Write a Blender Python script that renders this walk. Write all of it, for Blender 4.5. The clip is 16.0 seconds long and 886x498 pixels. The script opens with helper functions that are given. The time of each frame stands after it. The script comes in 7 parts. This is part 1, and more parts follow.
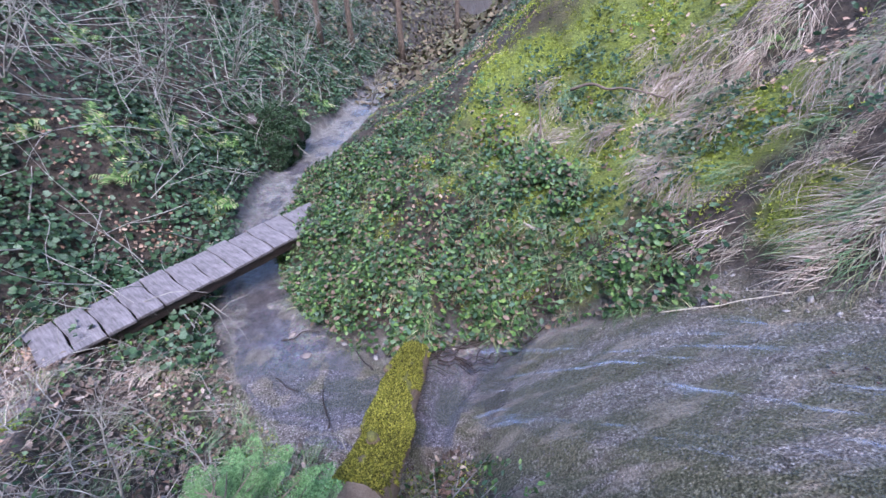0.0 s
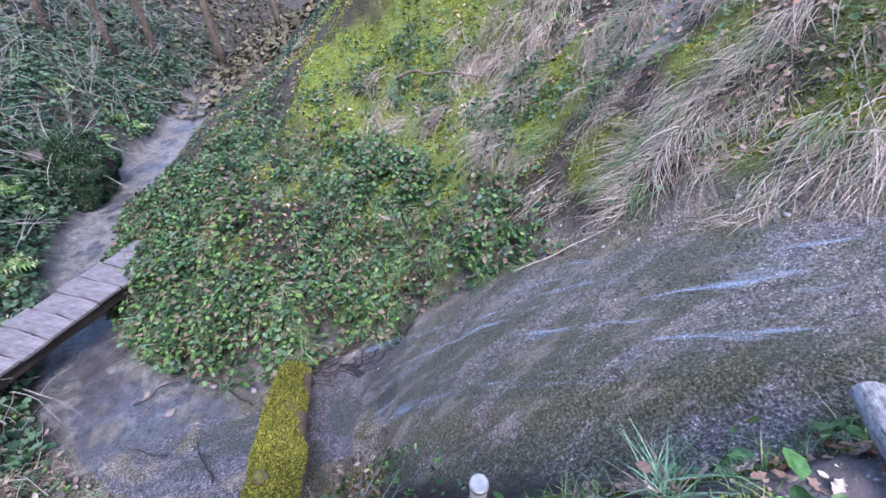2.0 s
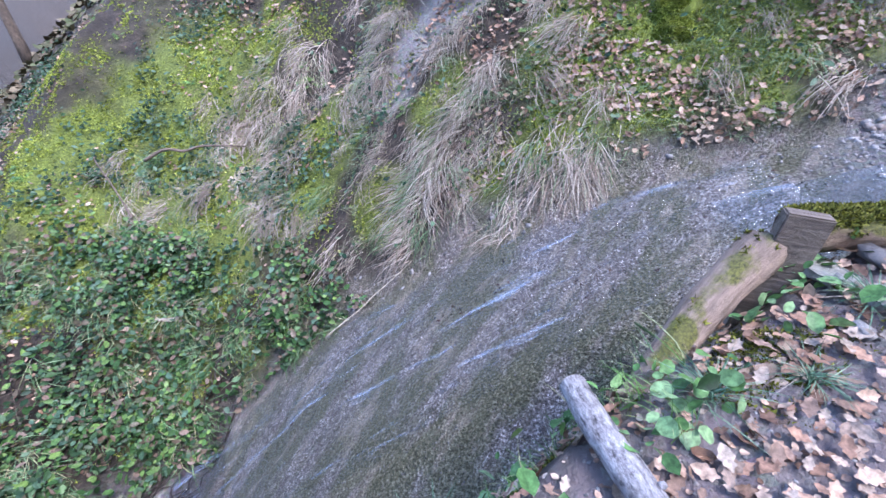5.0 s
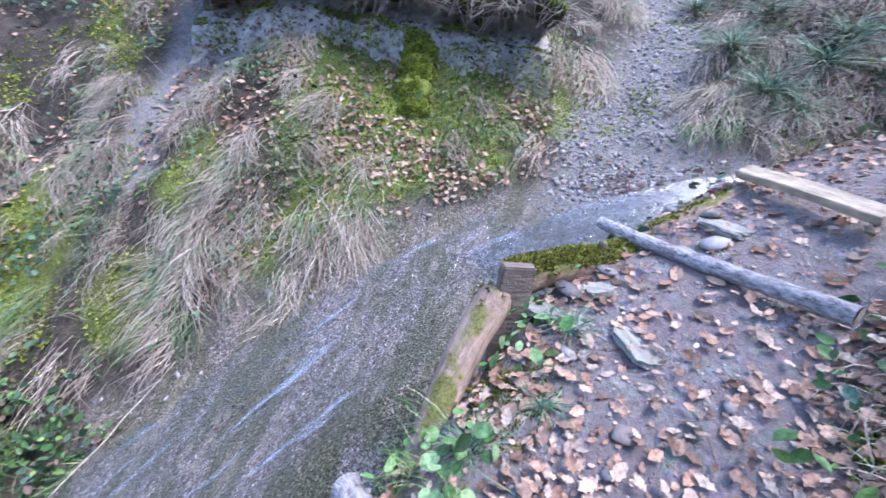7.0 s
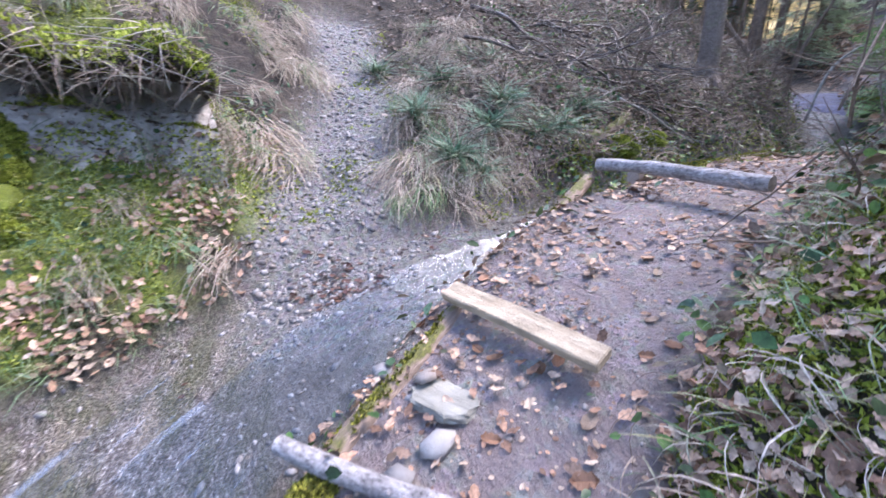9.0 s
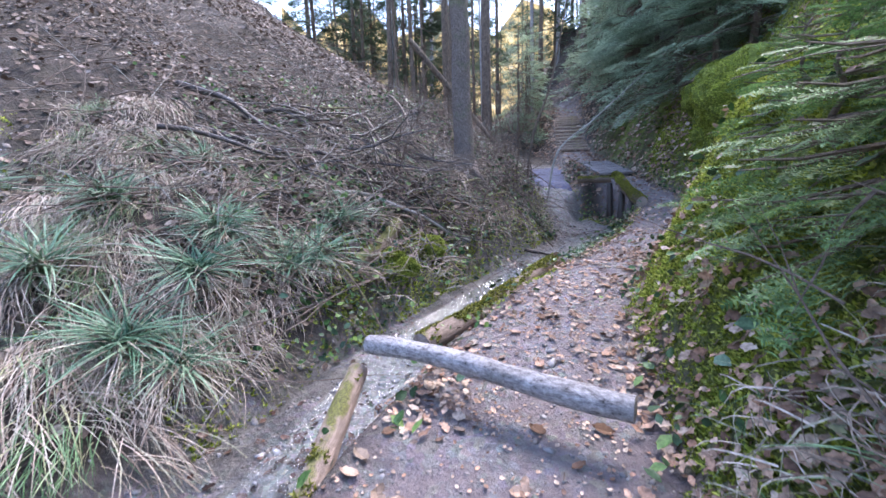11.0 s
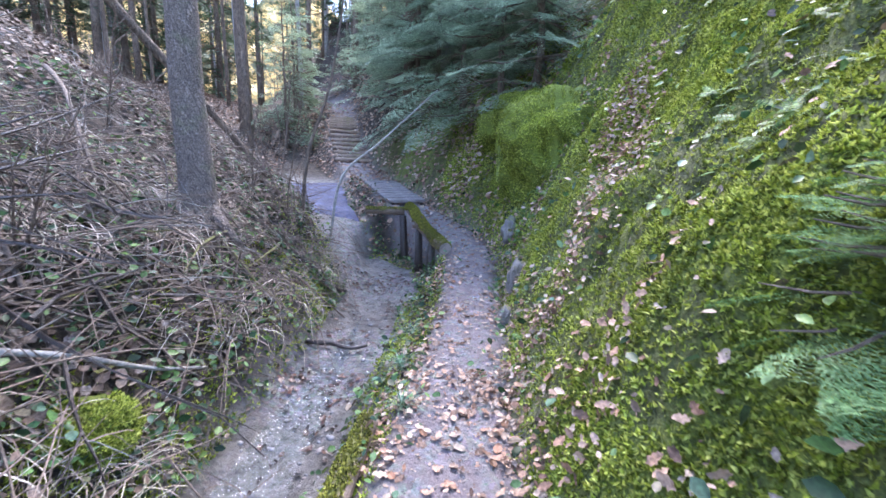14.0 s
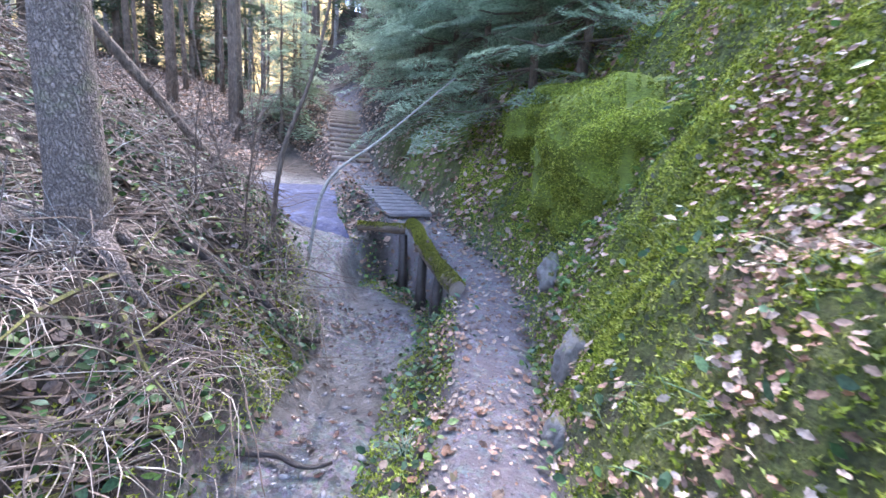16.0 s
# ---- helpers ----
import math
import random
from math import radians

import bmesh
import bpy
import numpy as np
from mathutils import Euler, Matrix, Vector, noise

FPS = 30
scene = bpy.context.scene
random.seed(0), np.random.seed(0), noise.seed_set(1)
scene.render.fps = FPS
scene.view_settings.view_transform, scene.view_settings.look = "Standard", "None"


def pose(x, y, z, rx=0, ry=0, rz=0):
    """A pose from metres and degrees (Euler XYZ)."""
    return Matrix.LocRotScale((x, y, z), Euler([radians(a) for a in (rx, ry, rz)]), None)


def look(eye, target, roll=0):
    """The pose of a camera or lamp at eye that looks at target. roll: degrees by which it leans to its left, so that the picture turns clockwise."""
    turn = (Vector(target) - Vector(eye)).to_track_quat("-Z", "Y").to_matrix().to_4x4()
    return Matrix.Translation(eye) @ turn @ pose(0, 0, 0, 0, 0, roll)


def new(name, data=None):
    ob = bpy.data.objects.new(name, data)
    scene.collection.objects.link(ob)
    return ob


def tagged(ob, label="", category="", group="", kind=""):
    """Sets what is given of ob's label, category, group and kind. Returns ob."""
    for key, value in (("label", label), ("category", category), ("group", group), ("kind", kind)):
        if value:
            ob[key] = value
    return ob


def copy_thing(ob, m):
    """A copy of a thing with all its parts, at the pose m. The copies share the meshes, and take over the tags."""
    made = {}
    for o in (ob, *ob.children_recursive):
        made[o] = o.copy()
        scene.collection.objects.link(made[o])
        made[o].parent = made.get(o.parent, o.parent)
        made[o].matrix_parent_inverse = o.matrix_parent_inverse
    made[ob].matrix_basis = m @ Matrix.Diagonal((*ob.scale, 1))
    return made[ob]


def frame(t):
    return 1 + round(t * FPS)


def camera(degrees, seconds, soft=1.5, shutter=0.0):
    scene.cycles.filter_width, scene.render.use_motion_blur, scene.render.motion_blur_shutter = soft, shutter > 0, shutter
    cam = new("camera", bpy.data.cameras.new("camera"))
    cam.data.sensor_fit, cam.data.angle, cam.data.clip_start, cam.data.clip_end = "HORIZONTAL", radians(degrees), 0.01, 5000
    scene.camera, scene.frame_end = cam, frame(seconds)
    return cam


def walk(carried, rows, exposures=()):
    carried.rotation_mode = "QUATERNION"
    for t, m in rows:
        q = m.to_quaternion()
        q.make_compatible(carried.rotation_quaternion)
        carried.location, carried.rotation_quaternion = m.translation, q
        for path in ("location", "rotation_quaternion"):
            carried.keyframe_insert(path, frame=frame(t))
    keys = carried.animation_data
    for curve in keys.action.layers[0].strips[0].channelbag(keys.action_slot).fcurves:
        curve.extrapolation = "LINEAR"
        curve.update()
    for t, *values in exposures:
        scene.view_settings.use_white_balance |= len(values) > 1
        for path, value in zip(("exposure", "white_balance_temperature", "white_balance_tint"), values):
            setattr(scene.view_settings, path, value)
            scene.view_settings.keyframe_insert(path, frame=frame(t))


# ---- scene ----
cam = camera(92.8, 16.0, shutter=0.2)
METRES, EYE, TILT, LEAN, TURN = 8.0, 1.5, -36.0, 1.0, 0.0
ROWS = [
    (0.0, 0.0, 0.0, 0.0, 0.0, 0.0, -0.0),
    (0.5, 0.0064, 0.0009, 0.0006, -3.94, -1.14, 1.33),
    (1.0, 0.0155, -0.0007, 0.0014, -8.62, -1.64, 5.35),
    (1.5, 0.0237, -0.0023, 0.0013, -12.79, -2.09, 8.58),
    (2.0, 0.0305, -0.0047, -0.0009, -16.6, -2.75, 12.37),
    (2.5, 0.036, -0.0082, -0.0029, -20.07, -3.57, 15.23),
    (3.0, 0.0431, -0.0112, -0.0043, -23.42, -4.32, 17.65),
    (5.5, 0.0775, -0.0211, -0.0005, -46.64, -5.65, 28.39),
    (6.0, 0.0797, -0.0231, -0.0005, -52.2, -7.45, 30.09),
    (6.5, 0.0843, -0.0267, -0.0003, -60.65, -10.19, 30.57),
    (7.0, 0.094, -0.0353, -0.0023, -73.14, -12.68, 31.26),
    (7.5, 0.1163, -0.046, -0.0119, -86.6, -18.95, 32.56),
    (8.0, 0.1513, -0.07, -0.0202, -96.94, -24.26, 37.32),
    (8.5, 0.1755, -0.0966, -0.0039, -100.68, -25.33, 36.34),
    (9.0, 0.23, -0.1101, -0.0015, -113.29, -30.0, 33.44),
    (9.5, 0.2645, -0.1464, 0.0129, -126.33, -35.12, 27.8),
    (10.0, 0.3158, -0.1858, -0.013, -136.28, -36.27, 25.85),
    (12.5, 0.4557, -0.3707, -0.0431, -153.97, -42.82, 19.13),
    (13.0, 0.4914, -0.406, -0.0649, -160.84, -45.0, 12.92),
    (13.5, 0.5098, -0.4416, -0.0888, -166.81, -45.22, 8.35),
    (14.0, 0.5254, -0.4934, -0.1, -169.74, -46.21, 6.74),
    (14.5, 0.5505, -0.5348, -0.1203, -170.45, -46.43, 5.81),
    (15.0, 0.5593, -0.572, -0.1286, -171.15, -46.57, 4.32),
    (15.5, 0.5578, -0.6194, -0.1631, -170.98, -46.47, 4.51),
    (16.0, 0.5812, -0.6582, -0.2009, -167.46, -46.02, 5.07),
]
EXPOSURES = [(0.0, 2.12, 5950, 21), (6.0, 2.32, 5700, 18), (8.5, 2.52, 6350, 20), (10.0, 2.55, 6600, 21), (12.5, 2.85, 5950, 15), (14.0, 3.15, 6200, 18), (16.0, 3.4, 6300, 20)]
walk(cam, [(t, pose(0, 0, EYE, TILT, LEAN, TURN) @ pose(METRES * x, METRES * y, METRES * z, 90 + pitch, roll, yaw)) for t, x, y, z, yaw, pitch, roll in ROWS], EXPOSURES)

# ---- world, sun and exposure ----
SUN_ELEV, SUN_AZ = radians(58), radians(175)
world = bpy.data.worlds.new("sky")
scene.world = world
world.use_nodes = True
wn = world.node_tree.nodes
sky = wn.new("ShaderNodeTexSky")
sky.sky_type = "NISHITA"
sky.sun_disc = False
sky.sun_elevation, sky.sun_rotation = SUN_ELEV, SUN_AZ
world.node_tree.links.new(sky.outputs[0], wn["Background"].inputs[0])
wn["Background"].inputs[1].default_value = 0.15
sun = new("sun", bpy.data.lights.new("sun", "SUN"))
sun.data.energy, sun.data.angle, sun.data.color = 1.5, radians(25), (1.0, 0.97, 0.94)
sun.matrix_world = look((0, 0, 30), (-math.sin(SUN_AZ) * 30 / math.tan(SUN_ELEV), -math.cos(SUN_AZ) * 30 / math.tan(SUN_ELEV), 0))


# ---- numeric helpers ----
rng = np.random.default_rng(7)


def lattice(ix, iy, seed):
    h = (ix * 374761393 + iy * 668265263 + seed * 1442695041) & 0x7FFFFFFF
    h = ((h ^ (h >> 13)) * 1274126177) & 0x7FFFFFFF
    return ((h ^ (h >> 16)) & 0xFFFF) / 65535.0


def vnoise(x, y, seed=0):
    """Smooth noise in -1..1."""
    x, y = np.asarray(x, float), np.asarray(y, float)
    ix, iy = np.floor(x).astype(np.int64), np.floor(y).astype(np.int64)
    fx, fy = x - ix, y - iy
    fx, fy = fx * fx * (3 - 2 * fx), fy * fy * (3 - 2 * fy)
    a, b = lattice(ix, iy, seed), lattice(ix + 1, iy, seed)
    c, d = lattice(ix, iy + 1, seed), lattice(ix + 1, iy + 1, seed)
    return 2 * (a + (b - a) * fx + (c - a) * fy + (a - b - c + d) * fx * fy) - 1


def fbm(x, y, seed=0, octaves=4):
    out, amp = 0, 1.0
    for o in range(octaves):
        out = out + amp * vnoise(x * 2 ** o + 17.3 * o, y * 2 ** o - 9.1 * o, seed + o)
        amp *= 0.5
    return out / 1.9


def smooth(a, b, v):
    t = np.clip((v - a) / (b - a), 0, 1)
    return t * t * (3 - 2 * t)


def spline(points, step):
    """Points of any width, run through by a Catmull-Rom curve and set about step apart."""
    p = np.array(points, float)
    p = np.vstack([2 * p[0] - p[1], p, 2 * p[-1] - p[-2]])
    out = []
    for i in range(1, len(p) - 2):
        n = max(2, int(np.linalg.norm(p[i + 1][:2] - p[i][:2]) / step))
        for t in np.arange(n) / n:
            out.append(0.5 * (2 * p[i] + (p[i + 1] - p[i - 1]) * t + (2 * p[i - 1] - 5 * p[i] + 4 * p[i + 1] - p[i + 2]) * t ** 2
                              + (3 * p[i] - p[i - 1] - 3 * p[i + 1] + p[i + 2]) * t ** 3))
    out.append(p[-2])
    return np.array(out)


# ---- the plan: the brook and the footpath ----
# brook: x, y, bed height, half width; from upstream to downstream
BROOK = [(60, -90, 14, 0.2), (20, -28, 6.0, 0.15), (13, -18, 3.5, 0.2), (9.85, -13.4, 2.6, 0.78), (8.2, -11.1, 2.25, 0.52), (7.3, -10.3, 1.9, 0.45),
         (6.5, -9.6, 1.30, 0.6), (6.25, -8.6, 1.30, 0.45), (5.98, -7.3, 1.29, 0.38), (5.72, -5.5, 1.22, 0.40), (5.42, -3.8, 1.12, 0.42),
         (5.05, -2.3, 0.95, 0.5), (4.72, -1.1, 0.70, 0.78), (4.15, 0.0, 0.28, 0.75), (3.4, 0.85, -0.22, 0.85), (2.5, 1.75, -0.95, 1.05),
         (1.6, 2.6, -1.85, 1.1), (0.5, 3.3, -2.98, 0.75), (-0.7, 3.2, -3.08, 0.72), (-1.8, 3.5, -3.12, 0.72), (-2.9, 4.8, -3.2, 0.55), (-3.7, 7.0, -3.3, 0.45),
         (-4.1, 9.2, -3.4, 0.5), (-3.8, 12.1, -3.5, 0.55), (-3.3, 15.5, -3.65, 0.6), (-1.8, 28, -4.2, 0.7), (4, 60, -6, 1), (20, 120, -9, 1)]
# footpath: x, y, height, half width
PATH = [(-5.1, 3.6, -2.66, 0.4), (-4.4, 2.0, -2.1, 0.4), (-2.8, 0.5, -1.0, 0.4), (-1.1, -0.25, -0.05, 0.45), (0.2, -0.3, 0.28, 0.5),
        (1.2, -0.4, 0.42, 0.55), (2.2, -0.75, 0.65, 0.55), (3.0, -1.35, 0.95, 0.55), (3.5, -2.2, 1.25, 0.62), (3.95, -3.3, 1.42, 0.58),
        (4.4, -4.6, 1.57, 0.42), (4.62, -6, 1.61, 0.36), (4.75, -7.3, 1.64, 0.34), (4.95, -8.8, 1.75, 0.34), (5.3, -10.1, 1.98, 0.36),
        (6.5, -11.4, 2.33, 0.42), (7.6, -12.8, 2.62, 0.45), (8.8, -14.3, 2.9, 0.45), (10.2, -16.7, 3.55, 0.5), (11.4, -18.9, 4.4, 0.5),
        (13, -22, 5.3, 0.5), (20, -34, 8, 0.5)]
brook, path = spline(BROOK, 0.15), spline(PATH, 0.12)
GULLY = spline([(4.9, -1.0, 0.8, 0.6), (6.0, -1.05, 1.2, 0.5), (7.3, -1.5, 2.1, 0.35), (9.0, -1.6, 3.3, 0.3)], 0.1)
SCREE = spline([(4.3, 4.05, 0, 0.12), (4.9, 4.15, 0, 0.32), (5.5, 4.0, 0, 0.5), (6.3, 3.9, 0, 0.55)], 0.1)

GROOVE = [(1.0, 3.92), (0.4, 3.68), (-0.02, 3.2), (-0.26, 2.3), (-0.42, 1.5)]


def along(curve, x, y):
    """Signed distance to a curve (right of its run is plus) and its smoothed height, half width and run."""
    n = len(x)
    tang = np.gradient(curve[:, :2], axis=0)
    tang /= np.linalg.norm(tang, axis=1)[:, None]
    run = np.concatenate([[0], np.cumsum(np.linalg.norm(np.diff(curve[:, :2], axis=0), axis=1))])
    out = np.empty((4, n))
    for i in range(0, n, 4000):
        dx, dy = x[i:i + 4000, None] - curve[None, :, 0], y[i:i + 4000, None] - curve[None, :, 1]
        d = np.hypot(dx, dy)
        k = d.argmin(1)
        r = np.arange(len(k))
        dm = d[r, k]
        w = np.exp(-(d - dm[:, None]) / (0.10 * dm[:, None] + 0.03))
        w /= w.sum(1)[:, None]
        side = -np.sign(tang[k, 0] * dy[r, k] - tang[k, 1] * dx[r, k])
        out[0, i:i + 4000] = side * dm
        out[1, i:i + 4000], out[2, i:i + 4000], out[3, i:i + 4000] = w @ curve[:, 2], w @ curve[:, 3], w @ run
    return out


def axis(lo, hi, step, far, wide, growth=1.16):
    """Even steps between lo and hi, double steps for a while, then growing steps out to far on both sides."""
    def side(mid):
        a, s = list(np.arange(1, int(mid / (2 * step)) + 1) * 2 * step), 2 * step
        a = a or [0.0]
        while a[-1] < far:
            s *= growth
            a.append(a[-1] + s)
        return np.array(a)
    return np.concatenate([lo - side(wide[0])[::-1], np.arange(lo, hi, step), hi + side(wide[1])])


GX, GY = axis(-4.2, 9.0, 0.07, 300, (4.5, 3)), axis(-11.5, 7.5, 0.07, 300, (6, 18))


def ground_fields(x, y):
    ds, zs, ws, rs = along(brook, x, y)
    dp, zp, wp, rp = along(path, x, y)
    # run of the brook at a few places
    slide = smooth(-2.5, 1.2, y) * smooth(8.5, 3.0, y)
    low = smooth(3.0, 5.5, y)
    # far bank
    e = np.maximum(ds - ws, 0)
    up = smooth(-1.5, -3.5, y)
    slope = 0.60 + 0.28 * slide - 0.08 * low
    east = slope * e + 0.40 * up * np.minimum(e, 1.0) + 0.12 * smooth(0, 0.2, e) - 0.02 * np.maximum(e - 5, 0) ** 1.3
    east = east + 0.35 * np.maximum(e - 2.8, 0) * smooth(2, 4, y)
    east = east * (1 - 0.72 * smooth(-9.0, -12.5, y))
    east = np.minimum(east, 9 + 0.05 * e)
    bed = zs - 0.05 * smooth(ws, 0, np.abs(ds))
    z_east = bed + east
    # near side: brook edge to path, path, bank beyond
    a = np.maximum(-ds - ws - 0.4 * slide, 0)
    b = np.maximum(-dp - wp, 0)
    t = a / (a + b + 1e-6)
    f = smooth(0, 1, t) * (1 - slide) + t ** 1.5 * slide
    z_mid = bed + (zp - bed) * f
    wst = np.maximum(dp - wp, 0)
    steep = 0.35 + 0.95 * smooth(-0.8, -3.2, y) + 0.9 * np.exp(-((y + 9.8) / 1.6) ** 2)
    bank = steep * wst * (1 - 0.30 * smooth(1.5, 6, wst)) + 0.12 * smooth(0, 0.2, wst) * smooth(-1, -3, y)
    bank = np.minimum(bank, 8 + 0.05 * wst)
    z_path = np.where(dp > -wp, zp + bank, z_mid)
    # far valley side below the bridge
    flat = np.maximum(a - 1.5 * smooth(7.5, 5.5, y), 0)
    valley = bed + np.minimum(0.80 * flat + 0.15 * smooth(0, 0.2, a) + 0.3 * np.minimum(a, 1.5), 9 + 0.05 * a)
    k = smooth(3.2, 5.0, y + 0.35 * (x + 5))
    z_west = z_path * (1 - k) + valley * k
    z = np.where(ds > 0, z_east, z_west)
    # gravel gully that comes down the far bank
    dg, zg, wg, rg = along(GULLY, x, y)
    g = smooth(wg + 0.35, wg - 0.1, np.abs(dg)) * (ds > 0)
    z = z * (1 - g) + np.minimum(z, zg) * g
    # pale scree below the overhang
    dc, zc, wc, rc = along(SCREE, x, y)
    scree = smooth(wc + 0.2, wc - 0.08, np.abs(dc) + 0.15 * fbm(x * 3, y * 3, 131)) * (ds > 0)
    z = z - 0.10 * scree
    g = np.maximum(g, scree)
    # wet groove beside the fall and the thick log
    groove = np.zeros_like(x)
    for a0, a1 in zip(GROOVE[:-1], GROOVE[1:]):
        t = np.clip(((x - a0[0]) * (a1[0] - a0[0]) + (y - a0[1]) * (a1[1] - a0[1])) / ((a1[0] - a0[0]) ** 2 + (a1[1] - a0[1]) ** 2), 0, 1)
        groove = np.maximum(groove, smooth(0.22, 0.05, np.hypot(x - a0[0] - t * (a1[0] - a0[0]), y - a0[1] - t * (a1[1] - a0[1]))))
    z = z - 0.30 * groove
    # dark hollow under the path's edge
    t = np.clip(((x - 6.0) * 0.75 - (y + 9.8) * 0.8) / (0.75 ** 2 + 0.8 ** 2), 0, 1)
    cave = smooth(0.62, 0.34, np.hypot(x - 6.0 - 0.75 * t, y + 9.8 + 0.8 * t))
    z = z * (1 - cave) + np.minimum(z, 1.40) * cave
    # rough ground
    onpath = smooth(wp + 0.15, wp - 0.15, np.abs(dp)) * (1 - k)
    inbrook = smooth(ws + 0.1, ws - 0.15, np.abs(ds))
    calm = np.maximum(onpath, inbrook)
    z = z + (1 - calm) * (0.16 * fbm(x * 0.9, y * 0.9, 3) + 0.07 * fbm(x * 3.1, y * 3.1, 11, 3)) + 0.022 * fbm(x * 5, y * 5, 23, 3)
    moss_side = smooth(-1.5, -3.5, y) * (dp > wp) * (ds < 0)
    z = z + moss_side * (0.42 * np.abs(fbm(x * 1.3, y * 1.3, 5, 3)) + 0.34 * np.abs(fbm(x * 4.1, y * 4.1, 6, 3))) * smooth(0, 0.6, wst)
    moss_side = moss_side * smooth(-17, -13.5, y)
    z = z + (0.08 * fbm(x * 2.2, y * 2.2, 29, 3) + 0.03 * fbm(x * 7, y * 7, 30, 3)) * inbrook * smooth(2.9, 3.4, y)
    spur = smooth(0.1, 0.6, e) * smooth(2.5, 3.5, y) * (ds > 0)
    z = z + spur * 0.16 * fbm(x * 2.0, y * 2.0, 37, 3)
    return z, ds, dp, ws, wp, onpath, inbrook, g, moss_side, rs


def moss_patch_furrow_shade(x, y):
    """Moss weight: thinned in furrows so dark soil paints their shade, and patchy."""
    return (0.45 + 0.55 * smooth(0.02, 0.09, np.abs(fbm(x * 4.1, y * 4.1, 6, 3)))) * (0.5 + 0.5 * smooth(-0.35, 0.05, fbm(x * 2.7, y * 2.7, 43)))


def moss_spot(x, y):
    """Where the far bank is mossy over a wider stretch."""
    out = 0
    for cx, cy, r in ((2.2, 5.9, 1.3), (3.3, 4.9, 0.8), (1.2, 7.4, 1.2), (3.0, 7.5, 1.2), (5.4, 1.7, 1.0), (5.9, 0.6, 0.6), (4.3, 3.3, 0.4), (6.0, -0.3, 0.35), (3.4, 3.4, 0.35), (5.0, 0.2, 0.35)):
        out = np.maximum(out, smooth(1.25, 0.6, np.hypot(x - cx, y - cy) / r + 0.35 * fbm(x * 2.1, y * 2.1, 55)))
    return out


XX, YY = np.meshgrid(GX, GY, indexing="ij")
FIELD = np.array(ground_fields(XX.ravel(), YY.ravel())).reshape(10, len(GX), len(GY))
ZZ = FIELD[0]


def sample(x, y, which=0):
    """A field of the ground at places between the grid's."""
    x, y = np.asarray(x, float), np.asarray(y, float)
    i = np.clip(np.searchsorted(GX, x) - 1, 0, len(GX) - 2)
    j = np.clip(np.searchsorted(GY, y) - 1, 0, len(GY) - 2)
    u, v = (x - GX[i]) / (GX[i + 1] - GX[i]), (y - GY[j]) / (GY[j + 1] - GY[j])
    F = FIELD[which]
    return F[i, j] * (1 - u) * (1 - v) + F[i + 1, j] * u * (1 - v) + F[i, j + 1] * (1 - u) * v + F[i + 1, j + 1] * u * v


def normal_at(x, y, h=0.08):
    gx, gy = (sample(x + h, y) - sample(x - h, y)) / (2 * h), (sample(x, y + h) - sample(x, y - h)) / (2 * h)
    n = np.stack([-gx, -gy, np.ones_like(gx)], -1)
    return n / np.linalg.norm(n, axis=-1)[..., None]


# ---- materials ----
def material(name, rough=0.8):
    m = bpy.data.materials.new(name)
    m.use_nodes = True
    b = m.node_tree.nodes["Principled BSDF"]
    b.inputs["Roughness"].default_value = rough
    return m, m.node_tree.nodes, m.node_tree.links, b


def noise_node(n, l, scale, detail=6, rough=0.6, vec=None):
    t = n.new("ShaderNodeTexNoise")
    t.inputs["Scale"].default_value, t.inputs["Detail"].default_value, t.inputs["Roughness"].default_value = scale, detail, rough
    if vec is not None:
        l.new(vec, t.inputs["Vector"])
    return t.outputs["Fac"]


def ramp_node(n, l, fac, stops):
    r = n.new("ShaderNodeValToRGB")
    e = r.color_ramp.elements
    while len(e) < len(stops):
        e.new(0.5)
    for el, (p, c) in zip(e, stops):
        el.position, el.color = p, (*c, 1)
    l.new(fac, r.inputs[0])
    return r.outputs[0]


def mix_node(n, l, fac, a, b, kind="MIX"):
    m = n.new("ShaderNodeMix")
    m.data_type, m.blend_type = "RGBA", kind
    for sock, v in ((m.inputs[0], fac), (m.inputs[6], a), (m.inputs[7], b)):
        if hasattr(v, "is_output"):
            l.new(v, sock)
        else:
            sock.default_value = v if isinstance(v, (int, float)) else (*v, 1)
    return m.outputs[2]


def bump_node(n, l, b, height, strength=0.5, dist=0.02):
    u = n.new("ShaderNodeBump")
    u.inputs["Strength"].default_value, u.inputs["Distance"].default_value = strength, dist
    l.new(height, u.inputs["Height"])
    l.new(u.outputs[0], b.inputs["Normal"])


def place_node(n):
    return n.new("ShaderNodeTexCoord").outputs["Object"]


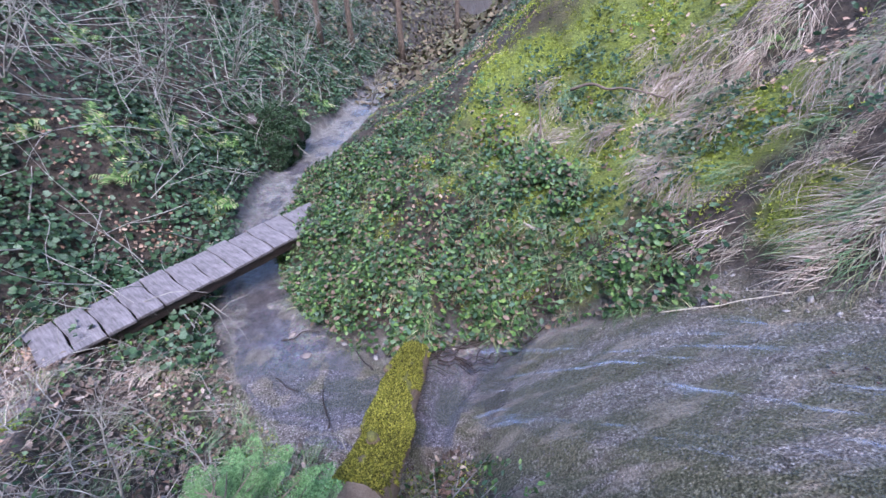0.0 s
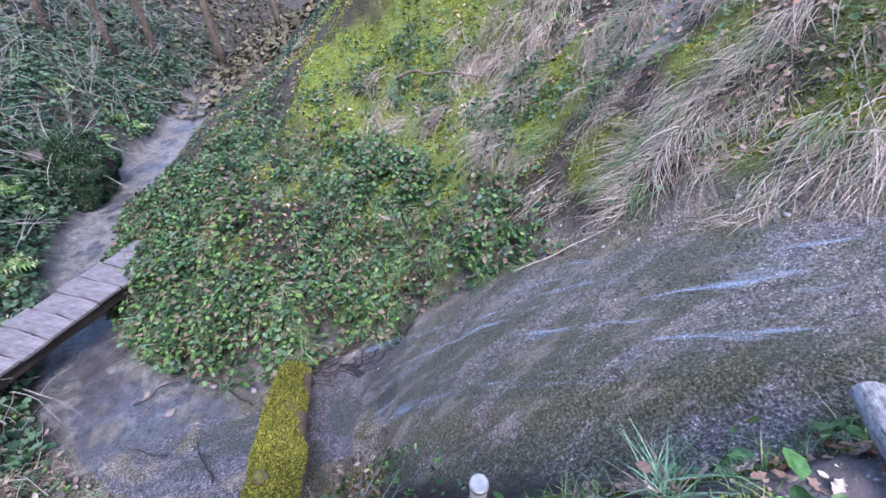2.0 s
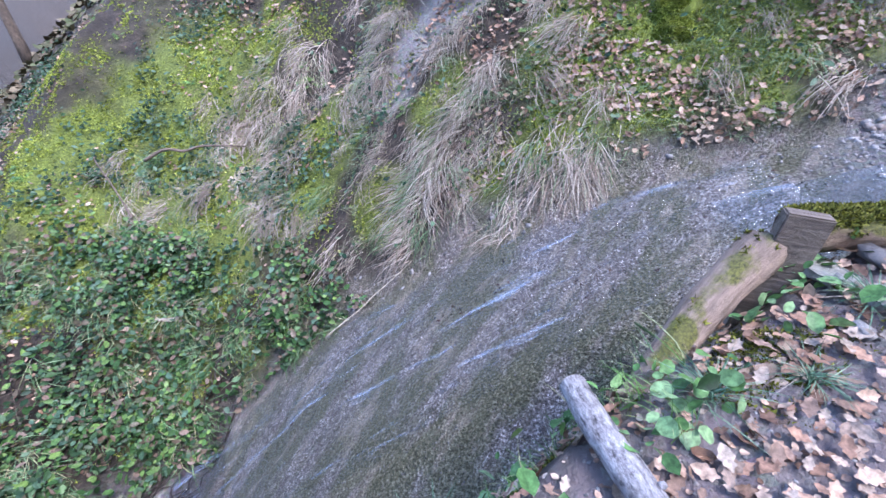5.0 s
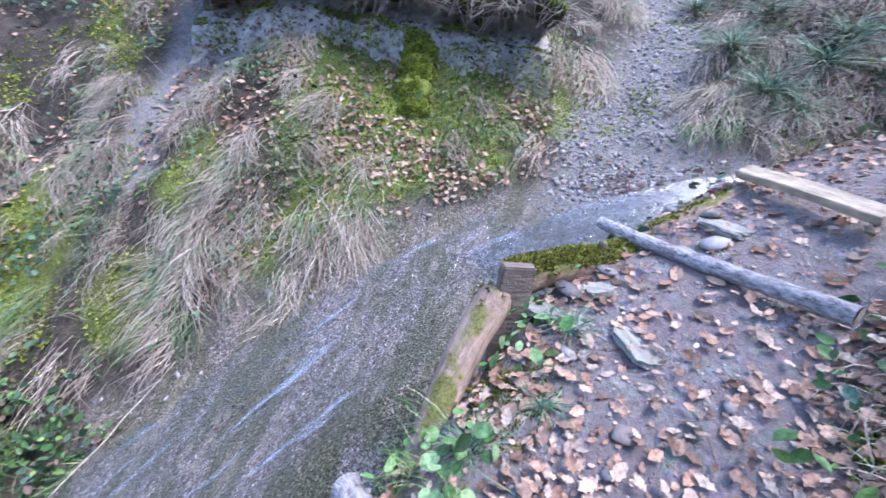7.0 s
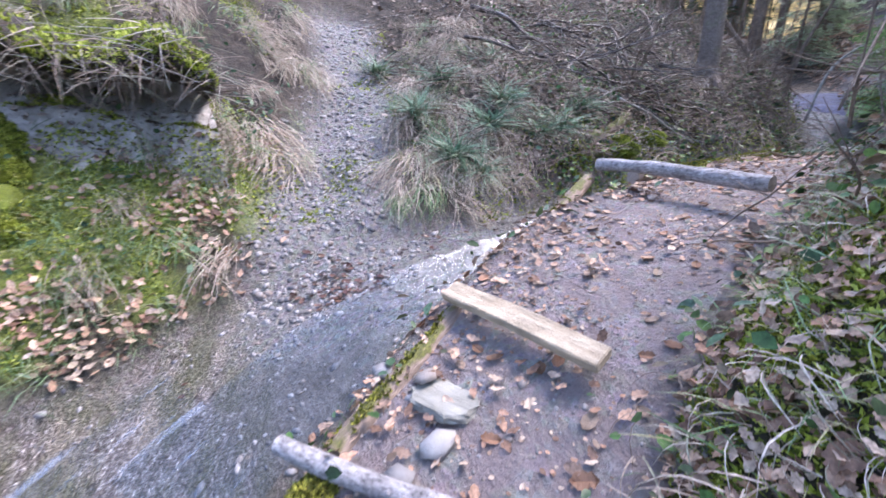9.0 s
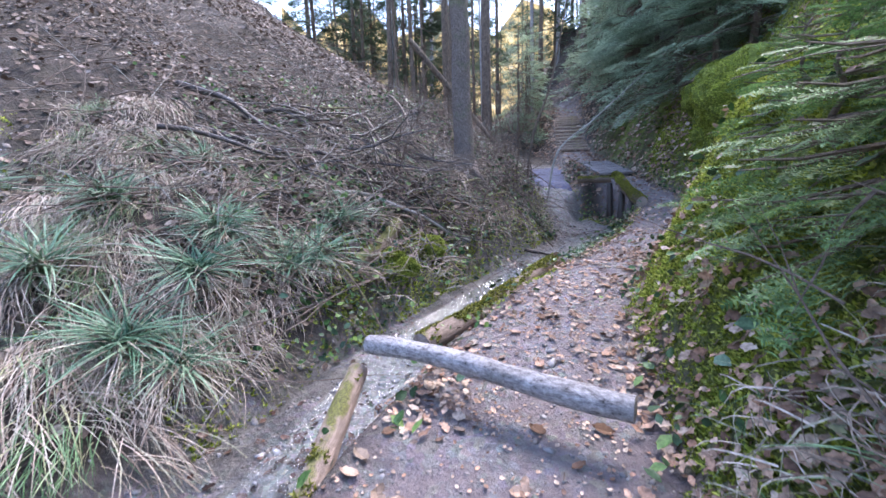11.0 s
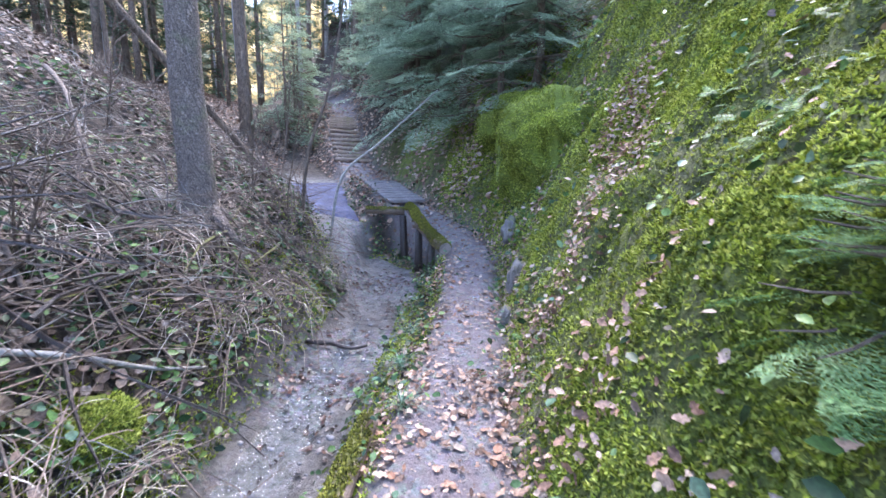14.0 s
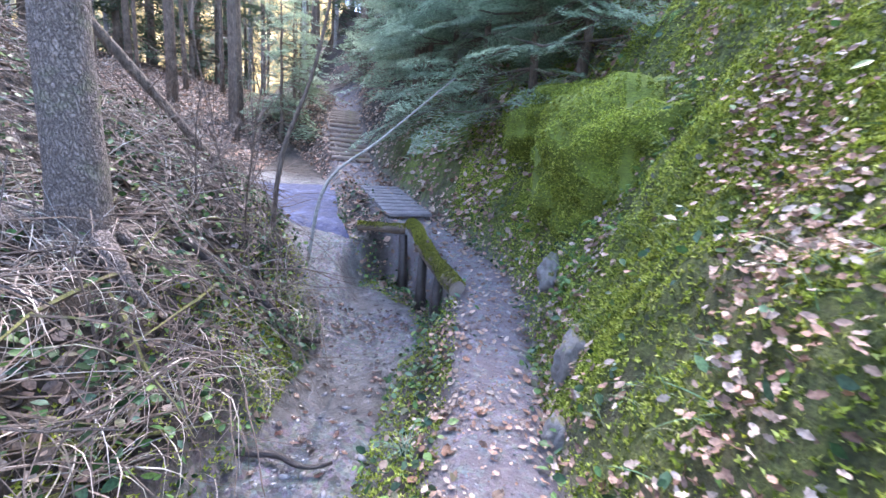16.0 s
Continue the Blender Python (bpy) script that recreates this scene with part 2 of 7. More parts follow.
def leafy(name, colours, rough=0.55, thin=0.14, island=True):
    """Leaf, blade or chip material: each piece has its own tone out of the colours."""
    m, n, l, b = material(name, rough)
    b.inputs["Specular IOR Level"].default_value = 0.22
    g = n.new("ShaderNodeNewGeometry") if island else n.new("ShaderNodeObjectInfo")
    fac = g.outputs["Random Per Island"] if island else g.outputs["Random"]
    k = len(colours)
    c = ramp_node(n, l, fac, [((i + 0.5) / k, col) for i, col in enumerate(colours)])
    v = noise_node(n, l, 60, 3, 0.6, place_node(n))
    v2 = noise_node(n, l, 1.3, 3, 0.6, place_node(n))
    c = mix_node(n, l, 0.75, c, ramp_node(n, l, v, [(0.32, (0.38, 0.38, 0.38)), (0.68, (1.4, 1.4, 1.35))]), "MULTIPLY")
    c = mix_node(n, l, 0.6, c, ramp_node(n, l, v2, [(0.32, (0.42, 0.42, 0.40)), (0.68, (1.3, 1.3, 1.3))]), "MULTIPLY")
    l.new(c, b.inputs["Base Color"])
    if thin:
        t = n.new("ShaderNodeBsdfTranslucent")
        l.new(c, t.inputs[0])
        s = n.new("ShaderNodeMixShader")
        s.inputs[0].default_value = thin
        out = n["Material Output"]
        l.new(b.outputs[0], s.inputs[1])
        l.new(t.outputs[0], s.inputs[2])
        l.new(s.outputs[0], out.inputs[0])
    return m


def ground_material():
    m, n, l, b = material("forest_soil", 0.85)
    pos = place_node(n)

    def mask(name):
        a = n.new("ShaderNodeAttribute")
        a.attribute_name = name
        return a.outputs["Fac"]
    big, mid, fine = noise_node(n, l, 0.8, 5, 0.6, pos), noise_node(n, l, 6, 8, 0.7, pos), noise_node(n, l, 45, 6, 0.7, pos)
    soil = ramp_node(n, l, mid, [(0.3, (0.018, 0.013, 0.010)), (0.5, (0.05, 0.038, 0.029)), (0.7, (0.12, 0.09, 0.07))])
    soil = mix_node(n, l, 0.5, soil, ramp_node(n, l, fine, [(0.3, (0.4, 0.4, 0.4)), (0.7, (1.5, 1.45, 1.4))]), "MULTIPLY")
    moss = ramp_node(n, l, fine, [(0.3, (0.055, 0.07, 0.014)), (0.5, (0.17, 0.22, 0.035)), (0.7, (0.36, 0.42, 0.08))])
    moss = mix_node(n, l, 0.5, moss, ramp_node(n, l, mid, [(0.35, (0.45, 0.45, 0.4)), (0.65, (1.2, 1.2, 1.1))]), "MULTIPLY")
    v = n.new("ShaderNodeTexVoronoi")
    v.inputs["Scale"].default_value = 28
    l.new(pos, v.inputs["Vector"])
    grit = mix_node(n, l, 0.75, ramp_node(n, l, fine, [(0.25, (0.12, 0.105, 0.105)), (0.55, (0.29, 0.26, 0.255)), (0.75, (0.44, 0.41, 0.405))]), v.outputs["Color"], "SOFT_LIGHT")
    grit_hsv = n.new("ShaderNodeHueSaturation")
    grit_hsv.inputs["Saturation"].default_value = 0.35
    l.new(grit, grit_hsv.inputs["Color"])
    grit = grit_hsv.outputs[0]
    clay = ramp_node(n, l, mid, [(0.3, (0.07, 0.06, 0.055)), (0.55, (0.20, 0.18, 0.165)), (0.75, (0.36, 0.33, 0.31))])
    dark_wet = mix_node(n, l, 0.8, grit, ramp_node(n, l, mid, [(0.35, (0.25, 0.24, 0.24)), (0.65, (0.95, 0.93, 0.92))]), "MULTIPLY")
    wet = mix_node(n, l, ramp_node(n, l, big, [(0.46, (0, 0, 0)), (0.60, (1, 1, 1))]), dark_wet, clay)
    tread = mix_node(n, l, ramp_node(n, l, mid, [(0.42, (0, 0, 0)), (0.68, (1, 1, 1))]), (0.255, 0.205, 0.21), grit)
    grain = noise_node(n, l, 16, 7, 0.75, pos)
    speck = noise_node(n, l, 48, 8, 0.85, pos)
    crumb = n.new("ShaderNodeTexVoronoi")
    crumb.inputs["Scale"].default_value = 62
    l.new(pos, crumb.inputs["Vector"])
    rock = ramp_node(n, l, speck, [(0.36, (0.02, 0.016, 0.014)), (0.46, (0.13, 0.105, 0.095)), (0.54, (0.34, 0.30, 0.285)), (0.62, (0.92, 0.88, 0.87))])
    rock = mix_node(n, l, 0.85, rock, ramp_node(n, l, grain, [(0.38, (0.38, 0.34, 0.32)), (0.58, (1.5, 1.47, 1.47))]), "MULTIPLY")
    algae = ramp_node(n, l, speck, [(0.36, (0.018, 0.020, 0.008)), (0.48, (0.085, 0.085, 0.04)), (0.62, (0.34, 0.33, 0.22))])
    tan = ramp_node(n, l, speck, [(0.36, (0.10, 0.075, 0.055)), (0.62, (0.66, 0.55, 0.46))])
    streak = n.new("ShaderNodeMapping")
    streak.inputs["Rotation"].default_value = (0, 0, radians(43))
    streak.inputs["Scale"].default_value = (0.7, 2.2, 1)
    l.new(pos, streak.inputs[0])
    run = noise_node(n, l, 1.4, 7, 0.6, streak.outputs[0])
    rock = mix_node(n, l, ramp_node(n, l, run, [(0.42, (0, 0, 0)), (0.54, (0.9, 0.9, 0.9))]), rock, algae)
    run2 = noise_node(n, l, 2.2, 7, 0.6, streak.outputs[0])
    rock = mix_node(n, l, ramp_node(n, l, run2, [(0.54, (0, 0, 0)), (0.66, (0.8, 0.8, 0.8))]), rock, tan)
    c = mix_node(n, l, mask("moss"), soil, moss)
    c = mix_node(n, l, mask("tread"), c, tread)
    c = mix_node(n, l, mask("bed"), c, wet)
    c = mix_node(n, l, mask("rock"), c, rock)
    c = mix_node(n, l, mask("gravel"), c, mix_node(n, l, mid, grit, clay))
    l.new(c, b.inputs["Base Color"])
    r = n.new("ShaderNodeMapRange")
    r.inputs["To Min"].default_value, r.inputs["To Max"].default_value = 0.88, 0.42
    l.new(mask("bed"), r.inputs[0])
    l.new(r.outputs[0], b.inputs["Roughness"])
    h = n.new("ShaderNodeMath")
    h.operation = "MULTIPLY_ADD"
    l.new(mid, h.inputs[0])
    h.inputs[1].default_value = 2.0
    l.new(fine, h.inputs[2])
    h2 = n.new("ShaderNodeMath")
    h2.operation = "MULTIPLY_ADD"
    l.new(crumb.outputs["Distance"], h2.inputs[0])
    dent = n.new("ShaderNodeMath")
    dent.operation = "MULTIPLY"
    l.new(mask("rock"), dent.inputs[0])
    dent.inputs[1].default_value = -0.9
    l.new(dent.outputs[0], h2.inputs[1])
    l.new(h.outputs[0], h2.inputs[2])
    bump_node(n, l, b, h2.outputs[0], 1.0, 0.05)
    return m


def wood(name, light, dark, moss=0.0, scale=1.0, rough=0.75, upright=False):
    """Weathered wood, bark or planks with the grain along the object's x, and green growth on top."""
    m, n, l, b = material(name, rough)
    tc = place_node(n)
    mp = n.new("ShaderNodeMapping")
    mp.inputs["Scale"].default_value = (16 * scale, 16 * scale, 3.0 * scale) if upright else (2.0 * scale, 16 * scale, 16 * scale)
    l.new(tc, mp.inputs[0])
    g, w = noise_node(n, l, 3.0, 8, 0.7, mp.outputs[0]), noise_node(n, l, 5.0, 5, 0.6, tc)
    c = ramp_node(n, l, g, [(0.3, dark), (0.7, light)])
    c = mix_node(n, l, 0.7, c, ramp_node(n, l, w, [(0.3, (0.5, 0.5, 0.5)), (0.7, (1.25, 1.25, 1.25))]), "MULTIPLY")
    if moss:
        geo = n.new("ShaderNodeNewGeometry")
        sep = n.new("ShaderNodeSeparateXYZ")
        l.new(geo.outputs["Normal"], sep.inputs[0])
        s = n.new("ShaderNodeMath")
        s.operation = "MULTIPLY_ADD"
        l.new(w, s.inputs[0])
        s.inputs[1].default_value = 2.4
        l.new(sep.outputs["Z"], s.inputs[2])
        fine = noise_node(n, l, 90, 4, 0.7, tc)
        green = ramp_node(n, l, fine, [(0.3, (0.025, 0.027, 0.008)), (0.7, (0.17, 0.165, 0.03))])
        lo = 2.5 - 1.2 * moss
        mr = n.new("ShaderNodeMapRange")
        mr.inputs["From Min"].default_value, mr.inputs["From Max"].default_value = lo, lo + 0.25
        l.new(s.outputs[0], mr.inputs[0])
        c = mix_node(n, l, mr.outputs[0], c, green)
    l.new(c, b.inputs["Base Color"])
    h = n.new("ShaderNodeMath")
    h.operation = "ADD"
    l.new(g, h.inputs[0])
    l.new(noise_node(n, l, 30, 5, 0.7, tc), h.inputs[1])
    bump_node(n, l, b, h.outputs[0], 1.0 if upright else 0.8, 0.05 if upright else 0.015)
    return m


def stone_material(name, colours):
    m, n, l, b = material(name, 0.6)
    o = n.new("ShaderNodeObjectInfo")
    g = n.new("ShaderNodeNewGeometry")
    s = n.new("ShaderNodeMath")
    s.operation = "ADD"
    l.new(o.outputs["Random"], s.inputs[0])
    l.new(g.outputs["Random Per Island"], s.inputs[1])
    f = n.new("ShaderNodeMath")
    f.operation = "FRACT"
    l.new(s.outputs[0], f.inputs[0])
    k = len(colours)
    c = ramp_node(n, l, f.outputs[0], [((i + 0.5) / k, col) for i, col in enumerate(colours)])
    pos = place_node(n)
    v = noise_node(n, l, 40, 6, 0.7, pos)
    c = mix_node(n, l, 0.8, c, ramp_node(n, l, v, [(0.3, (0.55, 0.55, 0.55)), (0.7, (1.3, 1.3, 1.3))]), "MULTIPLY")
    l.new(c, b.inputs["Base Color"])
    bump_node(n, l, b, v, 0.5, 0.01)
    return m


def water_material(name, tint, ripple=30.0, strength=0.25, rough=0.04, foam_sheen=0.0, ior=1.33):
    m, n, l, b = material(name)
    n.remove(b)
    out = n["Material Output"]
    tr, gl, mx, fr = n.new("ShaderNodeBsdfTransparent"), n.new("ShaderNodeBsdfGlossy"), n.new("ShaderNodeMixShader"), n.new("ShaderNodeLayerWeight")
    tr.inputs[0].default_value = (*tint, 1)
    gl.inputs["Roughness"].default_value = rough
    fr.inputs["Blend"].default_value = 0.5
    base = ((ior - 1) / (ior + 1)) ** 2
    power, gain = n.new("ShaderNodeMath"), n.new("ShaderNodeMath")
    power.operation, gain.operation = "POWER", "MULTIPLY_ADD"
    l.new(fr.outputs["Facing"], power.inputs[0])
    power.inputs[1].default_value = 4.0
    l.new(power.outputs[0], gain.inputs[0])
    gain.inputs[1].default_value, gain.inputs[2].default_value = 1 - base, base
    attr = n.new("ShaderNodeAttribute")
    attr.attribute_name = "flow"
    mp = n.new("ShaderNodeMapping")
    mp.inputs["Scale"].default_value = (0.55, 1.5, 1)
    l.new(attr.outputs["Vector"], mp.inputs[0])
    h = noise_node(n, l, ripple * 0.35, 5, 0.6, mp.outputs[0])
    bp = n.new("ShaderNodeBump")
    bp.inputs["Strength"].default_value, bp.inputs["Distance"].default_value = strength, 0.03
    l.new(h, bp.inputs["Height"])
    l.new(bp.outputs[0], gl.inputs["Normal"])
    l.new(gain.outputs[0], mx.inputs[0])
    l.new(tr.outputs[0], mx.inputs[1])
    l.new(gl.outputs[0], mx.inputs[2])
    last = mx.outputs[0]
    # Pale blue diffuse streaks: some foam, with the sky's sheen painted in.
    if foam_sheen:
        mp2 = n.new("ShaderNodeMapping")
        mp2.inputs["Scale"].default_value = (0.16, 1.2, 1)
        l.new(attr.outputs["Vector"], mp2.inputs[0])
        f1 = noise_node(n, l, 4.5, 7, 0.65, mp2.outputs[0])
        mr = n.new("ShaderNodeMapRange")
        mr.inputs["From Min"].default_value, mr.inputs["From Max"].default_value, mr.inputs["To Max"].default_value = 0.56, 0.74, foam_sheen
        l.new(f1, mr.inputs[0])
        white = n.new("ShaderNodeBsdfDiffuse")
        white.inputs[0].default_value = (0.46, 0.56, 0.76, 1)
        m2 = n.new("ShaderNodeMixShader")
        l.new(mr.outputs[0], m2.inputs[0])
        l.new(last, m2.inputs[1])
        l.new(white.outputs[0], m2.inputs[2])
        last = m2.outputs[0]
    l.new(last, out.inputs[0])
    return m


M_GROUND = ground_material()
M_IVY = leafy("ivy_leaf", [(0.02, 0.045, 0.024), (0.035, 0.075, 0.036), (0.06, 0.12, 0.055), (0.12, 0.18, 0.12)], 0.45)
M_BRAMBLE = leafy("bramble_leaf", [(0.018, 0.042, 0.016), (0.04, 0.09, 0.03), (0.075, 0.16, 0.05), (0.17, 0.27, 0.075), (0.10, 0.17, 0.12), (0.035, 0.075, 0.03), (0.20, 0.14, 0.11)], 0.4)
M_DRY = leafy("dry_grass", [(0.27, 0.20, 0.16), (0.46, 0.36, 0.30), (0.66, 0.56, 0.49), (0.36, 0.35, 0.26), (0.15, 0.11, 0.09)], 0.6)
M_GREEN_GRASS = leafy("sedge_blade", [(0.08, 0.15, 0.06), (0.14, 0.24, 0.11), (0.22, 0.34, 0.19), (0.34, 0.32, 0.18)], 0.4)
M_SEDGE = leafy("broad_sedge", [(0.06, 0.13, 0.08), (0.11, 0.22, 0.135), (0.19, 0.33, 0.22), (0.30, 0.40, 0.27)], 0.35)
M_HUMP = wood("moss_cushion", (0.22, 0.28, 0.03), (0.035, 0.045, 0.01), 0.0, 3.0, 0.9)
M_MOSS = leafy("moss_sprig", [(0.09, 0.12, 0.018), (0.21, 0.27, 0.035), (0.38, 0.45, 0.06), (0.54, 0.58, 0.15)], 0.7, thin=0.25)
M_LITTER = leafy("fallen_leaf", [(0.16, 0.095, 0.07), (0.38, 0.22, 0.155), (0.54, 0.36, 0.27), (0.50, 0.40, 0.33), (0.26, 0.17, 0.13)], 0.6, thin=0.1)
M_LITTER_ONE = leafy("single_fallen_leaf", [(0.17, 0.095, 0.06), (0.38, 0.20, 0.13), (0.52, 0.33, 0.24), (0.46, 0.37, 0.30), (0.24, 0.17, 0.13)], 0.55, thin=0.1, island=False)
M_NEEDLE = leafy("spruce_needle", [(0.05, 0.085, 0.055), (0.085, 0.14, 0.085), (0.13, 0.20, 0.12)], 0.5)
M_NEEDLE_FRESH = leafy("fresh_needle", [(0.07, 0.15, 0.05), (0.13, 0.26, 0.09), (0.22, 0.37, 0.16)], 0.5, thin=0.25)
M_BARK = wood("spruce_bark", (0.27, 0.20, 0.15), (0.045, 0.033, 0.026), 0.30, 0.8, 0.9, True)


def scaly_bark():
    """Bark of an old spruce: upright plates with dark cracks and green growth."""
    m, n, l, b = material("scaly_bark", 0.9)
    pos = place_node(n)
    mp = n.new("ShaderNodeMapping")
    mp.inputs["Scale"].default_value = (1, 1, 0.38)
    l.new(pos, mp.inputs[0])
    wob = mix_node(n, l, 0.14, mp.outputs[0], noise_node(n, l, 9, 4, 0.6, pos), "ADD")
    v = n.new("ShaderNodeTexVoronoi")
    v.feature = "DISTANCE_TO_EDGE"
    v.inputs["Scale"].default_value = 44
    l.new(wob, v.inputs["Vector"])
    fine, big = noise_node(n, l, 70, 6, 0.7, pos), noise_node(n, l, 3.0, 5, 0.6, pos)
    crack = ramp_node(n, l, v.outputs["Distance"], [(0.0, (0.42, 0.40, 0.38)), (0.10, (0.78, 0.77, 0.75)), (0.30, (1.1, 1.08, 1.06))])
    c = ramp_node(n, l, fine, [(0.3, (0.10, 0.08, 0.07)), (0.5, (0.22, 0.175, 0.155)), (0.7, (0.38, 0.33, 0.30))])
    c = mix_node(n, l, ramp_node(n, l, big, [(0.52, (0, 0, 0)), (0.68, (0.6, 0.6, 0.6))]), c, (0.17, 0.21, 0.09))
    c = mix_node(n, l, 0.9, c, crack, "MULTIPLY")
    l.new(c, b.inputs["Base Color"])
    bump_node(n, l, b, crack, 1.0, 0.02)
    return m


M_BARK_SCALY = scaly_bark()
M_BARK_PALE = wood("pale_bark", (0.46, 0.44, 0.44), (0.16, 0.15, 0.15), 0.0, 0.8, 0.85, True)
M_TWIG = wood("twig_bark", (0.25, 0.185, 0.145), (0.06, 0.042, 0.034), 0.0, 1.0, 0.8)
M_TWIG_GREY = wood("grey_twig", (0.42, 0.40, 0.36), (0.18, 0.165, 0.15), 0.0, 1.0, 0.8)


def mottled_bark():
    """Smooth grey bark with dark flecks and scars."""
    m, n, l, b = material("mottled_grey_bark", 0.7)
    pos = place_node(n)
    mp = n.new("ShaderNodeMapping")
    mp.inputs["Scale"].default_value = (1.0, 2.2, 2.2)
    l.new(pos, mp.inputs[0])
    fleck, broad, fine = noise_node(n, l, 26, 6, 0.75, mp.outputs[0]), noise_node(n, l, 6, 5, 0.6, pos), noise_node(n, l, 120, 4, 0.7, pos)
    c = ramp_node(n, l, fleck, [(0.34, (0.035, 0.03, 0.032)), (0.43, (0.20, 0.185, 0.195)), (0.56, (0.36, 0.34, 0.355)), (0.70, (0.55, 0.53, 0.54))])
    c = mix_node(n, l, 0.7, c, ramp_node(n, l, broad, [(0.35, (0.5, 0.48, 0.45)), (0.62, (1.15, 1.15, 1.15))]), "MULTIPLY")
    c = mix_node(n, l, 0.4, c, ramp_node(n, l, fine, [(0.3, (0.5, 0.5, 0.5)), (0.7, (1.3, 1.3, 1.3))]), "MULTIPLY")
    l.new(c, b.inputs["Base Color"])
    bump_node(n, l, b, fleck, 0.9, 0.012)
    return m


M_LOG_GREY = mottled_bark()
M_MOSS_LOG = leafy("log_moss_sprig", [(0.05, 0.052, 0.012), (0.12, 0.125, 0.022), (0.22, 0.225, 0.035), (0.36, 0.35, 0.07)], 0.7, thin=0.2)
M_STAKE = wood("brown_sawn_wood", (0.30, 0.235, 0.19), (0.08, 0.06, 0.05), 0.3, 1.2)
M_PLANK_DARK = wood("dark_plank", (0.25, 0.225, 0.235), (0.075, 0.065, 0.07), 0.0, 0.8)
M_LOG_MOSS = wood("mossy_bark", (0.24, 0.17, 0.12), (0.06, 0.04, 0.03), 0.66, 1.0)
M_LOG_BROWN = wood("brown_log", (0.38, 0.28, 0.22), (0.13, 0.09, 0.07), 0.42, 1.0)
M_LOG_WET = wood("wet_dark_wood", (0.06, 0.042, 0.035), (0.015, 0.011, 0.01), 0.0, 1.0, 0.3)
M_CUT = wood("sawn_end", (0.44, 0.37, 0.33), (0.24, 0.19, 0.165), 0.0, 1.5)
M_PLANK = wood("weathered_plank", (0.31, 0.28, 0.285), (0.12, 0.105, 0.11), 0.0, 0.8)
M_PLANK_TAN = wood("tan_plank", (0.52, 0.43, 0.32), (0.24, 0.18, 0.12), 0.0, 0.8)
M_STONE = stone_material("brook_stone", [(0.10, 0.095, 0.10), (0.18, 0.17, 0.175), (0.25, 0.235, 0.235), (0.33, 0.31, 0.305), (0.21, 0.17, 0.15)])
M_WATER = water_material("brook_water", (0.82, 0.87, 0.92), 60, 0.7, 0.12, 0.05, 1.55)
# The sky's blue reflection is painted into the weir's base colour.
M_WEIR, _n, _l, _b = material("weir_water_sky_tint", 0.45)
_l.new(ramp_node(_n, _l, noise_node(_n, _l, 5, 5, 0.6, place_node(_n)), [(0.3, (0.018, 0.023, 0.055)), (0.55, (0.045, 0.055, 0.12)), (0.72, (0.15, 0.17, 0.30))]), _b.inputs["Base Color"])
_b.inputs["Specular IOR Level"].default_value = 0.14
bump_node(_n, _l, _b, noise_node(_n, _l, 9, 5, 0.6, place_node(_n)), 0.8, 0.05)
M_POOL = water_material("pool_water", (0.84, 0.84, 0.90), 70, 0.35, 0.06, 0.0, 1.7)
M_SLIDE = water_material("sliding_water", (0.94, 0.95, 0.95), 90, 0.8, 0.12, 0.42, 1.45)


# ---- mesh helpers ----
SPRIG_V = [(-0.30, 0, 0), (0.30, 0, 0), (0.1, 0.5, 0.7), (0, -0.30, 0), (0, 0.30, 0), (0.55, -0.1, 0.55), (-0.25, -0.2, 0), (0.2, 0.25, 0), (-0.55, -0.4, 0.6)]
SPRIG_F = [(0, 1, 2), (3, 4, 5), (6, 7, 8)]


def mesh_object(name, verts, faces, mat, parent=None, smooth_shade=False, label=""):
    me = bpy.data.meshes.new(name)
    me.from_pydata([tuple(v) for v in verts], [], faces)
    if smooth_shade:
        me.polygons.foreach_set("use_smooth", [True] * len(me.polygons))
    me.materials.append(mat)
    ob = new(name, me)
    ob.parent = parent
    if label:
        tagged(ob, label)
    return ob


def scatter_mesh(name, tv, tf, pos, basis, scale, mat, parent=None):
    """One mesh that holds the template (vertices tv, faces tf of equal length) at every place."""
    tv, tf = np.array(tv, float), np.array(tf)
    n, k, fc, fl = len(pos), len(tv), len(tf), tf.shape[1]
    scale = np.asarray(scale, float)
    if scale.ndim == 1:
        scale = scale[:, None]
    v = np.einsum("nij,nkj->nki", basis, tv[None] * scale[:, None, :]) + pos[:, None, :]
    f = (tf[None] + (np.arange(n) * k)[:, None, None]).reshape(-1)
    me = bpy.data.meshes.new(name)
    me.vertices.add(n * k)
    me.vertices.foreach_set("co", v.astype(np.float32).ravel())
    me.loops.add(len(f))
    me.loops.foreach_set("vertex_index", f.astype(np.int32))
    me.polygons.add(n * fc)
    me.polygons.foreach_set("loop_start", np.arange(0, n * fc * fl, fl, dtype=np.int32))
    me.update(calc_edges=True)
    me.validate()
    me.materials.append(mat)
    ob = new(name, me)
    ob.parent = parent
    return ob


def bases(normal, yaw=None, tilt=0.0):
    """Axes whose z leans along normal, turned by yaw and tipped at random by up to tilt."""
    n = len(normal)
    z = normal + tilt * rng.normal(size=(n, 3))
    z /= np.linalg.norm(z, axis=1)[:, None]
    yaw = rng.uniform(0, 2 * np.pi, n) if yaw is None else yaw
    x = np.stack([np.cos(yaw), np.sin(yaw), np.zeros(n)], 1)
    x -= z * (x * z).sum(1)[:, None]
    x /= np.linalg.norm(x, axis=1)[:, None] + 1e-9
    return np.stack([x, np.cross(z, x), z], 2)


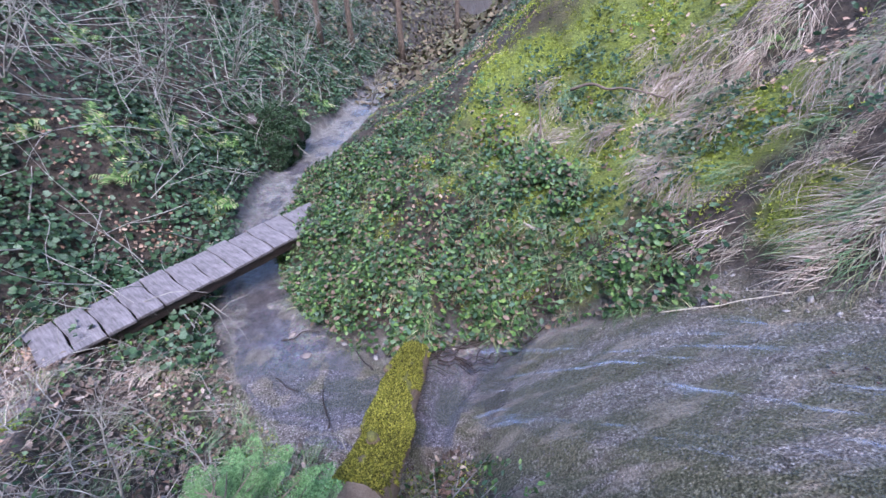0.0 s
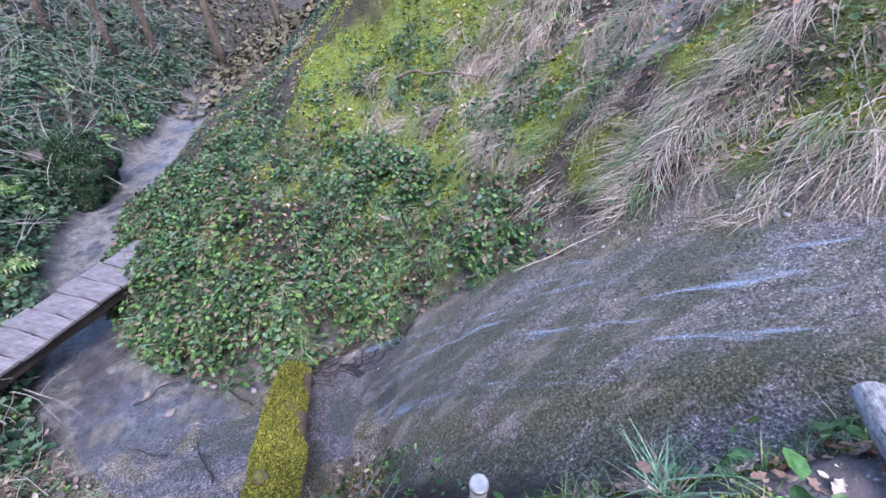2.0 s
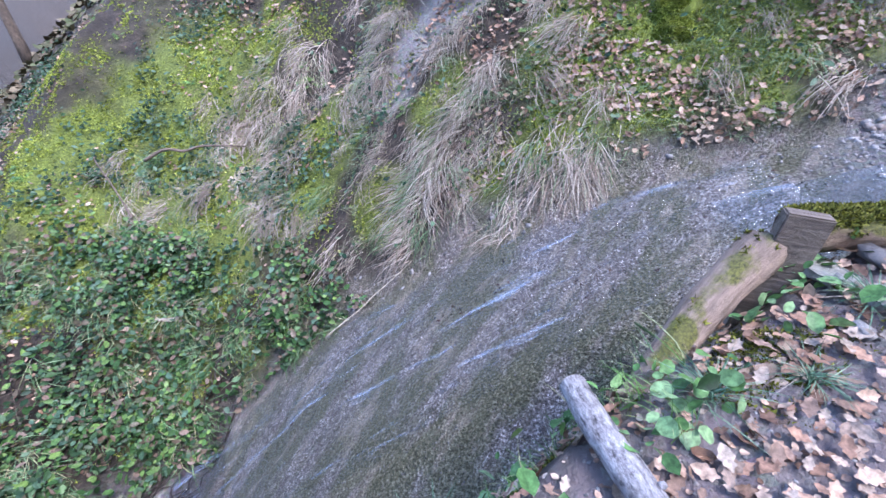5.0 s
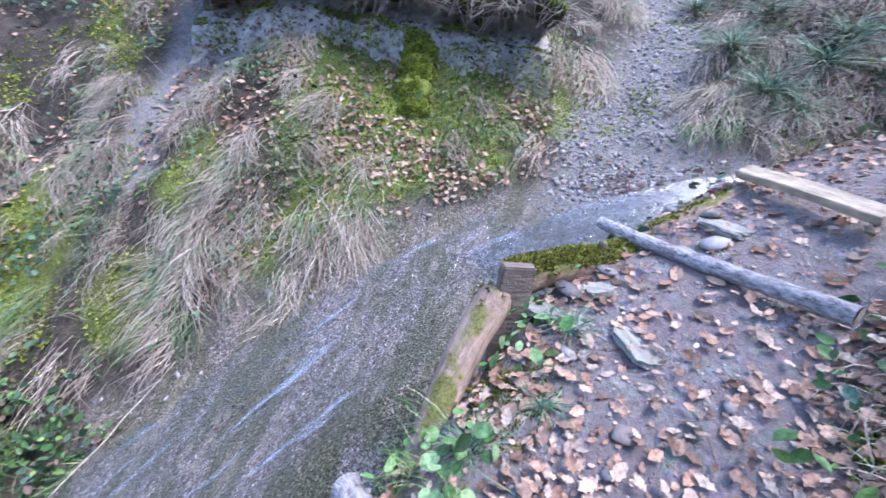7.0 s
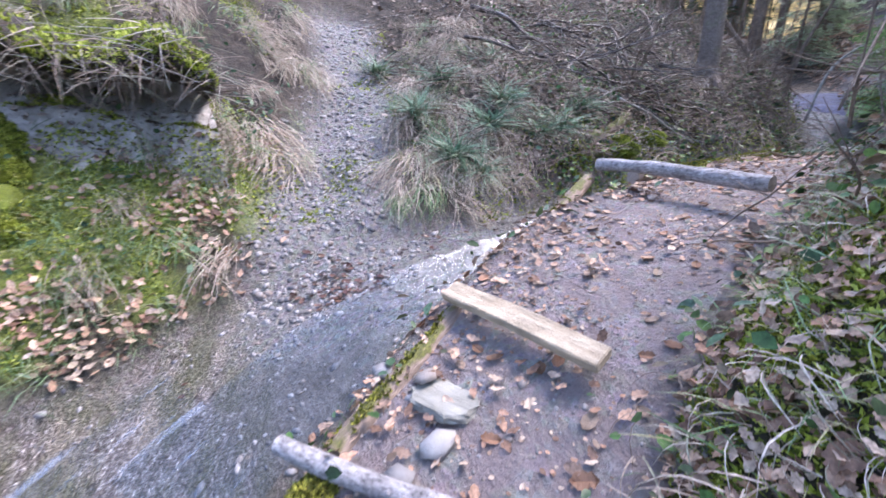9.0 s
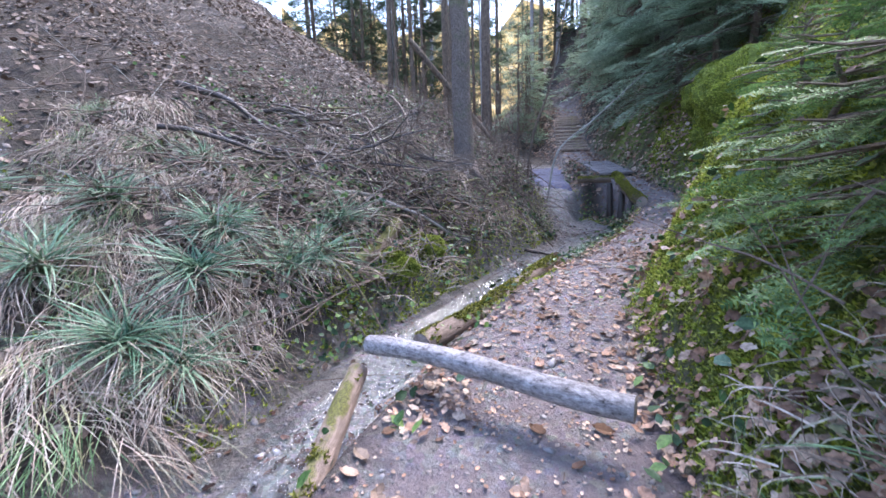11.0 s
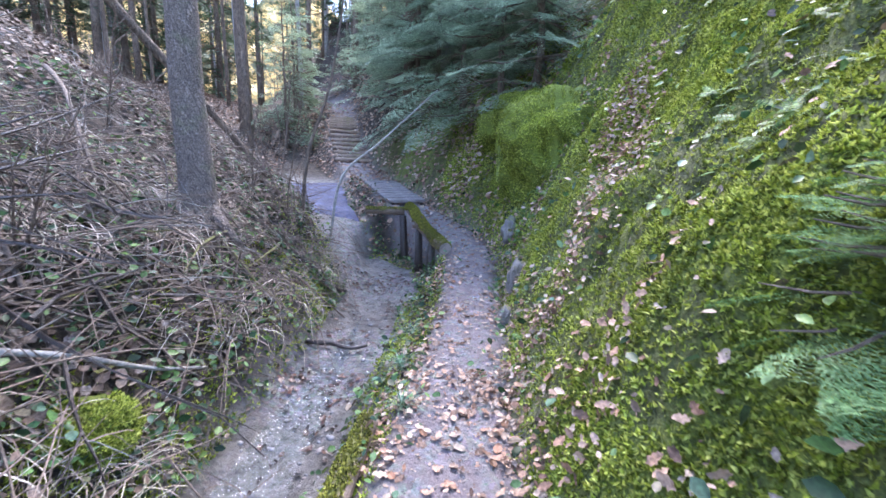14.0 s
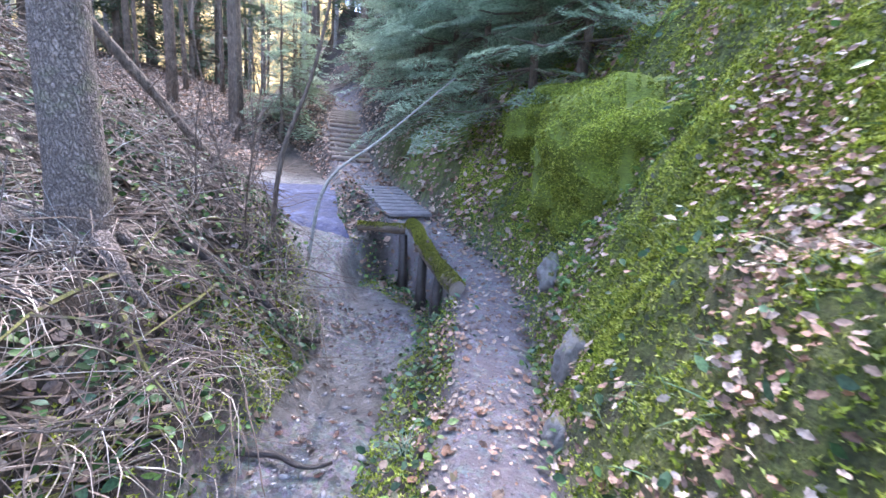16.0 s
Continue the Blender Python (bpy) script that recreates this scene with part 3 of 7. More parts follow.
def spots(n, x0, x1, y0, y1, density):
    """Random places in a rectangle, kept as density(x, y) in 0..1 says."""
    x, y = rng.uniform(x0, x1, n), rng.uniform(y0, y1, n)
    keep = rng.uniform(0, 1, n) < density(x, y)
    return x[keep], y[keep]


def tube(points, radii, sides=8, jitter=0.0, seed=0):
    """Vertices and faces of a closed tube along points."""
    p = [Vector(q) for q in points]
    r = random.Random(seed)
    verts, faces = [], []
    ref = Vector((0.13, 0.21, 0.97))
    for i, q in enumerate(p):
        d = (p[min(i + 1, len(p) - 1)] - p[max(i - 1, 0)]).normalized()
        if abs(d.dot(ref)) > 0.95:
            ref = Vector((0.95, 0.2, 0.1))
        u = d.cross(ref).normalized()
        w = d.cross(u)
        for k in range(sides):
            a = 2 * math.pi * k / sides
            rr = radii[i] * (1 + jitter * r.uniform(-1, 1))
            verts.append(q + (u * math.cos(a) + w * math.sin(a)) * rr)
    for i in range(len(p) - 1):
        for k in range(sides):
            a, b = i * sides + k, i * sides + (k + 1) % sides
            faces.append((a, b, b + sides, a + sides))
    faces.append(tuple(range(sides))[::-1])
    faces.append(tuple(range((len(p) - 1) * sides, len(p) * sides)))
    return verts, faces


def thing(name, at, label, category, group="", kind=""):
    ob = new(name)
    ob.empty_display_size = 0.1
    ob.location = at
    return tagged(ob, label, category, group, kind)


def on_ground(x, y, up=0.0):
    return Vector((x, y, float(sample(x, y)) + up))


# ---- ground ----
def build_ground():
    nx, ny = len(GX), len(GY)
    me = bpy.data.meshes.new("ground")
    co = np.stack([XX, YY, ZZ], -1).reshape(-1, 3)
    i, j = np.meshgrid(np.arange(nx - 1), np.arange(ny - 1), indexing="ij")
    a = (i * ny + j).ravel()
    f = np.stack([a, a + ny, a + ny + 1, a + 1], 1).astype(np.int32)
    me.vertices.add(len(co))
    me.vertices.foreach_set("co", co.astype(np.float32).ravel())
    me.loops.add(f.size)
    me.loops.foreach_set("vertex_index", f.ravel())
    me.polygons.add(len(f))
    me.polygons.foreach_set("loop_start", np.arange(0, f.size, 4, dtype=np.int32))
    me.update(calc_edges=True)
    me.polygons.foreach_set("use_smooth", np.ones(len(f), bool))
    x, y = XX.ravel(), YY.ravel()
    ds, dp, ws, wp, onpath, inbrook, g, mside = (FIELD[k].ravel() for k in range(1, 9))
    patch = fbm(x * 1.1, y * 1.1, 41)
    far_bank = (ds > 0) * smooth(0.05, 0.3, ds - ws)
    moss = np.clip(mside * (0.55 + 0.45 * smooth(-0.35, 0.15, patch)) * moss_patch_furrow_shade(x, y) + (0.12 + 0.88 * smooth(-0.2, 0.15, fbm(x * 3, y * 3, 47))) * far_bank * smooth(0.05, 0.4, patch) * 0.8 * smooth(-3, -0.5, y) + 0.85 * far_bank * moss_spot(x, y), 0, 1)
    wet_edge = smooth(ws + 0.28, ws - 0.05, np.abs(ds) + 0.12 * fbm(x * 2.5, y * 2.5, 61))
    near = smooth(ws + 0.62, ws + 0.3, -ds + 0.15 * fbm(x * 2.5, y * 2.5, 62)) * (ds < 0)
    rocky = np.where(ds > 0, wet_edge, near) * smooth(-1.0, 0.2, y) * smooth(4.0, 3.3, y) * (1 - onpath)
    for name, v in (("moss", moss), ("tread", np.clip(onpath, 0, 1)), ("bed", np.clip(wet_edge * (1 - onpath) * smooth(-15, -13.3, y) * smooth(24, 17, y), 0, 1)), ("rock", np.clip(rocky, 0, 1)), ("gravel", np.clip(g, 0, 1))):
        at = me.attributes.new(name, "FLOAT", "POINT")
        at.data.foreach_set("value", v.astype(np.float32))
    me.materials.append(M_GROUND)
    return tagged(new("ground", me), "brown forest soil with moss, wet clay and a gravel footpath", "ground", kind="structure")


ground = build_ground()


def water_sheet(name, y_from, y_to, lift, widen, mat, label, cross=14, wave=0.012, shift=0.0):
    """A sheet of water on the brook's bed between two places of its run."""
    c = brook[(brook[:, 1] > min(y_from, y_to)) & (brook[:, 1] < max(y_from, y_to)) & ((brook[:, 0] < 0.8) if y_to > 4 else (brook[:, 0] > 0.3))]
    t = np.gradient(c[:, :2], axis=0)
    t /= np.linalg.norm(t, axis=1)[:, None]
    left = np.stack([-t[:, 1], t[:, 0]], 1)
    run = np.concatenate([[0], np.cumsum(np.linalg.norm(np.diff(c[:, :2], axis=0), axis=1))])
    n, k = len(c), cross + 1
    u = np.linspace(-1, 1, k)
    c = c.copy()
    c[:, :2] += left * (shift * c[:, 3] * smooth(-4.2, -2.6, c[:, 1]))[:, None]
    c[:, 3] *= 1 + 0.16 * fbm(run * 2.3, 0 * run, 72)
    x = c[:, None, 0] + left[:, None, 0] * u[None] * (c[:, None, 3] * widen)
    y = c[:, None, 1] + left[:, None, 1] * u[None] * (c[:, None, 3] * widen)
    if name == "water_upper":
        tip = smooth(y_from, y_from + 3.0, y)
        x, y = c[:, None, 0] + (x - c[:, None, 0]) * tip, c[:, None, 1] + (y - c[:, None, 1]) * tip
    lev = c[:, None, 2] + lift + 0 * u[None]
    z = np.maximum(lev - 0.02 * u[None] ** 4, sample(x, y) + 0.006) if wave > 0.02 else lev
    z = z + wave * fbm(x * 6, y * 6, 71, 3)
    if name == "water_weir":
        z = np.maximum(z - 0.5 * smooth(y_to - 0.55, y_to, y), sample(x, y) - 0.04)
    verts = np.stack([x, y, z], -1).reshape(-1, 3)
    faces = [(i * k + j, (i + 1) * k + j, (i + 1) * k + j + 1, i * k + j + 1) for i in range(n - 1) for j in range(cross)]
    ob = mesh_object(name, verts, faces, mat, smooth_shade=True)
    at = ob.data.attributes.new("flow", "FLOAT_VECTOR", "POINT")
    fl = np.stack([np.repeat(run[:, None], k, 1), u[None] * c[:, None, 3], 0 * x], -1).reshape(-1)
    at.data.foreach_set("vector", fl.astype(np.float32))
    return tagged(ob, label, "water", kind="structure")


water_sheet("water_upper", -8.4, 0.3, 0.006, 0.55, M_WATER, "shallow clear brook water over clay and gravel", 22, 0.018, 0.45)
water_sheet("water_weir", -13.4, -10.5, 0.05, 1.0, M_WEIR, "sheet of water sliding over a low ledge, blue-grey sky reflection painted in")
water_sheet("water_slide", -0.2, 3.45, 0.014, 0.8, M_SLIDE, "thin film of water sliding down bare wet rock", 40, 0.03)
water_sheet("water_pool", 3.15, 6.9, -0.006, 1.0, M_POOL, "shallow muddy pool reflecting the pale sky", 20, 0.006)
water_sheet("water_lower", 6.7, 22, -0.035, 0.8, M_POOL, "narrow brook running down the valley", 8)


# ---- logs, planks and posts ----
def frame_of(p0, p1):
    p0, p1 = Vector(p0), Vector(p1)
    return Matrix.Translation(p0) @ (p1 - p0).to_track_quat("X", "Z").to_matrix().to_4x4(), (p1 - p0).length


def log(name, p0, p1, r0, r1, mat, label, bend=0.02, knots=2, seed=1, sides=16, category="log", group="", end=None, moss=0.0):
    """A round log with bark, sawn ends and stubs of side branches; its run is the object's x."""
    m, length = frame_of(p0, p1)
    root = thing(name, p0, label, category, group)
    root.matrix_world = m
    r = random.Random(seed)
    n = max(8, int(length / 0.06))
    pts, rad = [], []
    for i in range(n + 1):
        t = i / n
        pts.append((t * length, bend * math.sin(t * 5 + seed), bend * 1.2 * math.sin(t * 3.3 + seed * 2)))
        rad.append((r0 + (r1 - r0) * t) * (1 + 0.05 * math.sin(t * 17 + seed) + r.uniform(-0.02, 0.02)))
    v, f = tube(pts, rad, sides, 0.035, seed)
    mesh_object("bark", v, f[:-2], mat, root, True)
    for tip, i in ((0, 0), (1, n)):
        c, rr = pts[i], rad[i] * 0.985
        s = -1 if tip == 0 else 1
        vv = [(c[0] + s * 0.004, c[1], c[2])] + [(c[0], c[1] + rr * math.cos(a) * r.uniform(0.94, 1.0), c[2] + rr * math.sin(a)) for a in [2 * math.pi * k / 14 for k in range(14)]]
        mesh_object("cut_end", vv, [(0, 1 + k, 1 + (k + 1) % 14) if s > 0 else (0, 1 + (k + 1) % 14, 1 + k) for k in range(14)], end or M_CUT, root)
    for k in range(knots):
        t, a = r.uniform(0.15, 0.85), r.uniform(-0.6, 2.6)
        i = int(t * n)
        base = Vector(pts[i])
        d = Vector((r.uniform(-0.2, 0.4), math.cos(a), math.sin(a))).normalized()
        v, f = tube([base + d * rad[i] * 0.7, base + d * rad[i] * 1.2, base + d * rad[i] * 1.35], [rad[i] * 0.34, rad[i] * 0.22, rad[i] * 0.16], 7, 0.1, k)
        mesh_object("knot", v, f, mat, root, True)
    if moss:
        q = np.random.default_rng(seed)
        k = int(9000 * moss * length * (r0 + r1) / 0.2)
        at, ang = q.uniform(0, 1, k), q.uniform(-0.9, math.pi + 0.9, k)
        keep = 0.9 * fbm(at * length * 5, ang * 1.6, seed) + 0.8 * np.sin(ang) + 1.1 * (moss - 0.9) > 0.12
        at, ang = at[keep], ang[keep]
        idx = np.minimum((at * n).astype(int), n)
        nv = np.stack([0 * ang, np.cos(ang), np.sin(ang)], 1)
        p = np.array(pts)[idx] + nv * (np.array(rad)[idx] * 0.99)[:, None]
        p[:, 0] = at * length
        tagged(scatter_mesh("moss", SPRIG_V, SPRIG_F, p, bases(nv, None, 0.5), q.uniform(0.010, 0.030, len(at)) * (1.5 if r0 > 0.15 else 1.0), M_MOSS_LOG, root), "yellow-green moss", kind="stuff")
    return root


def board(name, p0, p1, width, thick, mat, seed=0, roll=0.0):
    """Vertices and faces of a worn board with rounded edges, along the local x."""
    bm = bmesh.new()
    m, length = frame_of(p0, p1)
    bmesh.ops.create_cube(bm, size=1)
    bmesh.ops.scale(bm, vec=(length, width, thick), verts=bm.verts)
    bmesh.ops.translate(bm, vec=(length / 2, 0, 0), verts=bm.verts)
    bmesh.ops.subdivide_edges(bm, edges=[e for e in bm.edges if abs(e.verts[0].co.x - e.verts[1].co.x) > length * 0.9], cuts=10)
    r = random.Random(seed)
    bmesh.ops.bevel(bm, geom=[e for e in bm.edges if abs(e.calc_face_angle(0)) > 1], offset=min(width, thick) * 0.10, segments=2, affect="EDGES")
    for v in bm.verts:
        v.co.y += 0.03 * width * math.sin(v.co.x * 9 + seed) + r.uniform(-1, 1) * 0.002
        v.co.z += 0.05 * thick * math.sin(v.co.x * 7 + seed * 3) + r.uniform(-1, 1) * 0.0012
    me = bpy.data.meshes.new(name)
    bm.to_mesh(me)
    bm.free()
    me.materials.append(mat)
    ob = new(name, me)
    ob.matrix_world = m @ pose(0, 0, 0, roll)
    return ob


def seat(x, y, up):
    return (x, y, float(sample(x, y)) + up)


log("grey_log", (1.545, 0.20, 0.475), (1.27, -0.20, 0.475), 0.044, 0.048, M_LOG_GREY, "short grey mottled log lying beside the footpath", 0.008, 2, 3)
log("edge_log", (1.68, 0.06, 0.38), (2.44, -0.10, 0.69), 0.052, 0.085, M_LOG_BROWN, "split brown log with a mossy end edging the path", 0.014, 1, 5, group="path edging logs", moss=0.1)
log("mossy_edge_log", (2.54, -0.17, 0.72), (3.06, -0.76, 0.78), 0.092, 0.085, M_LOG_MOSS, "moss-covered log edging the path beside the brook", 0.014, 2, 7, group="path edging logs", moss=0.8)
log("birch_log", (3.18, -0.60, 0.88), (2.36, -1.39, 0.905), 0.035, 0.041, M_LOG_GREY, "pale grey branch log laid across the path as a step", 0.022, 3, 11, group="step logs")
log("step_log", (4.86, -3.18, 1.575), (3.55, -3.38, 1.635), 0.05, 0.052, M_LOG_GREY, "grey peeled log lying across the path as a step", 0.02, 2, 13, group="step logs")
log("edge_log", (4.86, -3.12, 1.46), (3.78, -1.62, 1.08), 0.055, 0.06, M_LOG_BROWN, "worn brown edging log between path and brook", 0.015, 1, 17, group="path edging logs", moss=0.25)
log("edge_log", (3.62, -1.42, 1.04), (3.10, -0.78, 0.82), 0.05, 0.055, M_LOG_BROWN, "worn brown edging log between path and brook", 0.01, 0, 19, group="path edging logs", moss=0.3)
log("edge_log", (5.10, -5.80, 1.58), (4.84, -3.55, 1.49), 0.065, 0.07, M_LOG_BROWN, "long edging log with moss between path and brook", 0.015, 1, 23, group="path edging logs", moss=0.5)
log("mossy_log", (-0.42, 3.62, -2.88), (-0.80, 1.60, -2.30), 0.21, 0.29, M_LOG_MOSS, "thick moss-covered log lying across the pool's outlet", 0.03, 2, 29, moss=0.72)
log("mossy_bridge_log", (5.44, -9.45, 1.98), (6.42, -10.80, 2.34), 0.10, 0.09, M_LOG_MOSS, "mossy log edging the path above a dark hollow", 0.045, 3, 31, moss=0.9)
log("mossy_cross_log", (6.46, -10.78, 2.33), (7.10, -10.62, 2.28), 0.07, 0.06, M_LOG_MOSS, "short mossy log bridging the top of a dark hollow", 0.02, 1, 37, moss=0.7)


def stake():
    bm = bmesh.new()
    bmesh.ops.create_cube(bm, size=1)
    bmesh.ops.scale(bm, vec=(0.15, 0.065, 0.60), verts=bm.verts)
    bmesh.ops.bevel(bm, geom=bm.edges[:], offset=0.006, segments=2, affect="EDGES")
    me = bpy.data.meshes.new("wooden_stake")
    bm.to_mesh(me)
    bm.free()
    me.materials.append(M_STAKE)
    ob = new("wooden_stake", me)
    ob.matrix_world = pose(2.43, -0.17, 0.57, 0, 4, -68)
    return tagged(ob, "square weathered wooden stake holding the edging logs", "stake")


stake()
plank = tagged(board("step_plank", (3.64, -1.39, 1.165), (2.90, -1.71, 1.15), 0.11, 0.045, M_PLANK_TAN, 4, 20), "tan weathered plank laid across the path as a step", "plank")


def build_bridge():
    a, b = Vector((-5.15, 3.45, -2.50)), Vector((-2.35, 7.05, -2.62))
    m, length = frame_of(a, b)
    root = thing("plank_bridge", a, "narrow grey weathered plank footbridge over the brook", "footbridge")
    root.matrix_world = m
    for s in (-1, 1):
        ob = board("beam", (0, 0, 0), (length, 0, 0), 0.10, 0.16, M_LOG_WET, s)
        ob.matrix_world = Matrix.Identity(4)
        ob.location = (0, s * 0.32, -0.12)
        ob.parent = root
    n = 13
    w = length / n
    for i in range(n):
        ob = board("plank", (0, 0, 0), (0.86 + 0.03 * math.sin(i * 2.1), 0, 0), w - 0.018, 0.045, M_PLANK_DARK, i)
        ob.matrix_world = pose((i + 0.5) * w, -0.43 + 0.012 * math.sin(i * 5), 0.004 * math.sin(i * 3), 0.6 * math.sin(i * 7), 0, 90)
        ob.parent = root
    return root


build_bridge()


def build_steps():
    """The far part of the path: a boardwalk of slats, then log steps up the slope."""
    a, b = Vector((6.6, -11.45, 2.42)), Vector((7.75, -13.0, 2.72))
    m, length = frame_of(a, b)
    root = thing("slat_walk", a, "grey wooden slat walkway on the path", "boardwalk")
    root.matrix_world = m
    n = 9
    for i in range(n):
        ob = board("slat", (0, 0, 0), (0.75, 0, 0), length / n - 0.05, 0.05, M_PLANK, i + 40)
        ob.matrix_world = pose((i + 0.5) * length / n, -0.37, 0, 0, 0, 90)
        ob.parent = root
    for s in (-1, 1):
        ob = board("beam", (0, 0, 0), (length, 0, 0), 0.08, 0.12, M_LOG_WET, s + 9)
        ob.matrix_world = pose(0, s * 0.3, -0.08)
        ob.parent = root
    c = path[(path[:, 1] < -15.2) & (path[:, 1] > -20.5)]
    for i in range(0, len(c), 4):
        p = c[i]
        log("stair_log", (p[0] - 0.45, p[1] - 0.22, p[2] + 0.05), (p[0] + 0.45, p[1] + 0.22, p[2] + 0.05), 0.07, 0.07, M_LOG_BROWN,
            "round log forming a step of the far stairs", 0.01, 0, 50 + i, 10, "step", "far stair steps")


build_steps()


# ---- trees ----
M_NEEDLE_SOFT = leafy("soft_needle", [(0.20, 0.27, 0.18), (0.32, 0.42, 0.28), (0.45, 0.55, 0.39)], 0.5, thin=0.5)


def conifer_parts(along_main, along_side, wide):
    """Template of a flat needle spray: quads of needles along a twig and its side twigs."""
    r = random.Random(4)
    v, f = [], []

    def needle(p, d, ln, wd):
        side = d.cross(Vector((0, 0, 1))).normalized() * wd
        i = len(v)
        q = p + d * ln
        v.extend([p - side, p + side, q])
        f.append((i, i + 1, i + 2))

    def twig(p, d, ln, n):
        for k in range(n):
            t = (k + 1) / n
            at = p + d * ln * t + Vector((0, 0, -0.12 * ln * t * t))
            for s in (-1, 1):
                side = d.cross(Vector((0, 0, 1))) * s
                needle(at, (d * 0.6 + side + Vector((0, 0, r.uniform(-0.25, 0.35)))).normalized(), 0.075 * r.uniform(0.7, 1.2) * (1 + wide * 12), wide)
    main = Vector((1, 0, 0))
    twig(Vector((0, 0, 0)), main, 1.0, along_main)
    for t in (0.12, 0.24, 0.36, 0.48, 0.6, 0.72, 0.84):
        for s in (-1, 1):
            d = Vector((0.75, s * 0.8, r.uniform(-0.15, 0.1))).normalized()
            twig(Vector((t, 0, -0.12 * t * t)), d, 0.5 * (1.05 - t), along_side)
    return np.array([tuple(a) for a in v]), np.array(f)


SPRAY_V, SPRAY_F = conifer_parts(14, 6, 0.011)
FAR_V, FAR_F = conifer_parts(6, 2, 0.03)


def conifer(name, x, y, height, spread, trunk_r, label, clear=0.0, whorls=14, per=7, mat=None, seed=0, category="tree", group="", bark=None, sprays=3, lean=(0, 0), far=False):
    """A spruce: tapered trunk, drooping limbs and sprays of needles, bare below the height clear."""
    r = random.Random(seed)
    base = on_ground(x, y, -0.15)
    root = thing(name, base, label, category, group)
    n = 12
    pts = [(lean[0] * (i / n) * height + 0.02 * math.sin(i * 1.7 + seed), lean[1] * (i / n) * height + 0.02 * math.cos(i * 2.1 + seed), height * i / n) for i in range(n + 1)]
    rad = [trunk_r * (1 + 0.5 * math.exp(-i * 1.8)) * (1 - 0.9 * i / n) + 0.004 for i in range(n + 1)]
    v, f = tube(pts, rad, 14 if trunk_r > 0.1 else 7, 0.04, seed)
    mesh_object("trunk", v, f, bark or M_BARK, root, True)
    pos, bas, sc = [], [], []
    lv, lf = [], []
    for w in range(whorls):
        t = w / max(1, whorls - 1)
        z = clear + (height - clear) * (0.04 + 0.95 * t ** 0.9)
        ln = spread * (1 - t) ** 0.75 + 0.12 * spread
        for k in range(per):
            a = r.uniform(0, 2 * math.pi)
            droop = -0.35 + 0.6 * t + r.uniform(-0.15, 0.15)
            d = Vector((math.cos(a), math.sin(a), droop)).normalized()
            q = Vector((lean[0] * z, lean[1] * z, z))
            L = ln * r.uniform(0.7, 1.1)
            bv, bf = tube([q, q + d * L * 0.6, q + d * L + Vector((0, 0, 0.08 * L))], [0.012 * L + 0.004, 0.008 * L + 0.003, 0.002], 4)
            o = len(lv)
            lv += bv
            lf += [tuple(i + o for i in ff) for ff in bf]
            for s in range(sprays):
                u = (s + 0.6) / sprays
                yaw = a + r.uniform(-0.7, 0.7)
                dd = Vector((math.cos(yaw), math.sin(yaw), droop + r.uniform(-0.2, 0.25))).normalized()
                zz = Vector((0, 0, 1)) + Vector((r.uniform(-0.4, 0.4), r.uniform(-0.4, 0.4), 0))
                yv = zz.cross(dd).normalized()
                pos.append(q + d * L * u * 0.8)
                bas.append(np.array([dd, yv, dd.cross(yv)]).T)
                sc.append(L * r.uniform(0.55, 0.85))
    tagged(mesh_object("branchwork", lv, lf, bark or M_BARK, root), kind="stuff")
    scatter_mesh("crown", FAR_V if far else SPRAY_V, FAR_F if far else SPRAY_F, np.array([tuple(p) for p in pos]), np.array(bas), np.array(sc), mat or M_NEEDLE, root)
    return root


def big_trunk():
    base = on_ground(7.52, -7.3, -0.25)
    root = thing("bare_spruce", base, "tall bare brown spruce trunk with rough bark on the bank", "tree")
    n = 40
    pts = [(0.02 * 0.3 * i + 0.01 * math.sin(i), -0.004 * i, 14 * (i / n) ** 1.4) for i in range(n + 1)]
    rad = [0.155 * (1 - 0.4 * i / n) + 0.07 * math.exp(-i * 0.32) for i in range(n + 1)]
    v, f = tube(pts, rad, 28, 0.03, 3)
    mesh_object("trunk", v, f, M_BARK_SCALY, root, True)
    for k in range(5):
        a = k * 1.3 + 0.4
        v, f = tube([(0.16 * math.cos(a), 0.16 * math.sin(a), 0.34), (0.30 * math.cos(a), 0.30 * math.sin(a), 0.2), (0.55 * math.cos(a), 0.55 * math.sin(a), -0.05)], [0.07, 0.06, 0.02], 8, 0.05, k)
        mesh_object("root", v, f, M_BARK_SCALY, root, True)
    return root


big_trunk()


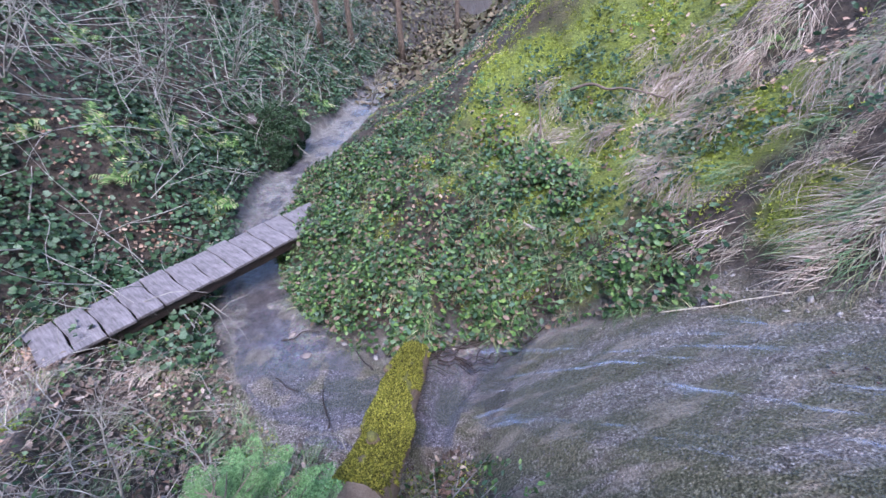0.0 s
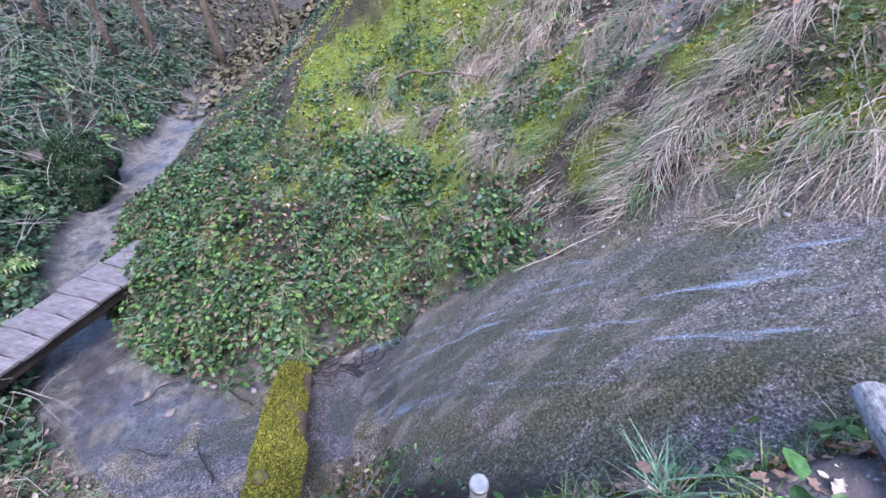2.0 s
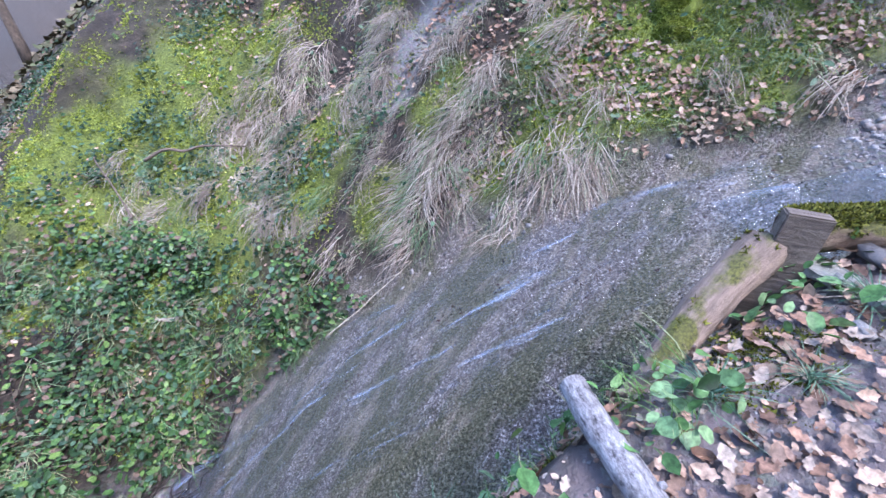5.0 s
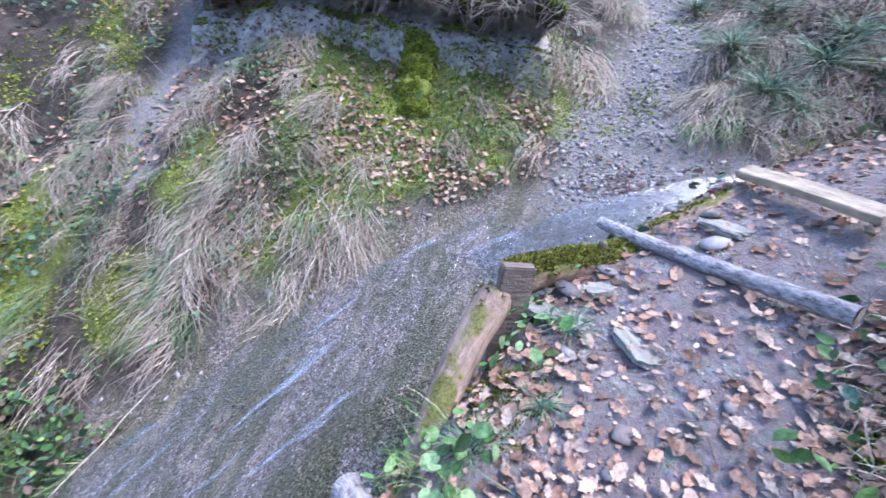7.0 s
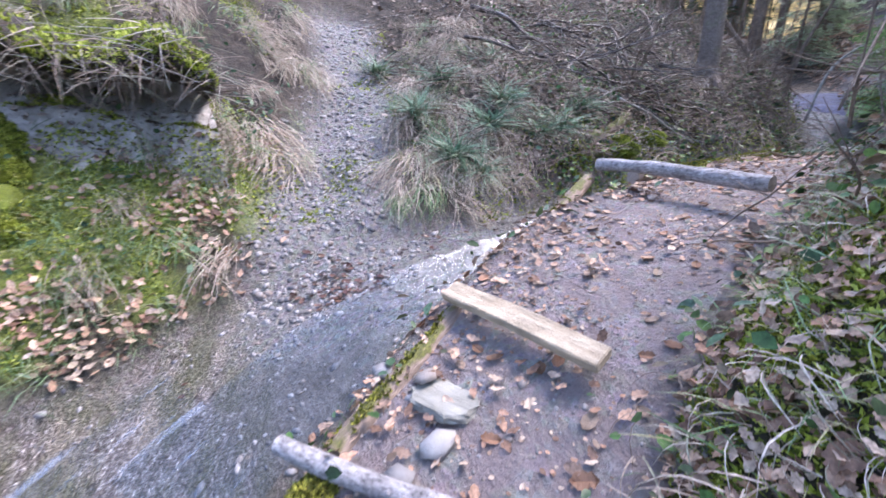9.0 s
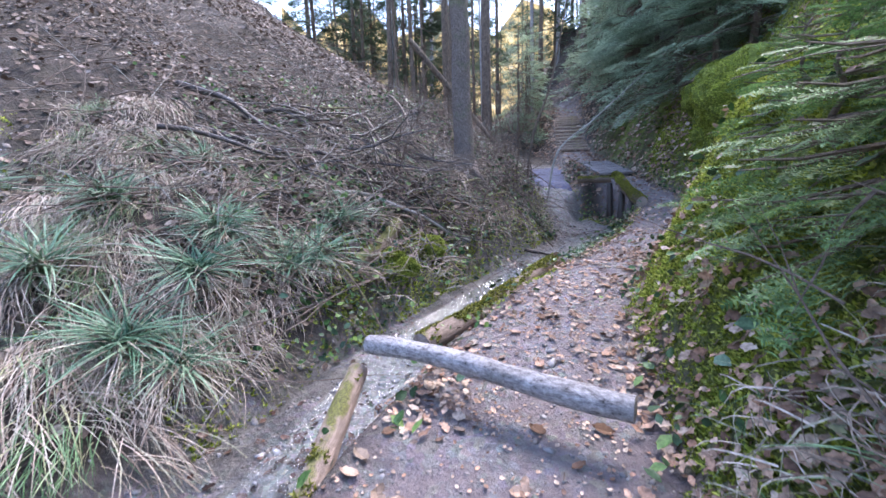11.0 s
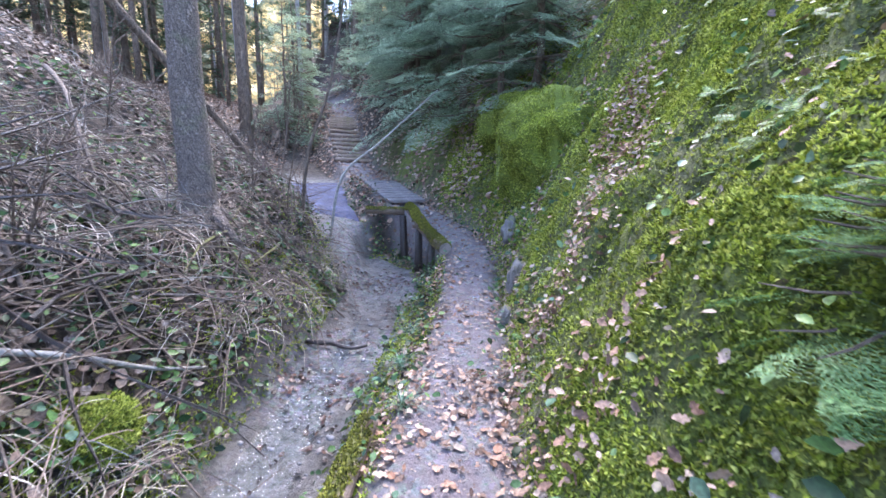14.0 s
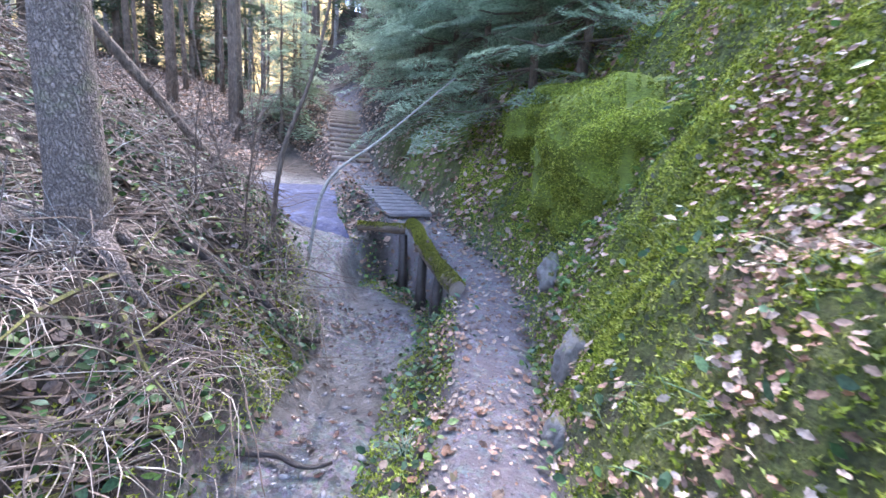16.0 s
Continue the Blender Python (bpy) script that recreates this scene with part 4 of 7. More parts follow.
def forest():
    r = random.Random(21)
    pts = []
    # standing trunks up the valley
    while len(pts) < 165:
        d, a = 6 + 40 * r.random() ** 0.8, radians(r.uniform(-38, 62))
        x, y = 7.0 + d * math.sin(a), -9.5 - d * math.cos(a)
        ds, dp = float(sample(x, y, 1)), float(sample(x, y, 2))
        if abs(ds) < 1.2 or abs(dp) < 1.1 or any((x - p[0]) ** 2 + (y - p[1]) ** 2 < 1.2 for p in pts):
            continue
        pts.append((x, y))
    for i, (x, y) in enumerate(pts):
        base = on_ground(x, y, -0.3)
        pale = r.random() < 0.3
        h, rr = r.uniform(16, 24), 0.06 + 0.16 * r.random() ** 1.5
        root = thing("pine_tree" if not pale else "pale_tree", base, "tall pale-grey forest tree trunk" if pale else "tall brown forest spruce with a high crown", "tree", "trees up the valley")
        lx, ly = r.uniform(-0.03, 0.03), r.uniform(-0.03, 0.03)
        n = 10
        v, f = tube([(lx * h * k / n, ly * h * k / n, h * k / n) for k in range(n + 1)], [rr * (1 - 0.7 * k / n) + 0.12 * rr * math.exp(-2 * k) for k in range(n + 1)], 10, 0.03, i)
        mesh_object("trunk", v, f, M_BARK_PALE if pale else M_BARK, root, True)
        pos, bas, sc = [], [], []
        near = math.hypot(x - 7.0, y + 9.5) < 20
        for k in range(24 if near else 40):
            z = h * (0.62 + 0.36 * r.random() if near else 0.30 + 0.68 * r.random())
            a = r.uniform(0, 6.28)
            dd = Vector((math.cos(a), math.sin(a), r.uniform(-0.6, 0.1))).normalized()
            yv = Vector((r.uniform(-0.4, 0.4), r.uniform(-0.4, 0.4), 1)).cross(dd).normalized()
            pos.append((lx * z + dd.x * 0.2, ly * z + dd.y * 0.2, z))
            bas.append(np.array([dd, yv, dd.cross(yv)]).T)
            sc.append(r.uniform(1.0, 2.6) * (1.1 - z / h))
        scatter_mesh("crown", FAR_V, FAR_F, np.array(pos), np.array(bas), np.array(sc), M_NEEDLE, root)


forest()
conifer("spruce_tree", 5.3, -14.6, 7.5, 1.9, 0.10, "dark green young spruce above the far path", 0.3, 17, 5, seed=1, mat=M_NEEDLE_SOFT, group="young spruces", sprays=3)
conifer("spruce_tree", 6.4, -15.6, 8.0, 1.9, 0.11, "dark green young spruce above the far path", 0.3, 17, 5, seed=2, mat=M_NEEDLE_SOFT, group="young spruces", sprays=3)
conifer("spruce_tree", 4.2, -13.0, 5.5, 1.6, 0.08, "dark green young spruce above the far path", 0.3, 14, 5, seed=3, mat=M_NEEDLE_SOFT, group="young spruces", sprays=3)
conifer("spruce_tree", 7.4, -16.9, 8.5, 1.9, 0.11, "dark green young spruce above the far path", 0.4, 17, 5, seed=5, mat=M_NEEDLE_SOFT, group="young spruces", sprays=3)


for i, (x, y, h) in enumerate([(5.0, -12.2, 5.0), (5.9, -13.2, 6.0), (6.7, -14.2, 6.5), (7.6, -15.6, 7.0), (4.3, -11.6, 4.0)]):
    conifer("spruce_tree", x, y, h, 1.5, 0.07, "bushy green young spruce beside the far path", 0.1, 14, 5, M_NEEDLE_SOFT, 210 + i, group="young spruces", sprays=3)

young = conifer("spruce_tree", 9.3, -18.6, 5.5, 1.4, 0.07, "young green spruce beside the far stairs", 0.1, 14, 5, M_NEEDLE_SOFT, 231, group="young spruces", sprays=3, far=True)
for i, (x, y) in enumerate([(8.4, -17.2), (10.0, -20.4), (11.0, -22.8), (14.4, -20.6), (13.2, -18.0), (12.6, -26.0), (16.5, -24.5), (8.0, -20.5), (9.4, -24.0), (15.5, -29.0)]):
    copy_thing(young, Matrix.Translation(on_ground(x, y, -0.15)) @ Matrix.Rotation(1.3 * i, 4, "Z"))


def thicket():
    """Dark spruces that close the wood at the end of the valley and on its rims."""
    r = random.Random(33)
    first = None
    for i in range(66):
        a = radians(-60 + 130 * (i % 33) / 32 + r.uniform(-2, 2))
        d = (24 if i < 33 else 38) + r.uniform(-3, 3)
        x, y = 7.0 + d * math.sin(a), -9.5 - d * math.cos(a)
        gap = 0.06 < (math.degrees(a) + 60) / 130 - 0.42 < 0.20
        if gap and i % 2 == 0:
            continue
        if abs(float(sample(x, y, 1))) < 1.5 or abs(float(sample(x, y, 2))) < 1.5:
            continue
        if first is None:
            first = conifer("spruce_tree", x, y, 15, 2.6, 0.16, "tall dark green spruce at the valley's end", 1.0, 13, 5, seed=9, group="spruces at the valley's end", sprays=3, far=True)
            continue
        m = Matrix.Translation(on_ground(x, y, -0.3)) @ Matrix.Rotation(r.uniform(0, 6.28), 4, "Z")
        copy_thing(first, m)


thicket()


def backdrop():
    """Backdrop for the woodland edge far up the valley, its sunlight painted and glowing."""
    m, n, l, b = material("glowing_painted_sunlight", 1.0)
    pos = place_node(n)
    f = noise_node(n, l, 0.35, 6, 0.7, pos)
    # Golden sun patches are painted in, and the surface emits them.
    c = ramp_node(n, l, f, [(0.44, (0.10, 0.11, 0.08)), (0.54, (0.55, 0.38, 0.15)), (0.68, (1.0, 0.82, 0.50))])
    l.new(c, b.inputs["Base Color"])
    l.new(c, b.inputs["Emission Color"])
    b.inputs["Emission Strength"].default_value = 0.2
    v, fc = [], []
    k = 30
    for i in range(k + 1):
        a = radians(-45 + 110 * i / k)
        for z in (-5, 14, 26 + 3 * math.sin(i * 1.9)):
            v.append((7 + 62 * math.sin(a), -9 - 62 * math.cos(a), z))
    for i in range(k):
        for j in range(2):
            q = i * 3 + j
            fc.append((q, q + 3, q + 4, q + 1))
    tagged(mesh_object("backdrop", v, fc, m), "glowing backdrop painted as a golden sunlit woodland edge far behind the trees", "backdrop", kind="structure")


backdrop()


# ---- ground cover ----
def fields(x, y):
    return {k: sample(x, y, i) for k, i in (("z", 0), ("ds", 1), ("dp", 2), ("ws", 3), ("wp", 4), ("onpath", 5), ("inbrook", 6), ("gully", 7), ("mside", 8))}


def downhill(x, y):
    n = normal_at(x, y, 0.2)
    return np.arctan2(n[:, 1], n[:, 0])


M_FERN = leafy("fern_frond", [(0.05, 0.11, 0.03), (0.085, 0.18, 0.045), (0.14, 0.26, 0.07), (0.22, 0.32, 0.10)], 0.5, thin=0.2)
M_HERB = leafy("fresh_herb", [(0.07, 0.15, 0.05), (0.12, 0.25, 0.08), (0.18, 0.33, 0.13), (0.26, 0.40, 0.20)], 0.4, thin=0.2)
M_FRESH_GRASS = leafy("fresh_grass", [(0.08, 0.17, 0.04), (0.15, 0.28, 0.07), (0.25, 0.38, 0.13), (0.40, 0.40, 0.22)], 0.45, thin=0.2)
M_WET_LEAF = leafy("sodden_leaf", [(0.03, 0.018, 0.015), (0.08, 0.035, 0.03), (0.13, 0.07, 0.05), (0.05, 0.045, 0.045)], 0.3, thin=0.0)
M_LITTER_OLD = leafy("weathered_litter", [(0.09, 0.065, 0.055), (0.17, 0.12, 0.10), (0.27, 0.20, 0.17), (0.40, 0.33, 0.29), (0.13, 0.09, 0.07)], 0.65, thin=0.05)
M_LITTER_DIM = leafy("old_litter", [(0.06, 0.05, 0.03), (0.12, 0.09, 0.06), (0.09, 0.11, 0.05), (0.20, 0.16, 0.11)], 0.7, thin=0.0)
LEAF_V = [(0, 0, 0), (0.34, 0.30, 0.05), (0.72, 0.24, 0.03), (1.0, 0, -0.06), (0.72, -0.24, 0.03), (0.34, -0.30, 0.05), (0.5, 0, -0.03)]
LEAF_F = [(0, 6, 1), (1, 6, 2), (2, 6, 3), (3, 6, 4), (4, 6, 5), (5, 6, 0)]
IVY_V = [(0, 0, 0), (0.10, 0.42, 0.05), (0.42, 0.30, 0.02), (0.62, 0.44, 0.06), (1.0, 0, -0.05), (0.62, -0.44, 0.06), (0.42, -0.30, 0.02), (0.10, -0.42, 0.05), (0.4, 0, -0.04)]
IVY_F = [(8, i + 1, i) for i in range(7)] + [(8, 0, 7)]
_o = [(0, 0.03), (0.14, 0.10), (0.24, 0.27), (0.37, 0.20), (0.52, 0.33), (0.66, 0.22), (0.82, 0.20), (1.0, 0.02)]
OAK_V = [(a, b, 0.02 + 0.26 * abs(b) * (1 + 0.8 * math.sin(9 * a)) + 0.25 * (a - 0.5) ** 2) for a, b in _o] + [(a, -b * 0.92, 0.03 + 0.34 * abs(b) * (1 + 0.8 * math.cos(8 * a)) + 0.15 * (a - 0.5) ** 2) for a, b in _o[::-1]] + [(0.5, 0, 0.02)]
OAK_F = [(16, (i + 1) % 16, i) for i in range(16)]
CURL_V = [(0, 0, 0.10), (0.25, 0.34, 0.16), (0.62, 0.30, 0.05), (1.0, 0.05, 0.22), (0.66, -0.28, 0.14), (0.28, -0.32, 0.02), (0.5, 0, 0.0)]


def blade_template(bend, w=0.022, n=4):
    v, f = [], []
    for i in range(n):
        t = i / n
        v += [(bend * t * t, -w * (1 - 0.7 * t), t - 0.45 * bend * t * t), (bend * t * t, w * (1 - 0.7 * t), t - 0.45 * bend * t * t)]
    v.append((bend, 0, 1 - 0.45 * bend))
    for i in range(n - 1):
        a = 2 * i
        f += [(a, a + 1, a + 3), (a, a + 3, a + 2)]
    f.append((2 * n - 2, 2 * n - 1, 2 * n))
    return v, f


def hang_template(w=0.012, n=5, arch=0.16):
    """A strand that rises a little and then lies down the slope (local x)."""
    v, f = [], []
    for i in range(n):
        t = i / n
        z = arch * math.sin(math.pi * min(1, t * 1.1)) + 0.02
        v += [(t, -w * (1 - 0.6 * t), z), (t, w * (1 - 0.6 * t), z)]
    v.append((1, 0, 0.0))
    for i in range(n - 1):
        a = 2 * i
        f += [(a, a + 1, a + 3), (a, a + 3, a + 2)]
    f.append((2 * n - 2, 2 * n - 1, 2 * n))
    return v, f


def hanging(name, n, box, density, per, length, mat, label, spread=0.06, wild=0.35, category="grass", w=0.012, arch=0.16):
    """Tussocks whose strands hang down the slope like thatch."""
    cx, cy = spots(n, *box, density)
    m = len(cx) * per
    x, y = np.repeat(cx, per) + rng.normal(0, spread, m), np.repeat(cy, per) + rng.normal(0, spread, m)
    size = np.repeat(rng.uniform(0.6, 1.3, len(cx)), per) * rng.uniform(length[0], length[1], m)
    yaw = downhill(x, y) + np.repeat(rng.normal(0, 0.2 + 0.3 * wild, len(cx)), per) + rng.normal(0, wild, m)
    nrm = normal_at(x, y, 0.3)
    tv, tf = hang_template(w, 5, arch)
    pos = np.stack([x, y, sample(x, y)], 1) + nrm * np.repeat(rng.uniform(0, 0.05, len(cx)), per)[:, None]
    ob = scatter_mesh(name, tv, tf, pos, bases(nrm, yaw, 0.14), size, mat)
    return tagged(ob, label, category, kind="stuff")


def leaves(name, n, box, density, size, mat, label, lift=(0.0, 0.1), tilt=0.45, shape=(LEAF_V, LEAF_F), category="foliage"):
    x, y = spots(n, *box, density)
    nrm = normal_at(x, y)
    up = rng.uniform(lift[0], lift[1], len(x)) ** 1.0
    pos = np.stack([x, y, sample(x, y)], 1) + nrm * up[:, None]
    ob = scatter_mesh(name, shape[0], shape[1], pos, bases(nrm * 0.8 + [0, 0, 0.3], None, tilt), rng.uniform(*size, len(x)), mat)
    return tagged(ob, label, category, kind="stuff")


def tufts(name, n, box, density, per, length, mat, label, bend=0.9, spread=0.06, fall=0.8, category="grass", w=0.022):
    """Tussocks of blades that bend down the slope."""
    cx, cy = spots(n, *box, density)
    x = np.repeat(cx, per) + rng.normal(0, spread, len(cx) * per)
    y = np.repeat(cy, per) + rng.normal(0, spread, len(cx) * per)
    size = np.repeat(rng.uniform(0.7, 1.25, len(cx)), per) * rng.uniform(length[0], length[1], len(x))
    nrm = normal_at(x, y, 0.15)
    yaw = downhill(x, y) + rng.normal(0, 1.7 - fall, len(x))
    tv, tf = blade_template(bend, w)
    pos = np.stack([x, y, sample(x, y) - 0.01], 1)
    ob = scatter_mesh(name, tv, tf, pos, bases(nrm * 0.6 + [0, 0, 0.5], yaw, 0.22), size, mat)
    return tagged(ob, label, category, kind="stuff")


def d_spur(x, y):
    f = fields(x, y)
    e = f["ds"] - f["ws"]
    edge = 2.35 - 0.35 * (y - 3.8) + 0.5 * fbm(x * 1.5, y * 1.5, 81)
    return (e > -0.05) * smooth(3.6, 1.6, e + 0.8 * fbm(x, y, 82)) * smooth(edge + 0.6, edge - 0.3, x) * (y > 2.6) * (0.10 + 0.90 * smooth(-0.15, 0.35, fbm(x * 2.3, y * 2.3, 83)))


leaves("bramble_leaves", 160000, (-3.2, 2.8, 2.6, 9.5), d_spur, (0.035, 0.105), M_BRAMBLE, "green bramble and ivy leaves covering the steep spur", (0.01, 0.26), 0.6)
hanging("spur_grass", 900, (-3.2, 2.6, 2.6, 9.5), lambda x, y: np.sqrt(d_spur(x, y)), 26, (0.15, 0.4), M_GREEN_GRASS, "pale green grass growing through the brambles", 0.07, 0.5, w=0.012, arch=0.35)


def d_far_ivy(x, y):
    f = fields(x, y)
    a = -f["ds"] - f["ws"]
    return (a > 0.15) * smooth(3.0, 5.0, y + 0.35 * (x + 5)) * (0.25 + 0.75 * smooth(-0.25, 0.2, fbm(x * 0.8, y * 0.8, 84))) * smooth(34, 18, y)


leaves("ivy_leaves", 230000, (-16, -1.5, 3.5, 32), d_far_ivy, (0.05, 0.125), M_IVY, "dark green ivy leaves carpeting the far valley side", (0.01, 0.25), 0.5, (IVY_V, IVY_F))


def d_bank_grass(x, y):
    f = fields(x, y)
    e = f["ds"] - f["ws"] + 0.35 * fbm(x * 1.1, y * 1.1, 85)
    spur = smooth(1.7, 2.6, x + 0.35 * (y - 3.8)) * 0.9 + 0.1
    return (f["ds"] > 0) * smooth(0.15, 0.35, e) * smooth(4.5, 2.0, e) * spur * (1 - f["gully"]) * smooth(-4.5, -1.5, y) * smooth(16, 12, y) * (0.10 + 0.90 * smooth(-0.2, 0.2, fbm(x * 1.4, y * 1.4, 86))) * (1 - 0.6 * moss_spot(x, y)) * (1 - 0.65 * smooth(4.9, 5.2, x) * smooth(6.6, 6.2, x) * smooth(-0.2, 0.4, y) * smooth(3.6, 3.0, y))


hanging("dry_grass", 4800, (1.0, 9.0, -4.0, 15), d_bank_grass, 64, (0.18, 0.46), M_DRY, "long dry straw-coloured grass hanging down the bank", 0.08, 0.24, w=0.007, arch=0.17)
hanging("fresh_hanging_grass", 2300, (1.5, 9, -4.0, 15), d_bank_grass, 30, (0.16, 0.34), M_GREEN_GRASS, "grey-green grass hanging down the bank", 0.07, 0.28, w=0.010, arch=0.24)


def d_green_grass(x, y):
    f = fields(x, y)
    e = f["ds"] - f["ws"] + 0.3 * fbm(x * 1.1, y * 1.1, 87)
    bank = (f["ds"] > 0) * smooth(0.2, 0.5, e) * smooth(3.6, 2.0, e) * (1 - f["gully"]) * (x > 1.0) * smooth(9.5, 8, y)
    start = 0.7 * (f["dp"] > f["wp"]) * smooth(2.2, 1.0, f["dp"]) * smooth(-3.2, -2.0, y) * (x > 0.8)
    verge = start + smooth(0.02, 0.1, np.abs(f["dp"]) - f["wp"]) * smooth(0.6, 0.25, np.abs(f["dp"]) - f["wp"]) * (f["ds"] < -f["ws"] - 0.05) * (x > -1)
    return (0.5 * bank + 0.55 * verge) * smooth(-0.3, 0.3, fbm(x * 1.3, y * 1.3, 88)) * (1 - f["inbrook"])


tufts("green_grass", 2600, (0.0, 8.0, -11, 9), d_green_grass, 16, (0.09, 0.24), M_GREEN_GRASS, "sparse green grass on the banks and path verge", 0.8, 0.05, 0.6, w=0.014)

def moss_patch(x, y):
    f = fields(x, y)
    p = fbm(x * 1.1, y * 1.1, 41)
    far = (f["ds"] - f["ws"] > 0.3) * smooth(-0.2, 0.2, p) * smooth(-3, -0.5, y) * smooth(16, 13, y)
    far = np.maximum(far, moss_spot(x, y) * (f["ds"] - f["ws"] > 0.25))
    return np.clip(f["mside"] * (0.3 + 0.7 * smooth(-0.35, 0.15, p)) * moss_patch_furrow_shade(x, y) + far * (0.12 + 0.88 * smooth(-0.2, 0.15, fbm(x * 3, y * 3, 47))), 0, 1)


def sprigs(name, n, box, density, size, mat, label, lift=0.0):
    x, y = spots(n, *box, density)
    nrm = normal_at(x, y, 0.05)
    pos = np.stack([x, y, sample(x, y) - 0.004 + lift], 1)
    ob = scatter_mesh(name, SPRIG_V, SPRIG_F, pos, bases(nrm * 0.7 + [0, 0, 0.4], None, 0.45), rng.uniform(*size, len(x)), mat)
    return tagged(ob, label, "moss", kind="stuff")


sprigs("bank_moss", 760000, (0.5, 6.0, -13, -1.8), lambda x, y: moss_patch(x, y) * smooth(3.2, 2.2, sample(x, y, 2)), (0.014, 0.040), M_MOSS, "bright yellow-green moss cushions on the steep bank")
sprigs("far_bank_moss", 330000, (-2.0, 9, -3, 15), lambda x, y: moss_patch(x, y) * (1 - 0.8 * np.clip(2.5 * d_spur(x, y), 0, 1)), (0.016, 0.05), M_MOSS, "yellow-green moss patches among the grass")


def d_litter_hill(x, y):
    f = fields(x, y)
    e = f["ds"] - f["ws"]
    return (e > 0.25) * smooth(-1.0, -3.0, y) * (0.3 + 0.7 * smooth(-0.4, 0.2, fbm(x * 0.7, y * 0.7, 89))) * (1 - f["gully"])


LITTER = (CURL_V, LEAF_F)
leaves("hillside_litter", 80000, (5.5, 20, -24, -1.5), d_litter_hill, (0.045, 0.10), M_LITTER_OLD, "brown fallen leaves covering the hillside", (0.0, 0.05), 0.35, LITTER, "leaf litter")


leaves("far_path_litter", 80000, (2, 24, -38, -10), lambda x, y: (np.abs(sample(x, y, 1)) > sample(x, y, 3)) * smooth(-10, -11.5, y) * (0.35 + 0.5 * (np.abs(sample(x, y, 2)) > 0.25)), (0.06, 0.13), M_LITTER, "brown fallen leaves around the far path and stairs", (0.0, 0.04), 0.35, LITTER, "leaf litter")
leaves("distant_litter", 36000, (-25, 14, 17, 60), lambda x, y: 0.8 + 0 * x, (0.15, 0.4), M_LITTER_DIM, "brown leaf litter in the lower valley", (0.0, 0.1), 0.4, LITTER, "leaf litter")


def d_litter_low(x, y):
    f = fields(x, y)
    e = f["ds"] - f["ws"]
    a = -f["ds"] - f["ws"]
    bank = (e > 0.3) * smooth(-2, 0, y) * 0.6
    slope = (a > 0.3) * smooth(0.1, 0.5, y + 0.2) * smooth(9, 6, y) * 0.9
    return np.clip((bank + slope) * smooth(-0.2, 0.3, fbm(x * 1.2, y * 1.2, 90)), 0, 1)


leaves("lower_litter", 85000, (-8, 9, -2, 16), lambda x, y: d_litter_low(x, y) * (1 - 0.85 * np.clip(d_spur(x, y) * 2, 0, 1)) * (1 - 0.45 * moss_spot(x, y)) * (1 - smooth(-0.6, 0.2, x) * smooth(2.2, 1.4, y)), (0.045, 0.09), M_LITTER, "brown fallen leaves among grass and moss", (0.0, 0.04), 0.4, (OAK_V, OAK_F), "leaf litter")


def d_litter_path(x, y):
    f = fields(x, y)
    side = np.abs(f["dp"]) / f["wp"]
    strip = (0.26 + 0.16 * smooth(-5.0, -4.0, y) + 0.55 * smooth(0.45, 0.95, side)) * smooth(2.0, 1.3, side) + 0.5 * smooth(0.55, 0.15, np.hypot((x - 1.75) * 0.6, y + 0.18))
    gutter = f["mside"] * smooth(0.25, 0.5, fbm(x * 1.6, y * 0.7, 91)) * smooth(2.4, 1.8, f["dp"])
    start = 0.15 * (f["dp"] > f["wp"]) * smooth(3.0, 1.5, f["dp"]) * smooth(-3.5, -2.2, y)
    return np.clip(start * (x > 0.8) + (strip * smooth(-0.5, 0.25, fbm(x * 1.8, y * 1.8, 92)) + gutter) * (f["ds"] < -f["ws"] + 0.05) * (x > -0.5), 0, 1)


leaves("path_litter", 100000, (-0.5, 8.5, -15, 0.9), d_litter_path, (0.03, 0.075), M_LITTER, "orange-brown fallen beech and oak leaves along the path", (0.0, 0.03), 0.35, (OAK_V, OAK_F), "leaf litter")


leaves("path_fragments", 42000, (0.5, 6.5, -10, 0.6), lambda x, y: sample(x, y, 5) * (0.25 + 0.75 * smooth(-0.2, 0.3, fbm(x * 2.4, y * 2.4, 107))), (0.01, 0.028), M_LITTER, "scraps of broken brown leaves trodden into the path", (0.0, 0.01), 0.2, LITTER, "leaf litter")


def d_herbs(x, y):
    f = fields(x, y)
    e = f["ds"] - f["ws"]
    near = (e > 0.0) * smooth(0.9, 0.3, e) * smooth(-2.6, -3.4, y)
    hill = (e > 0.5) * smooth(5.0, 1.5, e) * smooth(-3.0, -4.0, y) * 0.7
    verge = (-f["ds"] - f["ws"] > 0.02) * (f["dp"] < -f["wp"] - 0.03) * smooth(-3.3, -4.2, y) * 0.6
    moss = f["mside"] * smooth(2.6, 2.0, f["dp"]) * 0.06
    start = 0.12 * (f["dp"] > f["wp"]) * smooth(2.5, 1.2, f["dp"]) * smooth(-3.0, -1.6, y) * (x > 0.8) + 0.10 * smooth(0.3, 0.0, np.abs(np.abs(f["dp"]) - f["wp"])) * (x > 0.8) * (f["ds"] < -f["ws"])
    return np.clip((near + hill + verge) * (0.25 + 0.75 * smooth(-0.2, 0.3, fbm(x * 1.9, y * 1.9, 94))) + moss + start, 0, 1)


